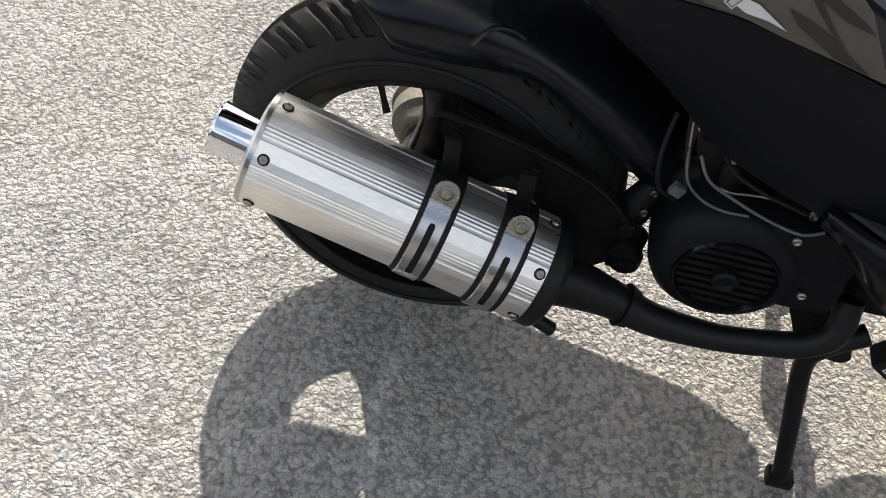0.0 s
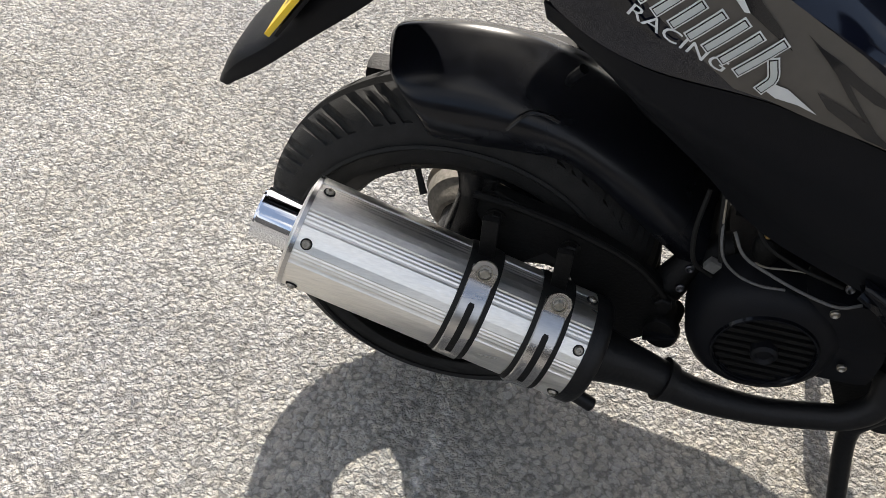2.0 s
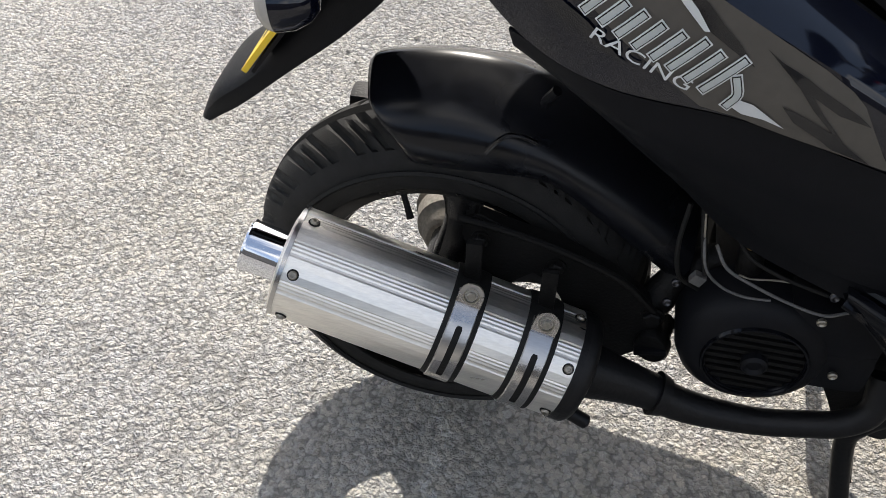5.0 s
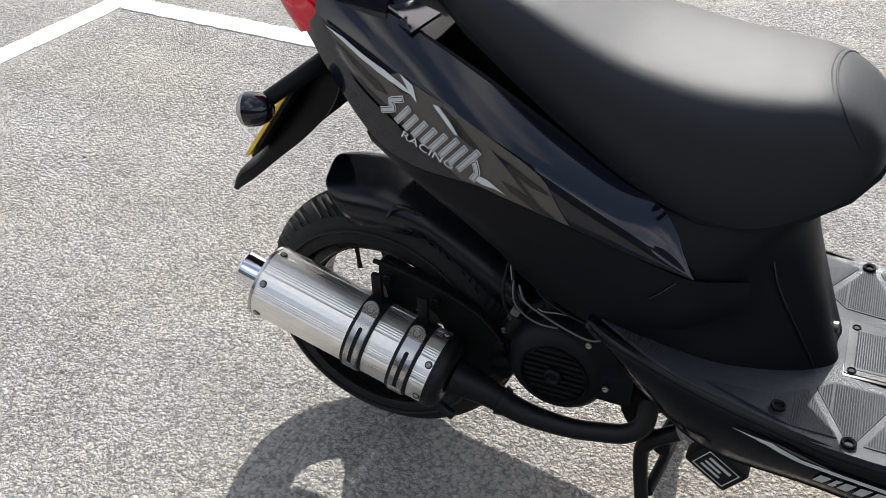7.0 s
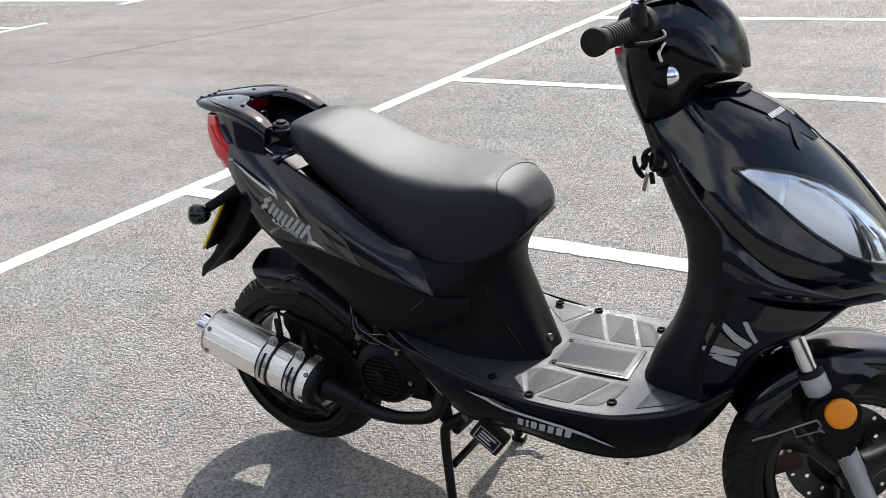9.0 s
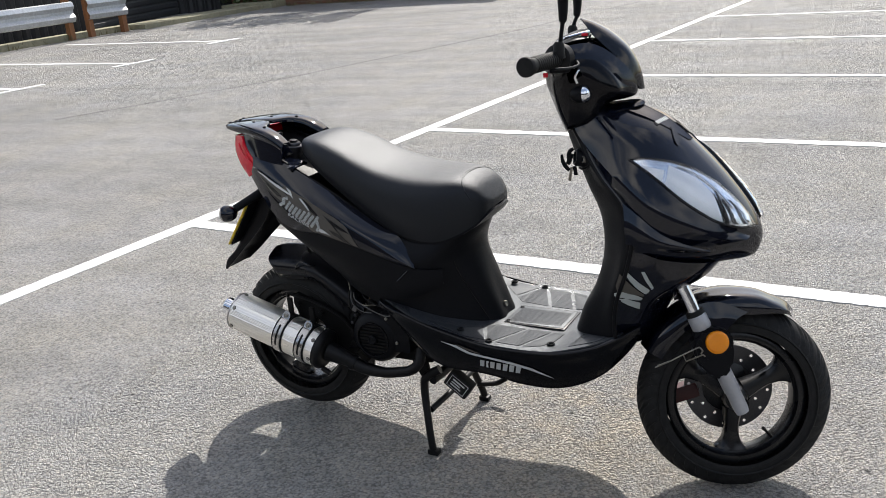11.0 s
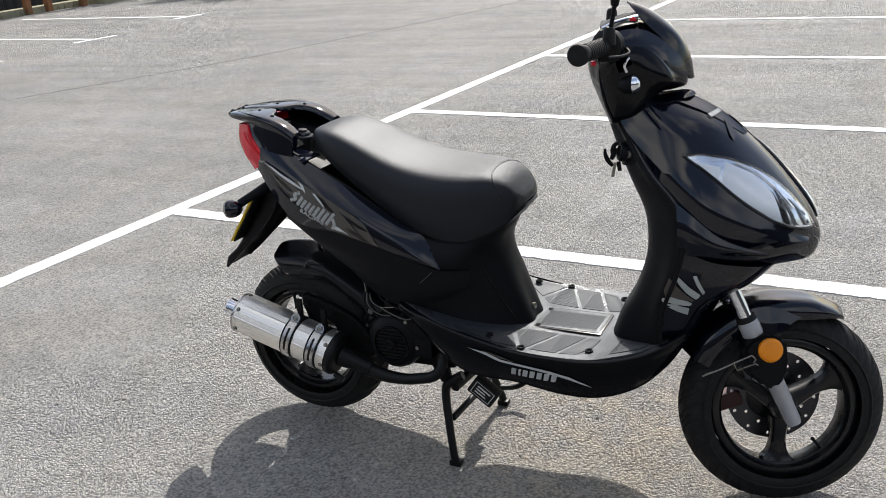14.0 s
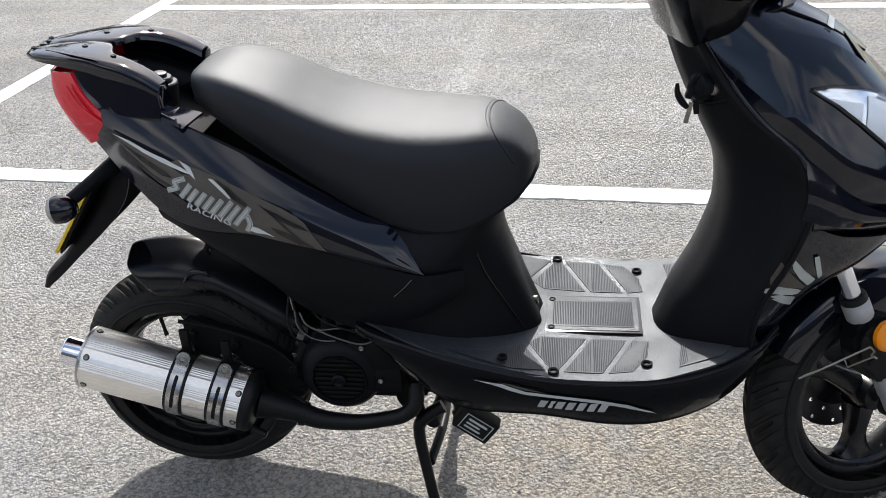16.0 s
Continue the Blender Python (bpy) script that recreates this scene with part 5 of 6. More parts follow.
    m = Matrix.Rotation(math.atan2(d.x, d.z) + math.pi, 4, "Y")
    pl = part("number_plate", block((0.0055, 0.208, 0.178), c, 0.001, m), YELLOW, holder, "yellow rear number plate, seen edge on")
    part("plate_backing", block((0.004, 0.202, 0.172), c + Vector((0.0055, 0, -0.004)), 0.001, m), MATTE, pl, "black backing of the plate")
    up = -d
    out = Vector((-up.z, 0, up.x))
    for row in (0, 1):
        for k in range(4):
            bars = bmesh.new()
            o = c + out * 0.0034 + up * (0.03 - 0.07 * row) + Vector((0, -0.072 + 0.048 * k, 0))
            bars.faces.new([bars.verts.new(o + up * a + Vector((0, b, 0))) for a, b in ((-0.024, -0.016), (-0.024, 0.016), (0.024, 0.016), (0.024, -0.016))])
            part("plate_bar", bars, BLACK_DECAL, pl, smooth=False)
    # turn signals
    for s, label in ((-1, "black rear turn signal on a short stalk"), (1, "black rear turn signal on a short stalk")):
        stalk = part("rear_turn_signal", tube([(-0.045, s * 0.065, 0.708), (-0.072, s * 0.105, 0.692), (-0.098, s * 0.142, 0.674)], [0.016, 0.0120, 0.0115], 14, 4), MATTE, SCOOTER, label)
        ax = Vector((-0.93, s * 0.20, -0.10))
        o = Vector((-0.104, s * 0.160, 0.666))
        part("signal_housing", lathe(o, ax, [(-0.024, 0), (-0.0215, 0.010), (-0.014, 0.0180), (-0.002, 0.0232), (0.008, 0.0240), (0.014, 0.0236)], 28), GLOSS, stalk)
        part("signal_lens", lathe(o, ax, [(0.014, 0.0234), (0.020, 0.0212), (0.025, 0.0138), (0.027, 0)], 28), SIGNAL_LENS, stalk, "pale signal lens")


tail()

# ---- footboard and lower skirts ----
SKIRT = []
for x, zt, yt, zb, yb in ((0.372, 0.452, 0.160, 0.430, 0.146), (0.410, 0.446, 0.182, 0.396, 0.160), (0.460, 0.438, 0.198, 0.348, 0.166), (0.550, 0.414, 0.207, 0.286, 0.168), (0.690, 0.388, 0.213, 0.284, 0.178), (0.800, 0.383, 0.212, 0.272, 0.180), (0.893, 0.386, 0.205, 0.274, 0.172),
                          (0.980, 0.404, 0.188, 0.308, 0.160), (1.040, 0.428, 0.160, 0.360, 0.138), (1.078, 0.444, 0.118, 0.412, 0.104)):
    SKIRT.append([(x, -yt + 0.010, zt + 0.001), (x, -yt, zt - 0.004), (x, -yt + 0.003, zt - 0.016), (x, -(yt * 0.55 + yb * 0.45) - 0.004, (zt + zb) / 2), (x, -yb, zb + 0.008), (x, -yb + 0.02, zb), (x, 0, zb - 0.004)])
SKIRT = np.array(SKIRT)
SKIRT_SKIN = skin(both(SKIRT), 6, 4)
SKIRT_Y = depth_on(skin(SKIRT[:, :5], 8, 6))
skirt = part("belly_skirt", sheet(SKIRT_SKIN, 0.004, out=(0.7, 0, 0.42)), HEAD_BLACK, SCOOTER, "glossy black belly skirt with a silver stripe")
part("skirt_stripe", film([(0.575, 0.378), (0.626, 0.373), (0.663, 0.359), (0.729, 0.353), (0.785, 0.347), (0.832, 0.337), (0.870, 0.319), (0.882, 0.310), (0.850, 0.322), (0.820, 0.332), (0.780, 0.340), (0.725, 0.347), (0.660, 0.352), (0.640, 0.358), (0.618, 0.367)], SKIRT_Y, 0.0035), SILVER_DECAL, skirt)
part("skirt_stripe", film([(0.615, 0.378), (0.640, 0.374), (0.700, 0.358), (0.660, 0.363)], SKIRT_Y, 0.0035), DECAL, skirt)
for k, wide in enumerate((15, 8, 15, 15, 15, 15, 15)):
    x0, z0 = 0.682 + 0.0180 * k - (7 * (k > 1)) * 0.001, 0.343 - 0.0003 * k
    w = wide * 0.001
    part("emblem_block", film([(x0, z0 - 0.026), (x0 + w * 0.8, z0 - 0.026), (x0 + w * 0.8 + 0.003, z0 - 0.016), (x0 + w * 0.5, z0 - 0.0135), (x0 + w * 0.8 + 0.005, z0 - 0.010), (x0 + w * 0.8 + 0.008, z0 - 0.003), (x0 + 0.007, z0 - 0.003)], SKIRT_Y, 0.0035, cut=0.03), SILVER_DECAL, skirt)

floor_rows = []
for x, w, z, rise in ((0.385, 0.152, 0.455, 0.0), (0.470, 0.192, 0.440, 0.0), (0.560, 0.200, 0.412, 0.0), (0.640, 0.206, 0.394, 0.0), (0.720, 0.208, 0.387, 0.0), (0.800, 0.206, 0.384, 0.0), (0.870, 0.200, 0.385, 0.0), (0.920, 0.192, 0.394, 0.004), (0.985, 0.176, 0.410, 0.006), (1.040, 0.148, 0.430, 0.0)):
    floor_rows.append([(x, -w, z), (x, -w * 0.72, z - 0.002), (x, -w * 0.38, z - 0.004 if x > 0.62 else z), (x, 0, z - 0.004 if x > 0.62 else z)])
FLOOR_SKIN = skin(both(np.array(floor_rows)), 5, 4)
footboard = part("footboard", sheet(FLOOR_SKIN, 0.004), FLOOR, SCOOTER, "scuffed dark plastic footboard with ribbed rubber mats")
FLOOR_PTS = FLOOR_SKIN.reshape(-1, 3)


def floor_z(x, y):
    d = (FLOOR_PTS[:, 0] - x) ** 2 + (FLOOR_PTS[:, 1] - y) ** 2
    k = np.argsort(d)[:4]
    w = 1 / (d[k] + 1e-5)
    return float((FLOOR_PTS[k, 2] * w).sum() / w.sum())


MAT_RUBBER = material("ribbed_mat_rubber", (0.030, 0.032, 0.036), 0.50, vary=0.35, grain=25, bump=0.2, bump_scale=500, spec=0.26)
MAT_RUBBER.node_tree.nodes["Principled BSDF"].inputs["Specular Tint"].default_value = (0.84, 0.92, 1.0, 1)


def mat_plate(outline, name="mat", ribs=True):
    """A rubber mat with fine ribs, laid on the board: outline of (x, y)."""
    bm = bmesh.new()
    a = [bm.verts.new((x, y, floor_z(x, y) + 0.0010)) for x, y in outline]
    b = [bm.verts.new((x, y, floor_z(x, y) - 0.003)) for x, y in outline]
    bm.faces.new(a)
    for i in range(len(a)):
        bm.faces.new((a[i], b[i], b[(i + 1) % len(a)], a[(i + 1) % len(a)]))
    top = part(name, bm, MAT_RUBBER, footboard, smooth=False)
    if ribs:
        lo, hi = np.min(outline, axis=0), np.max(outline, axis=0)
        rb = bmesh.new()
        k = len(outline)
        for x in np.arange(lo[0] + 0.003, hi[0] - 0.002, 0.0030):
            ys = []
            for i in range(k):
                (x0, y0), (x1, y1) = outline[i], outline[(i + 1) % k]
                if (x0 - x) * (x1 - x) < 0:
                    ys.append(y0 + (y1 - y0) * (x - x0) / (x1 - x0))
            ys.sort()
            if len(ys) == 2 and ys[1] - ys[0] > 0.008:
                y0, y1 = ys[0] + 0.003, ys[1] - 0.003
                p = [rb.verts.new((x + dx, y, floor_z(x, y) + dz)) for y in (y0, y1) for dx, dz in ((-0.0010, 0.0010), (0.0, 0.0017), (0.0010, 0.0010))]
                rb.faces.new((p[0], p[1], p[4], p[3]))
                rb.faces.new((p[1], p[2], p[5], p[4]))
        tagged(part("mat_ribs", rb, MAT_RUBBER, top, smooth=False), kind="stuff")


for s in (-1, 1):
    for shape in ([(0.530, 0.182), (0.612, 0.150), (0.655, 0.112), (0.696, 0.186), (0.640, 0.192)],
                  [(0.664, 0.104), (0.685, 0.082), (0.764, 0.080), (0.716, 0.186), (0.706, 0.187)],
                  [(0.774, 0.080), (0.834, 0.080), (0.790, 0.185), (0.726, 0.187)],
                  [(0.844, 0.080), (0.872, 0.084), (0.866, 0.132), (0.840, 0.176), (0.800, 0.184)],
                  [(0.925, 0.090), (0.990, 0.085), (1.012, 0.130), (0.985, 0.158), (0.915, 0.172)]):
        mat_plate([(x, s * y) for x, y in shape])
    for x, y, z in ((0.623, 0.174, 0.403), (0.709, 0.191, 0.389), (0.864, 0.156, 0.385)):
        part("floor_screw", lathe((x, s * y, z - 0.001), (0, 0, 1), [(0, 0.0095), (0.0035, 0.0095), (0.0045, 0.008), (0.003, 0.0055), (0.0005, 0.005), (0.0005, 0)], 20), MATTE, footboard)
for s in (-1, 1):
    mat_plate([(0.402, s * 0.146), (0.462, s * 0.150), (0.482, s * 0.186), (0.426, s * 0.176)])
# centre hatch
hatch = part("floor_hatch", block((0.166, 0.112, 0.010), (0.7755, -0.002, 0.3808), 0.003), FLOOR, footboard, "grey framed hatch in the footboard")
part("hatch_groove", block((0.176, 0.122, 0.006), (0.7755, -0.002, 0.3814), 0.001), BLACK_DECAL, hatch)
inset = part("hatch_mat", block((0.144, 0.088, 0.003), (0.777, -0.004, 0.3850), 0.001), MAT_RUBBER, hatch)
rb = bmesh.new()
for x in np.arange(0.706, 0.848, 0.0030):
    p = [rb.verts.new((x + dx, y, z)) for y in (-0.043, 0.035) for dx, z in ((-0.0010, 0.3864), (0, 0.3871), (0.0010, 0.3864))]
    rb.faces.new((p[0], p[1], p[4], p[3]))
    rb.faces.new((p[1], p[2], p[5], p[4]))
tagged(part("hatch_ribs", rb, MAT_RUBBER, inset, smooth=False), kind="stuff")
for y in (-0.051, 0.043):
    part("hatch_screw", lathe((0.7025, y, 0.3850), (0, 0, 1), [(0, 0.0060), (0.002, 0.0060), (0.0025, 0.005), (0.001, 0.0035), (0.001, 0)], 18), MATTE, hatch)


# ---- leg shield ----
leg = []
for z, xc, xo, yo in ((0.935, 0.866, 0.912, 0.074), (0.880, 0.884, 0.948, 0.089), (0.840, 0.900, 0.977, 0.111), (0.805, 0.916, 1.012, 0.137), (0.768, 0.934, 1.060, 0.172), (0.700, 0.964, 1.084, 0.184), (0.610, 0.969, 1.068, 0.178), (0.520, 0.944, 1.036, 0.164), (0.450, 0.908, 1.026, 0.154), (0.385, 0.884, 1.030, 0.150)):
    leg.append([(xo, -yo, z), (xo - 0.014, -yo * 0.97, z), (xc + (xo - xc) * 0.62, -yo * 0.80, z), (xc + (xo - xc) * 0.18, -yo * 0.48, z), (xc + 0.004, -yo * 0.22, z), (xc, 0, z)])
LEG_SKIN = skin(both(np.array(leg)), 6, 4)
leg_shield = part("leg_shield", sheet(LEG_SKIN, 0.005, out=(1.2, 0, 0.7)), MATTE, SCOOTER, "matte black inner leg shield")
part("shield_edge", tube([(r[0][0] + 0.002, r[0][1], r[0][2]) for r in leg], 0.005, 10, 5), MATTE, leg_shield)
part("shield_edge", tube([(r[0][0] + 0.002, -r[0][1], r[0][2]) for r in leg], 0.005, 10, 5), MATTE, leg_shield)
# raised seam towards the cowl, and the lip under the lock
for k in (-1, 1):
    part("shield_seam", tube([(0.918, k * 0.078, 0.925), (0.949, k * 0.0905, 0.881), (0.978, k * 0.1125, 0.840), (1.013, k * 0.1385, 0.8045), (1.061, k * 0.1735, 0.767), (1.090, k * 0.188, 0.705)], 0.0042, 10, 6), GLOSS, leg_shield)
    part("lock_lip", tube([(0.9145, k * 0.030, 0.812), (0.926, k * 0.0655, 0.8135), (0.948, k * 0.0865, 0.820), (0.974, k * 0.1100, 0.840)], 0.0035, 8, 5), MATTE, leg_shield)
lock = part("ignition_lock", lathe((0.924, -0.076, 0.842), (-0.80, -0.52, 0.20), [(-0.03, 0.021), (0.002, 0.021), (0.006, 0.018), (0.006, 0.013), (0.002, 0.012), (0.002, 0.0)], 28), MATTE, leg_shield, "black ignition lock")
part("lock_shutter", tube([(0.920, -0.090, 0.866), (0.912, -0.092, 0.860), (0.908, -0.092, 0.846), (0.911, -0.091, 0.834)], [0.004, 0.005, 0.005, 0.004], 8, 4), MATTE, lock)
part("seat_lock_barrel", lathe((0.944, -0.0855, 0.840), (-0.42, -0.88, 0.15), [(-0.004, 0.0085), (0.004, 0.0085), (0.006, 0.007), (0.004, 0.005), (0.004, 0)], 18), ZINC, leg_shield, "bright lock barrel")
key = part("ignition_key", block((0.010, 0.014, 0.026), (0.909, -0.087, 0.840), 0.004, Matrix.Rotation(0.35, 4, "Y")), MATTE, leg_shield, "black-headed ignition key in the lock")
part("key_fob", tube([(0.889, -0.086, 0.850), (0.890, -0.086, 0.836), (0.897, -0.086, 0.822), (0.906, -0.085, 0.812)], [0.0028, 0.0045, 0.0055, 0.004], 8, 4), MATTE, key)
part("key_blade", block((0.007, 0.002, 0.034), (0.9085, -0.0845, 0.803), 0.0008, Matrix.Rotation(0.2, 4, "Y")), ZINC, key, "steel key blade")
part("key_tag", block((0.009, 0.004, 0.022), (0.9195, -0.082, 0.811), 0.002, Matrix.Rotation(-0.15, 4, "Y")), MATTE, key)

# ---- front cowl ----
cowl_rows = [[(0.914, -0.075, 0.932), (0.975, -0.080, 0.948), (1.020, -0.048, 0.955), (1.045, 0, 0.958)], [(0.964, -0.102, 0.858), (1.035, -0.120, 0.888), (1.098, -0.078, 0.908), (1.125, 0, 0.915)],
             [(1.043, -0.160, 0.780), (1.090, -0.146, 0.822), (1.158, -0.100, 0.846), (1.202, 0, 0.846)], [(1.083, -0.182, 0.722), (1.145, -0.158, 0.755), (1.225, -0.104, 0.776), (1.264, 0, 0.778)],
             [(1.088, -0.186, 0.676), (1.195, -0.150, 0.692), (1.283, -0.086, 0.708), (1.314, 0, 0.710)], [(1.090, -0.178, 0.650), (1.205, -0.132, 0.640), (1.293, -0.072, 0.650), (1.335, 0, 0.656)],
             [(1.088, -0.150, 0.632), (1.195, -0.100, 0.606), (1.268, -0.052, 0.606), (1.318, 0, 0.608)], [(1.080, -0.110, 0.628), (1.18, -0.07, 0.600), (1.24, -0.03, 0.598), (1.27, 0, 0.598)]]
COWL = np.array(cowl_rows)
COWL_FINE = skin(COWL, 12, 12)
cowl = part("front_cowl", sheet(skin(both(COWL), 7, 6), 0.004, out=(1.05, 0, 0.75)), GLOSS, SCOOTER, "glossy black front cowl")


def cowl_at(u, v, lift):
    """A point on the right half of the cowl: u down the rows, v from the side to the middle."""
    a, b = np.clip(u * 12, 0, COWL_FINE.shape[0] - 1.001), np.clip(v * 12, 0, COWL_FINE.shape[1] - 1.001)
    i, j, f, g = int(a), int(b), a % 1, b % 1
    c = COWL_FINE
    p = (c[i, j] * (1 - f) + c[i + 1, j] * f) * (1 - g) + (c[i, j + 1] * (1 - f) + c[i + 1, j + 1] * f) * g
    du, dv = c[i + 1, j] - c[i, j], c[i, j + 1] - c[i, j]
    n = np.cross(du, dv)
    n /= np.linalg.norm(n)
    if n[0] < 0 and n[1] > 0 or n @ np.array([0.6, -0.6, 0.4]) < 0:
        n = -n
    return p + n * lift


def band_on_cowl(u0, u1, low, high, lift, n=40, m=9):
    """A strip of the cowl between two curves of (u, v), raised by lift."""
    rows = []
    for u in np.linspace(u0, u1, n):
        a, b = np.interp(u, [p[0] for p in low], [p[1] for p in low]), np.interp(u, [p[0] for p in high], [p[1] for p in high])
        rows.append([cowl_at(u, a + (b - a) * t, lift) for t in np.linspace(0, 1, m)])
    return np.array(rows)


SHELL_LOW = [(0.1, 0.04), (0.5, 0.08), (1.18, 0.26), (1.65, 0.36), (2.1, 0.48), (2.8, 0.66), (3.4, 0.95), (4.0, 1.24), (4.4, 1.60), (4.72, 2.2)]
SHELL_HIGH = [(0.1, 1.17), (0.42, 1.36), (0.92, 1.90), (1.58, 2.30), (2.25, 2.50), (2.92, 2.58), (3.6, 2.62), (4.72, 2.66)]
for s in (-1, 1):
    g = band_on_cowl(0.12, 4.70, SHELL_LOW, SHELL_HIGH, 0.0055)
    # the shell stands proud along its crease, and a flank falls from there to the seam
    proud = band_on_cowl(0.12, 4.70, SHELL_LOW, SHELL_HIGH, 0.0150)
    foot = band_on_cowl(0.12, 4.70, [(0.1, 0.0), (3.4, 0.0), (4.0, 0.3), (4.72, 1.4)], SHELL_LOW, 0.0015)
    crease = proud[:, :1]
    flank = [foot[:, :1] * (1 - k) + crease * k for k in (0.0, 0.33, 0.66, 0.97)]
    g = np.concatenate(flank + [crease, proud[:, 1:2] * 0.75 + g[:, 1:2] * 0.25, proud[:, 2:3] * 0.4 + g[:, 2:3] * 0.6, g[:, 3:]], axis=1)
    part("cowl_side", sheet(g if s < 0 else mirror(g), 0.005, out=(1.05, 0, 0.75)), GLOSS, cowl)
g = band_on_cowl(0.05, 1.62, [(0.05, 2.05), (0.6, 2.35), (1.2, 2.62), (1.62, 2.86)], [(0.05, 2.99), (1.62, 2.99)], 0.0045, 24, 7)
part("nose_panel", merge(sheet(g, 0.004, out=(1.05, 0, 0.75)), sheet(mirror(g), 0.004, out=(1.05, 0, 0.75))), GLOSS, cowl)

LAMP_T = (0.0, 0.12, 0.25, 0.40, 0.55, 0.68, 0.80, 0.90, 1.0)
LAMP_UP = ((1.54, 1.06), (1.68, 1.42), (1.99, 1.86), (2.40, 2.26), (2.84, 2.48), (3.25, 2.56), (3.75, 2.58), (4.10, 2.60), (4.42, 2.58))
LAMP_LOW = ((1.54, 1.06), (1.98, 1.26), (2.43, 1.38), (2.95, 1.47), (3.40, 1.56), (3.72, 1.64), (4.02, 1.82), (4.27, 2.12), (4.42, 2.58))


def lamp_at(t, s, lift):
    """A point of the lamp's almond: t from the pointed rear end to the nose, s from the lower edge (-1) to the upper (1)."""
    k = (s + 1) / 2
    u, v = (np.interp(t, LAMP_T, [p[i] for p in LAMP_LOW]) * (1 - k) + np.interp(t, LAMP_T, [p[i] for p in LAMP_UP]) * k for i in (0, 1))
    return cowl_at(u, v, lift)


def lamp_zone(low, high, lift, n=14, m=6, dome=0.0):
    """A patch of the lamp between two curves of (t, s)."""
    a, b = np.array(low, float), np.array(high, float)
    q = np.linspace(0, 1, n)
    la = np.stack([np.interp(q, np.linspace(0, 1, len(a)), a[:, i]) for i in (0, 1)], 1)
    lb = np.stack([np.interp(q, np.linspace(0, 1, len(b)), b[:, i]) for i in (0, 1)], 1)
    rows = []
    for i in range(n):
        rows.append([lamp_at(*(la[i] * (1 - w) + lb[i] * w), lift + dome * math.sin(math.pi * w)) for w in np.linspace(0, 1, m)])
    return np.array(rows)


for s in (-1, 1):
    def side(g):
        return g if s < 0 else mirror(g)
    full = ((0.0, -1), (0.25, -1), (0.5, -1), (0.75, -1), (1.0, -1)), ((0.0, 1), (0.25, 1), (0.5, 1), (0.75, 1), (1.0, 1))
    lamp = part("headlight", sheet(side(lamp_zone(*full, 0.0066, 24, 9)), 0.002, out=(1.1, 0, 0.7)), REFLECTOR, SCOOTER, "almond-shaped headlight with a pale panel and clear cover")
    part("lamp_corner", sheet(side(lamp_zone(((0.07, -0.9), (0.16, -0.92), (0.245, -0.92)), ((0.09, -0.5), (0.17, -0.1), (0.24, 0.1)), 0.0088)), 0.0015), LAMP_GREY, lamp, "bright corner of the lamp")
    part("lamp_panel", sheet(side(lamp_zone(((0.275, -0.93), (0.45, -0.93), (0.60, -0.93), (0.74, -0.93)), ((0.255, 0.62), (0.42, 0.48), (0.58, 0.12), (0.745, -0.88)), 0.0086, 18, 7)), 0.0015), LAMP_GREY, lamp, "pale grey lamp panel")
    part("lamp_bezel", sheet(side(lamp_zone(((0.56, 0.30), (0.66, -0.20), (0.765, -0.90)), ((0.575, 0.36), (0.685, -0.10), (0.80, -0.86)), 0.0105, 12, 4, 0.003)), 0.0015), BLACK_DECAL, lamp)
    part("lamp_bowl", sheet(side(lamp_zone(((0.64, 0.25), (0.73, -0.20), (0.83, -0.75)), ((0.70, 0.55), (0.80, 0.35), (0.90, -0.30)), 0.0080, 12, 5, -0.002)), 0.0015), DISC, lamp, "dark lamp bowl")
    part("lamp_tip", sheet(side(lamp_zone(((0.72, 0.60), (0.83, 0.40), (0.93, -0.35)), ((0.76, 0.85), (0.88, 0.75), (0.97, 0.2)), 0.0090, 12, 5, 0.003)), 0.0015), CHROME, lamp, "chrome lamp tip")
    part("lamp_bar", tube(side(lamp_zone(((0.30, 0.78), (0.45, 0.66), (0.60, 0.44), (0.74, 0.20)), ((0.30, 0.82), (0.45, 0.70), (0.60, 0.48), (0.74, 0.24)), 0.0095, 12, 2))[:, 0], 0.0025, 6, 2), CHROME, lamp)
    part("lamp_cover", sheet(side(lamp_zone(*full, 0.0100, 24, 9, 0.007)), 0.0015, out=(1.1, 0, 0.7)), LENS, lamp, "clear plastic cover").visible_shadow = False
    edge = np.array([lamp_at(t, -1, 0.0072) for t in np.linspace(0, 1, 24)] + [lamp_at(t, 1, 0.0072) for t in np.linspace(1, 0, 24)[1:]])
    part("lamp_edge", tube(edge if s < 0 else edge * np.array([1, -1, 1]), 0.0028, 6, 2), BLACK_DECAL, lamp)
# small dark inset beside the nose
for k in (-1, 1):
    g = np.array([[cowl_at(1.15, 2.72, 0.006), cowl_at(1.33, 2.70, 0.006), cowl_at(1.54, 2.66, 0.006)], [cowl_at(1.17, 2.68, 0.006), cowl_at(1.50, 2.42, 0.006), cowl_at(1.69, 2.36, 0.006)]])
    part("nose_inset", sheet(skin(g if k < 0 else mirror(g), 4, 4), 0.002, out=(1.05, 0, 0.75)), BLACK_DECAL, cowl)
# bars for the emblem on the nose
for k in range(7):
    p = [cowl_at(0.84 + a, 2.40 + 0.082 * k + b, 0.0058) for a, b in ((0.0, 0.01), (0.11, 0.0), (0.11, 0.050), (0.0, 0.060))]
    bm = bmesh.new()
    bm.faces.new([bm.verts.new(q) for q in p])
    part("nose_emblem", bm, SILVER_DECAL, cowl, smooth=False)
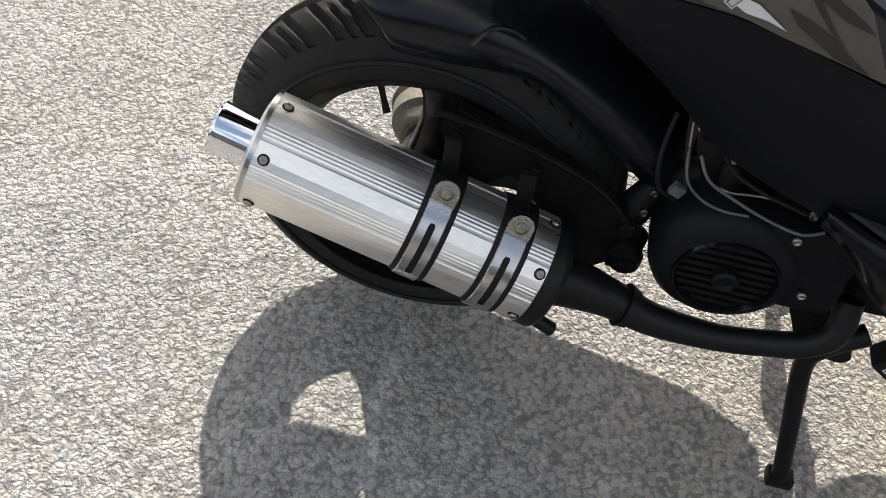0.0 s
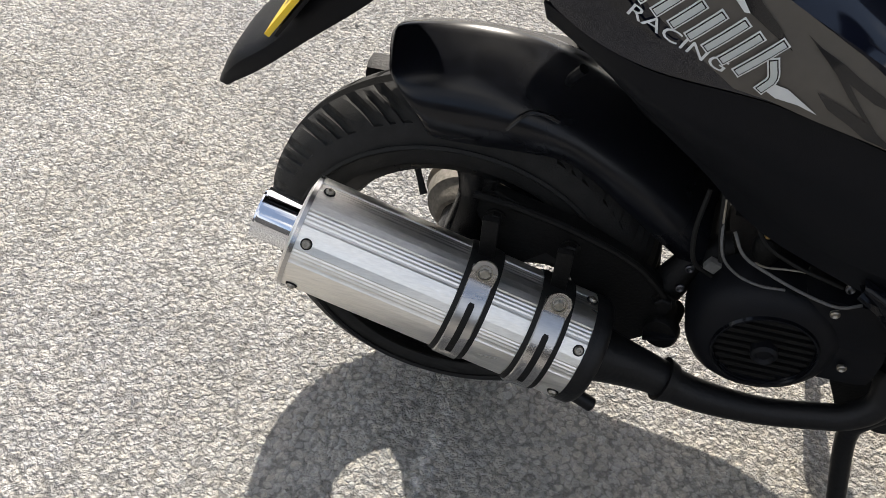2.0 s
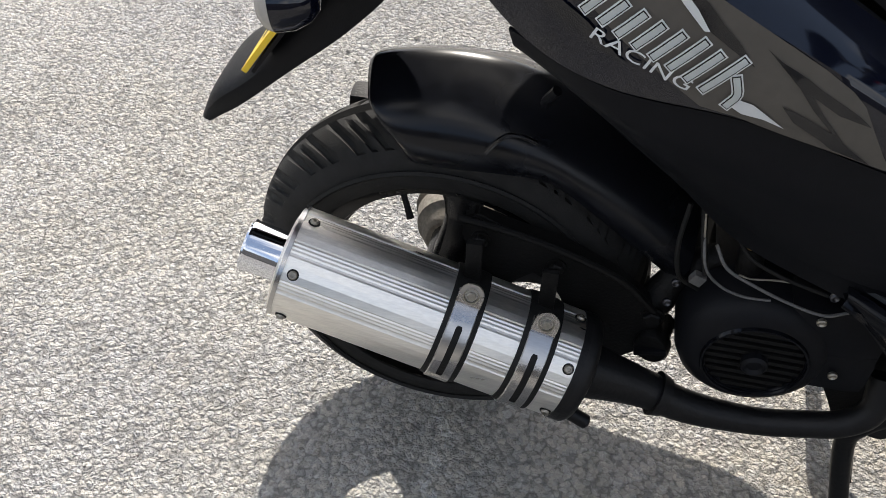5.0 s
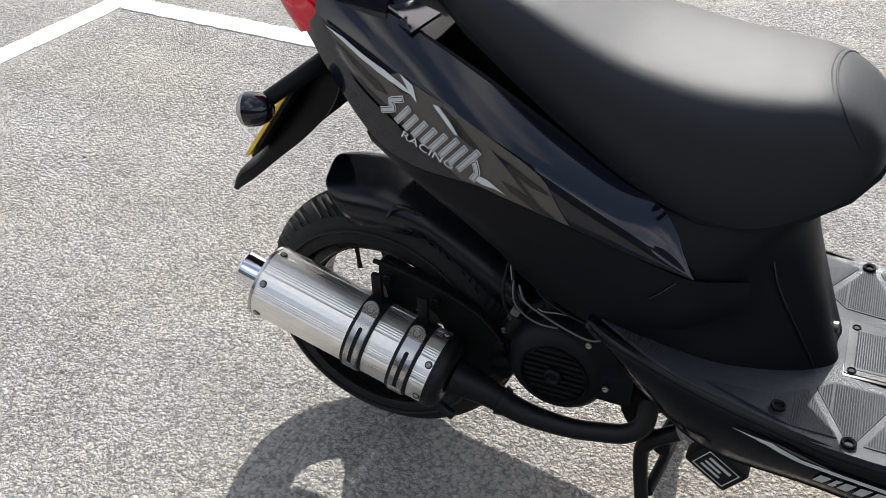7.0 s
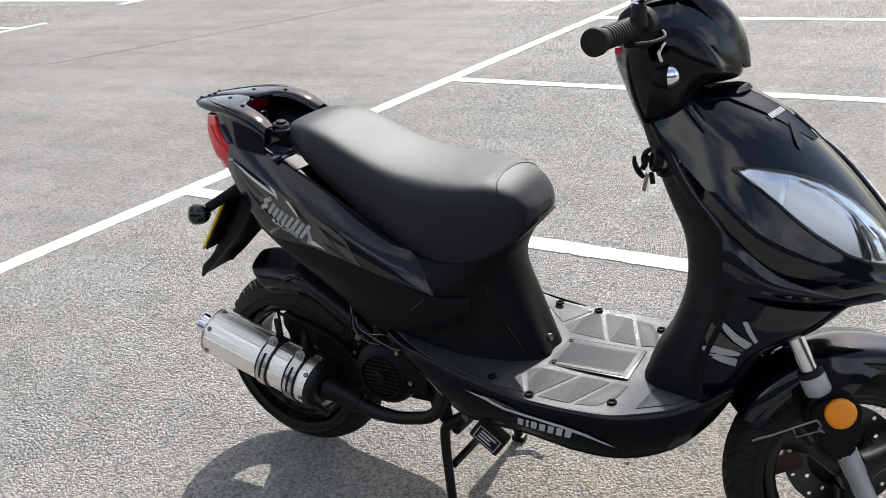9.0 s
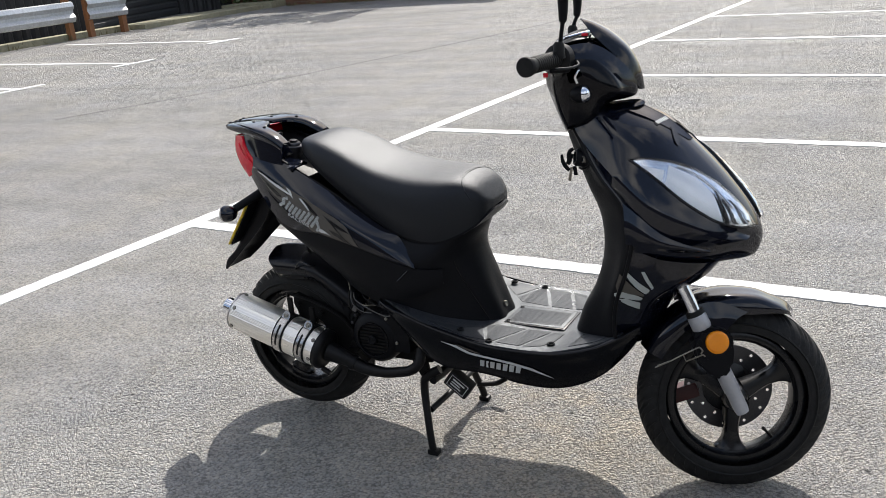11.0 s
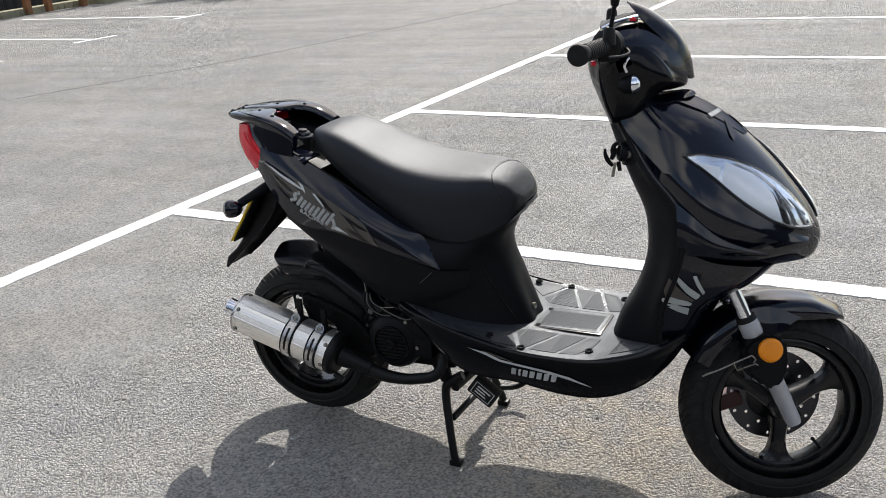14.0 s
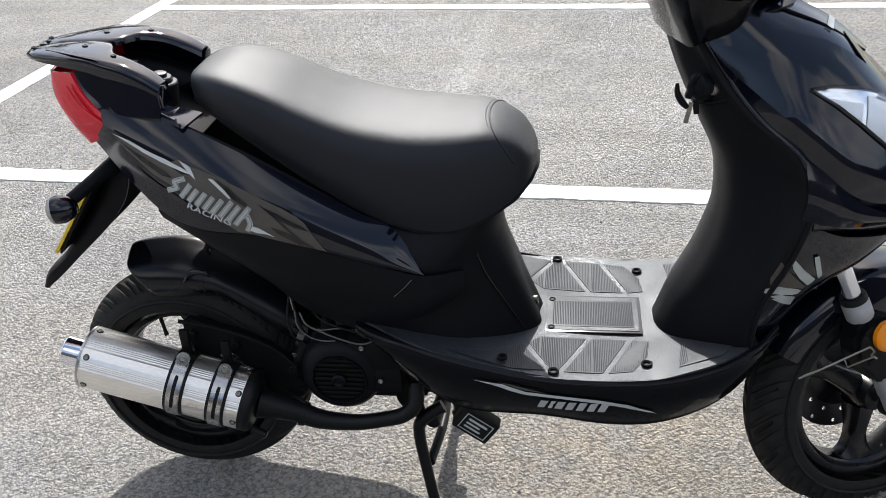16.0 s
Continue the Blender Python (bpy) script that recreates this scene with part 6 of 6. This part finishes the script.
lip = np.array([[(0.962, -0.074, 0.943), (1.000, -0.068, 0.946), (1.032, -0.054, 0.949), (1.056, -0.028, 0.953), (1.064, 0, 0.954)], [(0.962, -0.040, 0.951), (0.996, -0.036, 0.954), (1.026, -0.028, 0.957), (1.050, -0.014, 0.960), (1.058, 0, 0.961)], [(0.962, 0, 0.954), (0.992, 0, 0.957), (1.018, 0, 0.960), (1.036, 0, 0.962), (1.042, 0, 0.963)]])
part("cowl_lip", merge(sheet(skin(lip, 4, 4), 0.004), sheet(skin(mirror(lip), 4, 4), 0.004)), GLOSS, cowl)
# winglet below the lamp
for s in (-1, 1):
    wing = np.array([[(1.066, -0.180, 0.766), (1.100, -0.186, 0.742), (1.150, -0.180, 0.700), (1.200, -0.162, 0.674), (1.248, -0.136, 0.655)], [(1.072, -0.197, 0.715), (1.105, -0.198, 0.700), (1.150, -0.188, 0.678), (1.200, -0.165, 0.664), (1.248, -0.138, 0.652)],
                     [(1.070, -0.187, 0.674), (1.105, -0.186, 0.664), (1.150, -0.174, 0.656), (1.200, -0.154, 0.652), (1.246, -0.135, 0.649)]])
    part("winglet", sheet(skin(wing if s < 0 else mirror(wing), 5, 5), 0.006, out=(1.1, 0, 0.65)), GLOSS, cowl)

low_rows = np.array([[(1.084, -0.180, 0.660), (1.150, -0.156, 0.630), (1.240, -0.098, 0.612), (1.260, 0, 0.604)], [(1.064, -0.176, 0.600), (1.108, -0.160, 0.580), (1.186, -0.114, 0.564), (1.215, 0, 0.552)],
                     [(1.036, -0.164, 0.525), (1.076, -0.150, 0.518), (1.120, -0.112, 0.508), (1.15, 0, 0.505)], [(1.030, -0.148, 0.455), (1.060, -0.125, 0.445), (1.090, -0.085, 0.438), (1.105, 0, 0.436)],
                     [(1.035, -0.120, 0.405), (1.050, -0.100, 0.395), (1.066, -0.075, 0.385), (1.075, 0, 0.380)]])
lower_front = part("lower_front_panel", sheet(skin(both(low_rows), 6, 6), 0.004, out=(1.0, 0, 0.5)), GLOSS, SCOOTER, "black lower front panel with a torn-edge decal")
LOW_Y = depth_on(skin(low_rows[:, :3], 8, 8))
BLADES = [[(1.0653, 0.600), (1.0717, 0.6014), (1.092, 0.5766), (1.114, 0.5514), (1.1265, 0.5170), (1.101, 0.5432), (1.0854, 0.562), (1.073, 0.581)], [(1.101, 0.603), (1.1084, 0.6043), (1.1145, 0.585), (1.1227, 0.560), (1.1280, 0.5230), (1.1247, 0.539), (1.116, 0.556), (1.107, 0.582)]]
SHARDS = [[(1.0355, 0.545), (1.0559, 0.549), (1.0879, 0.537), (1.1066, 0.519), (1.0804, 0.5253), (1.0517, 0.533), (1.0400, 0.533), (1.0345, 0.538)], [(1.0483, 0.5226), (1.0719, 0.526), (1.0954, 0.500), (1.1024, 0.482), (1.0831, 0.498), (1.0652, 0.511)], [(1.0400, 0.5300), (1.0625, 0.5305), (1.0925, 0.5136), (1.1041, 0.4972), (1.0797, 0.5093), (1.0562, 0.5228)]]
for shape in BLADES:
    part("claw_blade", film(shape, LOW_Y, 0.0034, cut=0.03), SCRIPT_DECAL, lower_front)
part("claw_field", film([(1.052, 0.597), (1.040, 0.565), (1.0424, 0.550), (1.088, 0.5387), (1.118, 0.520), (1.0985, 0.541), (1.078, 0.565)], LOW_Y, 0.0026, cut=0.03), DECAL, lower_front)
for shape in SHARDS:
    part("claw_shard", film(shape, LOW_Y, 0.0034, cut=0.03), SCRIPT_DECAL, lower_front)


# ---- handlebars ----
def ring_scaled(ring, cx, cz, k):
    return [(cx + (x - cx) * k, cz + (z - cz) * k) for x, z in ring]


BAR_TURN = radians(15)
head_mid = [(0.876, 0.903), (0.853, 0.957), (0.833, 1.020), (0.842, 1.072), (0.868, 1.104), (0.925, 1.116), (0.975, 1.094), (1.018, 1.050), (1.042, 1.008), (1.044, 0.980), (1.018, 0.970), (0.984, 0.962), (0.958, 0.922)]
head_out = [(0.882, 0.906), (0.862, 0.958), (0.850, 1.015), (0.856, 1.062), (0.876, 1.092), (0.924, 1.096), (0.962, 1.078), (0.996, 1.042), (1.016, 1.008), (1.016, 0.992), (0.996, 0.980), (0.970, 0.964), (0.944, 0.924)]
stations = [(-0.132, ring_scaled(head_out, 0.905, 1.055, 0.20)), (-0.124, ring_scaled(head_out, 0.912, 1.045, 0.52)), (-0.106, ring_scaled(head_out, 0.925, 1.03, 0.86)), (-0.082, head_out), (-0.045, ring_scaled(head_mid, 0.93, 1.00, 0.975)), (0.0, head_mid)]
stations += [(-y, r) for y, r in stations[-2::-1]]
hg = np.array([[(x, y, z) for x, z in r + r[:1]] for y, r in stations])
hg = spline(spline(hg, 5).transpose(1, 0, 2), 4).transpose(1, 0, 2)
bars_cover = part("handlebar_cover", sheet(hg), HEAD_BLACK, SCOOTER, "black handlebar cover with glossy shoulders, turned to the left")
# pale-reflecting shoulder panels and the narrow fly screen
for s in (-1, 1):
    sh = np.array([[(0.886, -0.098, 1.104), (0.930, -0.088, 1.108), (0.965, -0.078, 1.098), (1.000, -0.070, 1.072), (1.030, -0.056, 1.038), (1.046, -0.046, 1.006)], [(0.890, -0.112, 1.092), (0.930, -0.108, 1.090), (0.962, -0.100, 1.076), (0.995, -0.090, 1.050), (1.022, -0.074, 1.020), (1.042, -0.052, 0.996)],
                   [(0.896, -0.122, 1.074), (0.930, -0.120, 1.070), (0.960, -0.112, 1.056), (0.990, -0.100, 1.032), (1.014, -0.082, 1.008), (1.036, -0.056, 0.986)]])
    part("shoulder_panel", sheet(skin(sh if s < 0 else mirror(sh), 5, 5), 0.004, out=(0.93, 0, 1.0)), GLOSS, bars_cover)
screen_g = both(np.array([[(0.924, -0.014, 1.152), (0.919, -0.007, 1.155), (0.918, 0, 1.156)], [(0.944, -0.042, 1.126), (0.950, -0.022, 1.140), (0.952, 0, 1.143)], [(0.970, -0.058, 1.100), (0.984, -0.034, 1.116), (0.989, 0, 1.120)], [(1.006, -0.056, 1.064), (1.024, -0.032, 1.078), (1.029, 0, 1.081)],
                          [(1.036, -0.042, 1.020), (1.048, -0.022, 1.030), (1.053, 0, 1.032)], [(1.050, -0.020, 0.986), (1.058, -0.010, 0.986), (1.061, 0, 0.986)]]))
part("fly_screen", sheet(skin(screen_g, 6, 5), 0.003, out=(0.92, 0, 1.0)), SMOKE, bars_cover, "small smoked fly screen")
part("dash", sheet(skin(both(np.array([[(0.866, -0.085, 1.103), (0.862, -0.04, 1.108), (0.860, 0, 1.110)], [(0.905, -0.085, 1.114), (0.905, -0.04, 1.124), (0.905, 0, 1.126)], [(0.940, -0.062, 1.116), (0.942, -0.03, 1.128), (0.943, 0, 1.130)]])), 4, 4), 0.003), MATTE, bars_cover)
part("dash_trim", tube([(0.866, -0.070, 1.110), (0.890, -0.066, 1.120), (0.920, -0.056, 1.126), (0.940, -0.044, 1.128)], 0.0032, 8, 4), CHROME, bars_cover)
for s in (-1, 1):
    a, b = (Vector((0.884, -0.118, 1.083)), Vector((0.8240, -0.2895, 1.0895))) if s < 0 else (Vector((0.906, 0.112, 1.066)), Vector((0.930, 0.262, 1.056)))
    ax = b - a
    L = ax.length
    prof = [(0, 0.0), (0, 0.031), (0.026, 0.032), (0.030, 0.028), (0.032, 0.0165)]
    for k in range(12):
        prof += [(0.036 + k * 0.0094, 0.0180), (0.0412 + k * 0.0094, 0.0180), (0.0420 + k * 0.0094, 0.0166), (0.0446 + k * 0.0094, 0.0166)]
    prof += [(L - 0.014, 0.0185), (L - 0.012, 0.0215), (L - 0.002, 0.0215), (L, 0.020), (L, 0)]
    grip = part("grip", lathe(a, ax, prof, 24), RUBBER, bars_cover, "black ribbed rubber grip")
    sw = part("switch_box", block((0.048, 0.046, 0.050), (0.880, s * 0.128, 1.076), 0.010), MATTE, bars_cover, "black switch box")
    part("switch_button", block((0.010, 0.012, 0.010), (0.850, s * 0.160, 1.052), 0.002), RED if s < 0 else MATTE, sw)
    part("brake_lever", tube([(0.915, s * 0.118, 1.072), (0.922, s * 0.15, 1.068), (0.905, s * 0.20, 1.070), (0.880, s * 0.245, 1.076)], [0.005, 0.0034, 0.0032, 0.0034], 10, 5), MATTE, bars_cover)
    part("signal_stalk", tube([(0.928, s * 0.112, 1.056), (0.920, s * 0.130, 1.054), (0.912, s * 0.133, 1.040), (0.916, s * 0.130, 1.026)], 0.0034, 10, 5), CHROME, bars_cover, "bent chrome stalk")
    fs = part("front_turn_signal", lathe((0.921, s * 0.124, 1.000), (0.85, s * 0.25, 0.02), [(-0.022, 0), (-0.020, 0.012), (-0.010, 0.019), (0.006, 0.0205), (0.010, 0.0205)], 24), MATTE, bars_cover, "round front turn signal")
    part("signal_lens", lathe((0.921, s * 0.124, 1.000), (0.85, s * 0.25, 0.02), [(0.010, 0.0200), (0.018, 0.017), (0.024, 0.009), (0.025, 0)], 24), CHROME, fs, "clear signal lens")
    # mirror on a bent stalk
    top = 1.214 if s < 0 else 1.194
    mir = part("mirror_stalk", tube([(0.882, s * 0.160, 1.100), (0.887, s * 0.162, 1.128), (0.893, s * 0.165, top - 0.052), (0.894, s * 0.166, top - 0.046), (0.896, s * 0.170, top - 0.024), (0.897, s * 0.173, top + 0.010)], [0.0055, 0.0048, 0.0048, 0.0085, 0.0105, 0.0125], 12, 5), MATTE, bars_cover, "black mirror stalk")
    part("stalk_boot", lathe((0.882, s * 0.160, 1.088), (0.02, s * 0.05, 1), [(0, 0.014), (0.030, 0.012), (0.036, 0.008), (0.036, 0)], 16), RUBBER, mir)
    mg = []
    for t in np.linspace(0, 1, 9):
        z = top + 0.125 * t
        w = 0.014 + 0.074 * math.sin(math.pi * min(1, 0.02 + 0.88 * t)) ** 0.55
        mg.append([(0.897 + 0.026 * math.sin(p), s * (0.174 + 0.05 * t) + w * math.cos(p), z) if math.sin(p) > 0 else (0.897 + 0.006 * math.sin(p), s * (0.174 + 0.05 * t) + w * math.cos(p), z) for p in np.linspace(0, 2 * math.pi, 17)[:-1]])
    mbm = sheet(np.array(mg), wrap=True)
    bmesh.ops.holes_fill(mbm, edges=mbm.edges[:])
    part("mirror_head", mbm, MATTE, mir, "black mirror shell")
bars_cover.matrix_basis = turned(0.920, BAR_TURN)
part("neck", tube([(0.945, 0, 0.88), (0.935, 0, 0.94), (0.930, 0, 0.99)], 0.042, 20, 3), MATTE, SCOOTER)
part("dash_lamp", block((0.014, 0.018, 0.005), (0.930, -0.050, 1.122), 0.002), RED, bars_cover)


# ---- fork, front mudguard and brake ----
FORK_D = Vector((0.463, 0, -1)).normalized()


def fork_at(z, y):
    return Vector((1.277 - (z - 0.216) * 0.463, y, z))


for s in (-1, 1):
    y = s * 0.098
    fork = part("fork_leg", lathe(fork_at(0.60, y), FORK_D, [(0, 0.0), (0, 0.0155), (0.18, 0.0155), (0.19, 0.0)], 28), CHROME, SCOOTER, "chrome fork tube in a grey slider")
    part("fork_collar", lathe(fork_at(0.453, y), FORK_D, [(-0.006, 0.017), (-0.004, 0.021), (0.004, 0.0230), (0.030, 0.0230), (0.034, 0.021), (0.034, 0.0)], 28), GREY_PAINT, fork, "grey fork collar")
    part("collar_seal", lathe(fork_at(0.457, y), FORK_D, [(-0.009, 0.0165), (-0.008, 0.0215), (0.002, 0.0225), (0.002, 0.016)], 28), RUBBER, fork)
    part("fork_slider", lathe(fork_at(0.425, y), FORK_D, [(0, 0.0190), (0.17, 0.0192), (0.172, 0.0178), (0.220, 0.0172), (0.230, 0.015), (0.230, 0)], 28), GREY_PAINT, fork, "silver-grey fork slider")
    hold = [(x - 0.052, z - 0.028) for x, z in ((1.205, 0.432), (1.225, 0.452), (1.262, 0.458), (1.295, 0.445), (1.304, 0.410), (1.300, 0.360), (1.280, 0.332), (1.250, 0.335), (1.222, 0.375), (1.205, 0.405))]
    part("reflector_holder", plate(hold, s * 0.072, s * 0.128, 0.010), MATTE, fork, "black bracket round the fork leg")
    part("reflector", lathe((1.210, s * 0.130, 0.396), (0.12, s, 0.04), [(-0.004, 0.0), (-0.004, 0.0268), (0.004, 0.0268), (0.005, 0.0250), (0.0065, 0.0240), (0.008, 0.02), (0.0085, 0)], 40), AMBER, fork, "round amber side reflector")
    for x, z in ((1.170, 0.397), (1.186, 0.350)):
        part("holder_screw", lathe((x, s * 0.127, z), (0, s, 0), [(0, 0.0065), (0.003, 0.006), (0.0035, 0.003), (0.002, 0)], 12), MATTE, fork)
    part("axle_nut", merge(lathe((FRONT, s * 0.085, FRONT_R), (0, s, 0), [(-0.01, 0.022), (0.010, 0.020), (0.012, 0.014)], 24), lathe((FRONT, s * 0.096, FRONT_R), (0, s, 0), [(0, 0.0125), (0.010, 0.0125), (0.012, 0.010), (0.012, 0)], 6)), SOOT, fork, smooth=False)
    fork.matrix_basis = steered(STEER)
# sprung wire clip beside the fork
part("wire_clip", merge(tube([(1.118, -0.130, 0.347), (1.150, -0.130, 0.366), (1.185, -0.130, 0.390), (1.222, -0.129, 0.414)], 0.0018, 6, 2), tube([(1.185, -0.131, 0.390), (1.192, -0.131, 0.374), (1.232, -0.130, 0.397)], 0.0018, 6, 1),
                        tube([(1.124, -0.131, 0.353), (1.155, -0.131, 0.370)], 0.0016, 6, 1), tube([(1.222, -0.129, 0.414), (1.230, -0.129, 0.405), (1.226, -0.129, 0.398), (1.236, -0.129, 0.392)], 0.0018, 6, 2)), ZINC, SCOOTER, "bright wire clip beside the fork")
part("brake_hose", tube([(1.185, 0.095, 0.50), (1.140, 0.095, 0.40), (1.128, 0.085, 0.30), (1.150, 0.080, 0.225), (1.200, 0.080, 0.190), (1.250, 0.085, 0.190)], 0.0035, 8, 6), RUBBER, SCOOTER, "black brake hose").matrix_basis = steered(STEER)

guard = []
for a, r, w in ((156, 0.256, 0.060), (142, 0.262, 0.070), (124, 0.268, 0.076), (106, 0.270, 0.078), (88, 0.267, 0.075), (76, 0.262, 0.066), (68, 0.260, 0.050), (64, 0.254, 0.030), (62, 0.250, 0.008)):
    thin = 0.2 + 0.8 * min(1.0, max(0.0, (a - 62) / 26))
    a, r = radians(a - 6), r - 0.004
    guard.append([(FRONT + math.cos(a) * (r + dr), y * w, FRONT_R + math.sin(a) * (r + dr)) for y, dr in ((-1.0, -0.046 * thin), (-1.02, -0.026 * thin), (-0.86, -0.006), (-0.45, 0.001), (0.0, 0.006))])
front_guard = part("front_mudguard", sheet(skin(both(np.array(guard)), 6, 4), 0.0035, out=(FRONT, 0, R)), GLOSS, SCOOTER, "glossy black front mudguard with a pointed lip")
front_guard.matrix_basis = steered(STEER)
for s in (-1, 1):
    br = np.array([[(1.160, -0.088, 0.475), (1.22, -0.084, 0.482), (1.290, -0.080, 0.456)], [(1.168, -0.094, 0.432), (1.215, -0.093, 0.445), (1.262, -0.088, 0.440)], [(1.180, -0.098, 0.402), (1.212, -0.097, 0.410), (1.238, -0.093, 0.415)]])
    part("guard_stay", sheet(skin(br if s < 0 else mirror(br), 5, 5), 0.006), GLOSS, front_guard)


def brake_disc():
    """A drilled disc on the far side of the front wheel."""
    bm = bmesh.new()
    c = (FRONT, 0.058, FRONT_R)
    n = 36
    for row, (r0, r1) in enumerate(((0.064, 0.086), (0.086, 0.109))):
        for k in range(n):
            a0, a1 = 2 * math.pi * k / n, 2 * math.pi * (k + 1) / n
            am, rm = (a0 + a1) / 2, (r0 + r1) / 2
            edge = [(r0, a0), (r0, am), (r0, a1), (rm, a1), (r1, a1), (r1, am), (r1, a0), (rm, a0)]
            outer = [Vector((c[0] + r * math.cos(a), c[1], c[2] + r * math.sin(a))) for r, a in edge]
            if (k + row) % 3 == 0:
                mid = Vector((c[0] + rm * math.cos(am), c[1], c[2] + rm * math.sin(am)))
                hole = [mid + (o - mid).normalized() * 0.0042 for o in outer]
                ov, hv = [bm.verts.new(o) for o in outer], [bm.verts.new(h) for h in hole]
                for i in range(8):
                    bm.faces.new((ov[i], ov[(i + 1) % 8], hv[(i + 1) % 8], hv[i]))
            else:
                bm.faces.new([bm.verts.new(o) for o in outer])
    bmesh.ops.remove_doubles(bm, verts=bm.verts, dist=1e-5)
    ob = part("brake_disc", bm, DISC, FRONT_WHEEL, "drilled steel brake disc", smooth=False)
    md = ob.modifiers.new("thickness", "SOLIDIFY")
    md.thickness = 0.004
    part("disc_carrier", lathe(c, (0, 1, 0), [(-0.012, 0.0), (-0.012, 0.03), (-0.002, 0.065), (0.004, 0.066), (0.004, 0.0)], 30), RIM, FRONT_WHEEL)


brake_disc()
part("brake_caliper", merge(block((0.075, 0.045, 0.040), (1.163, 0.072, 0.216), 0.010, Matrix.Rotation(radians(-18), 4, "Y")), block((0.030, 0.03, 0.05), (1.192, 0.082, 0.222), 0.008)), DARK_RED, SCOOTER, "dull red brake caliper").matrix_basis = steered(STEER)
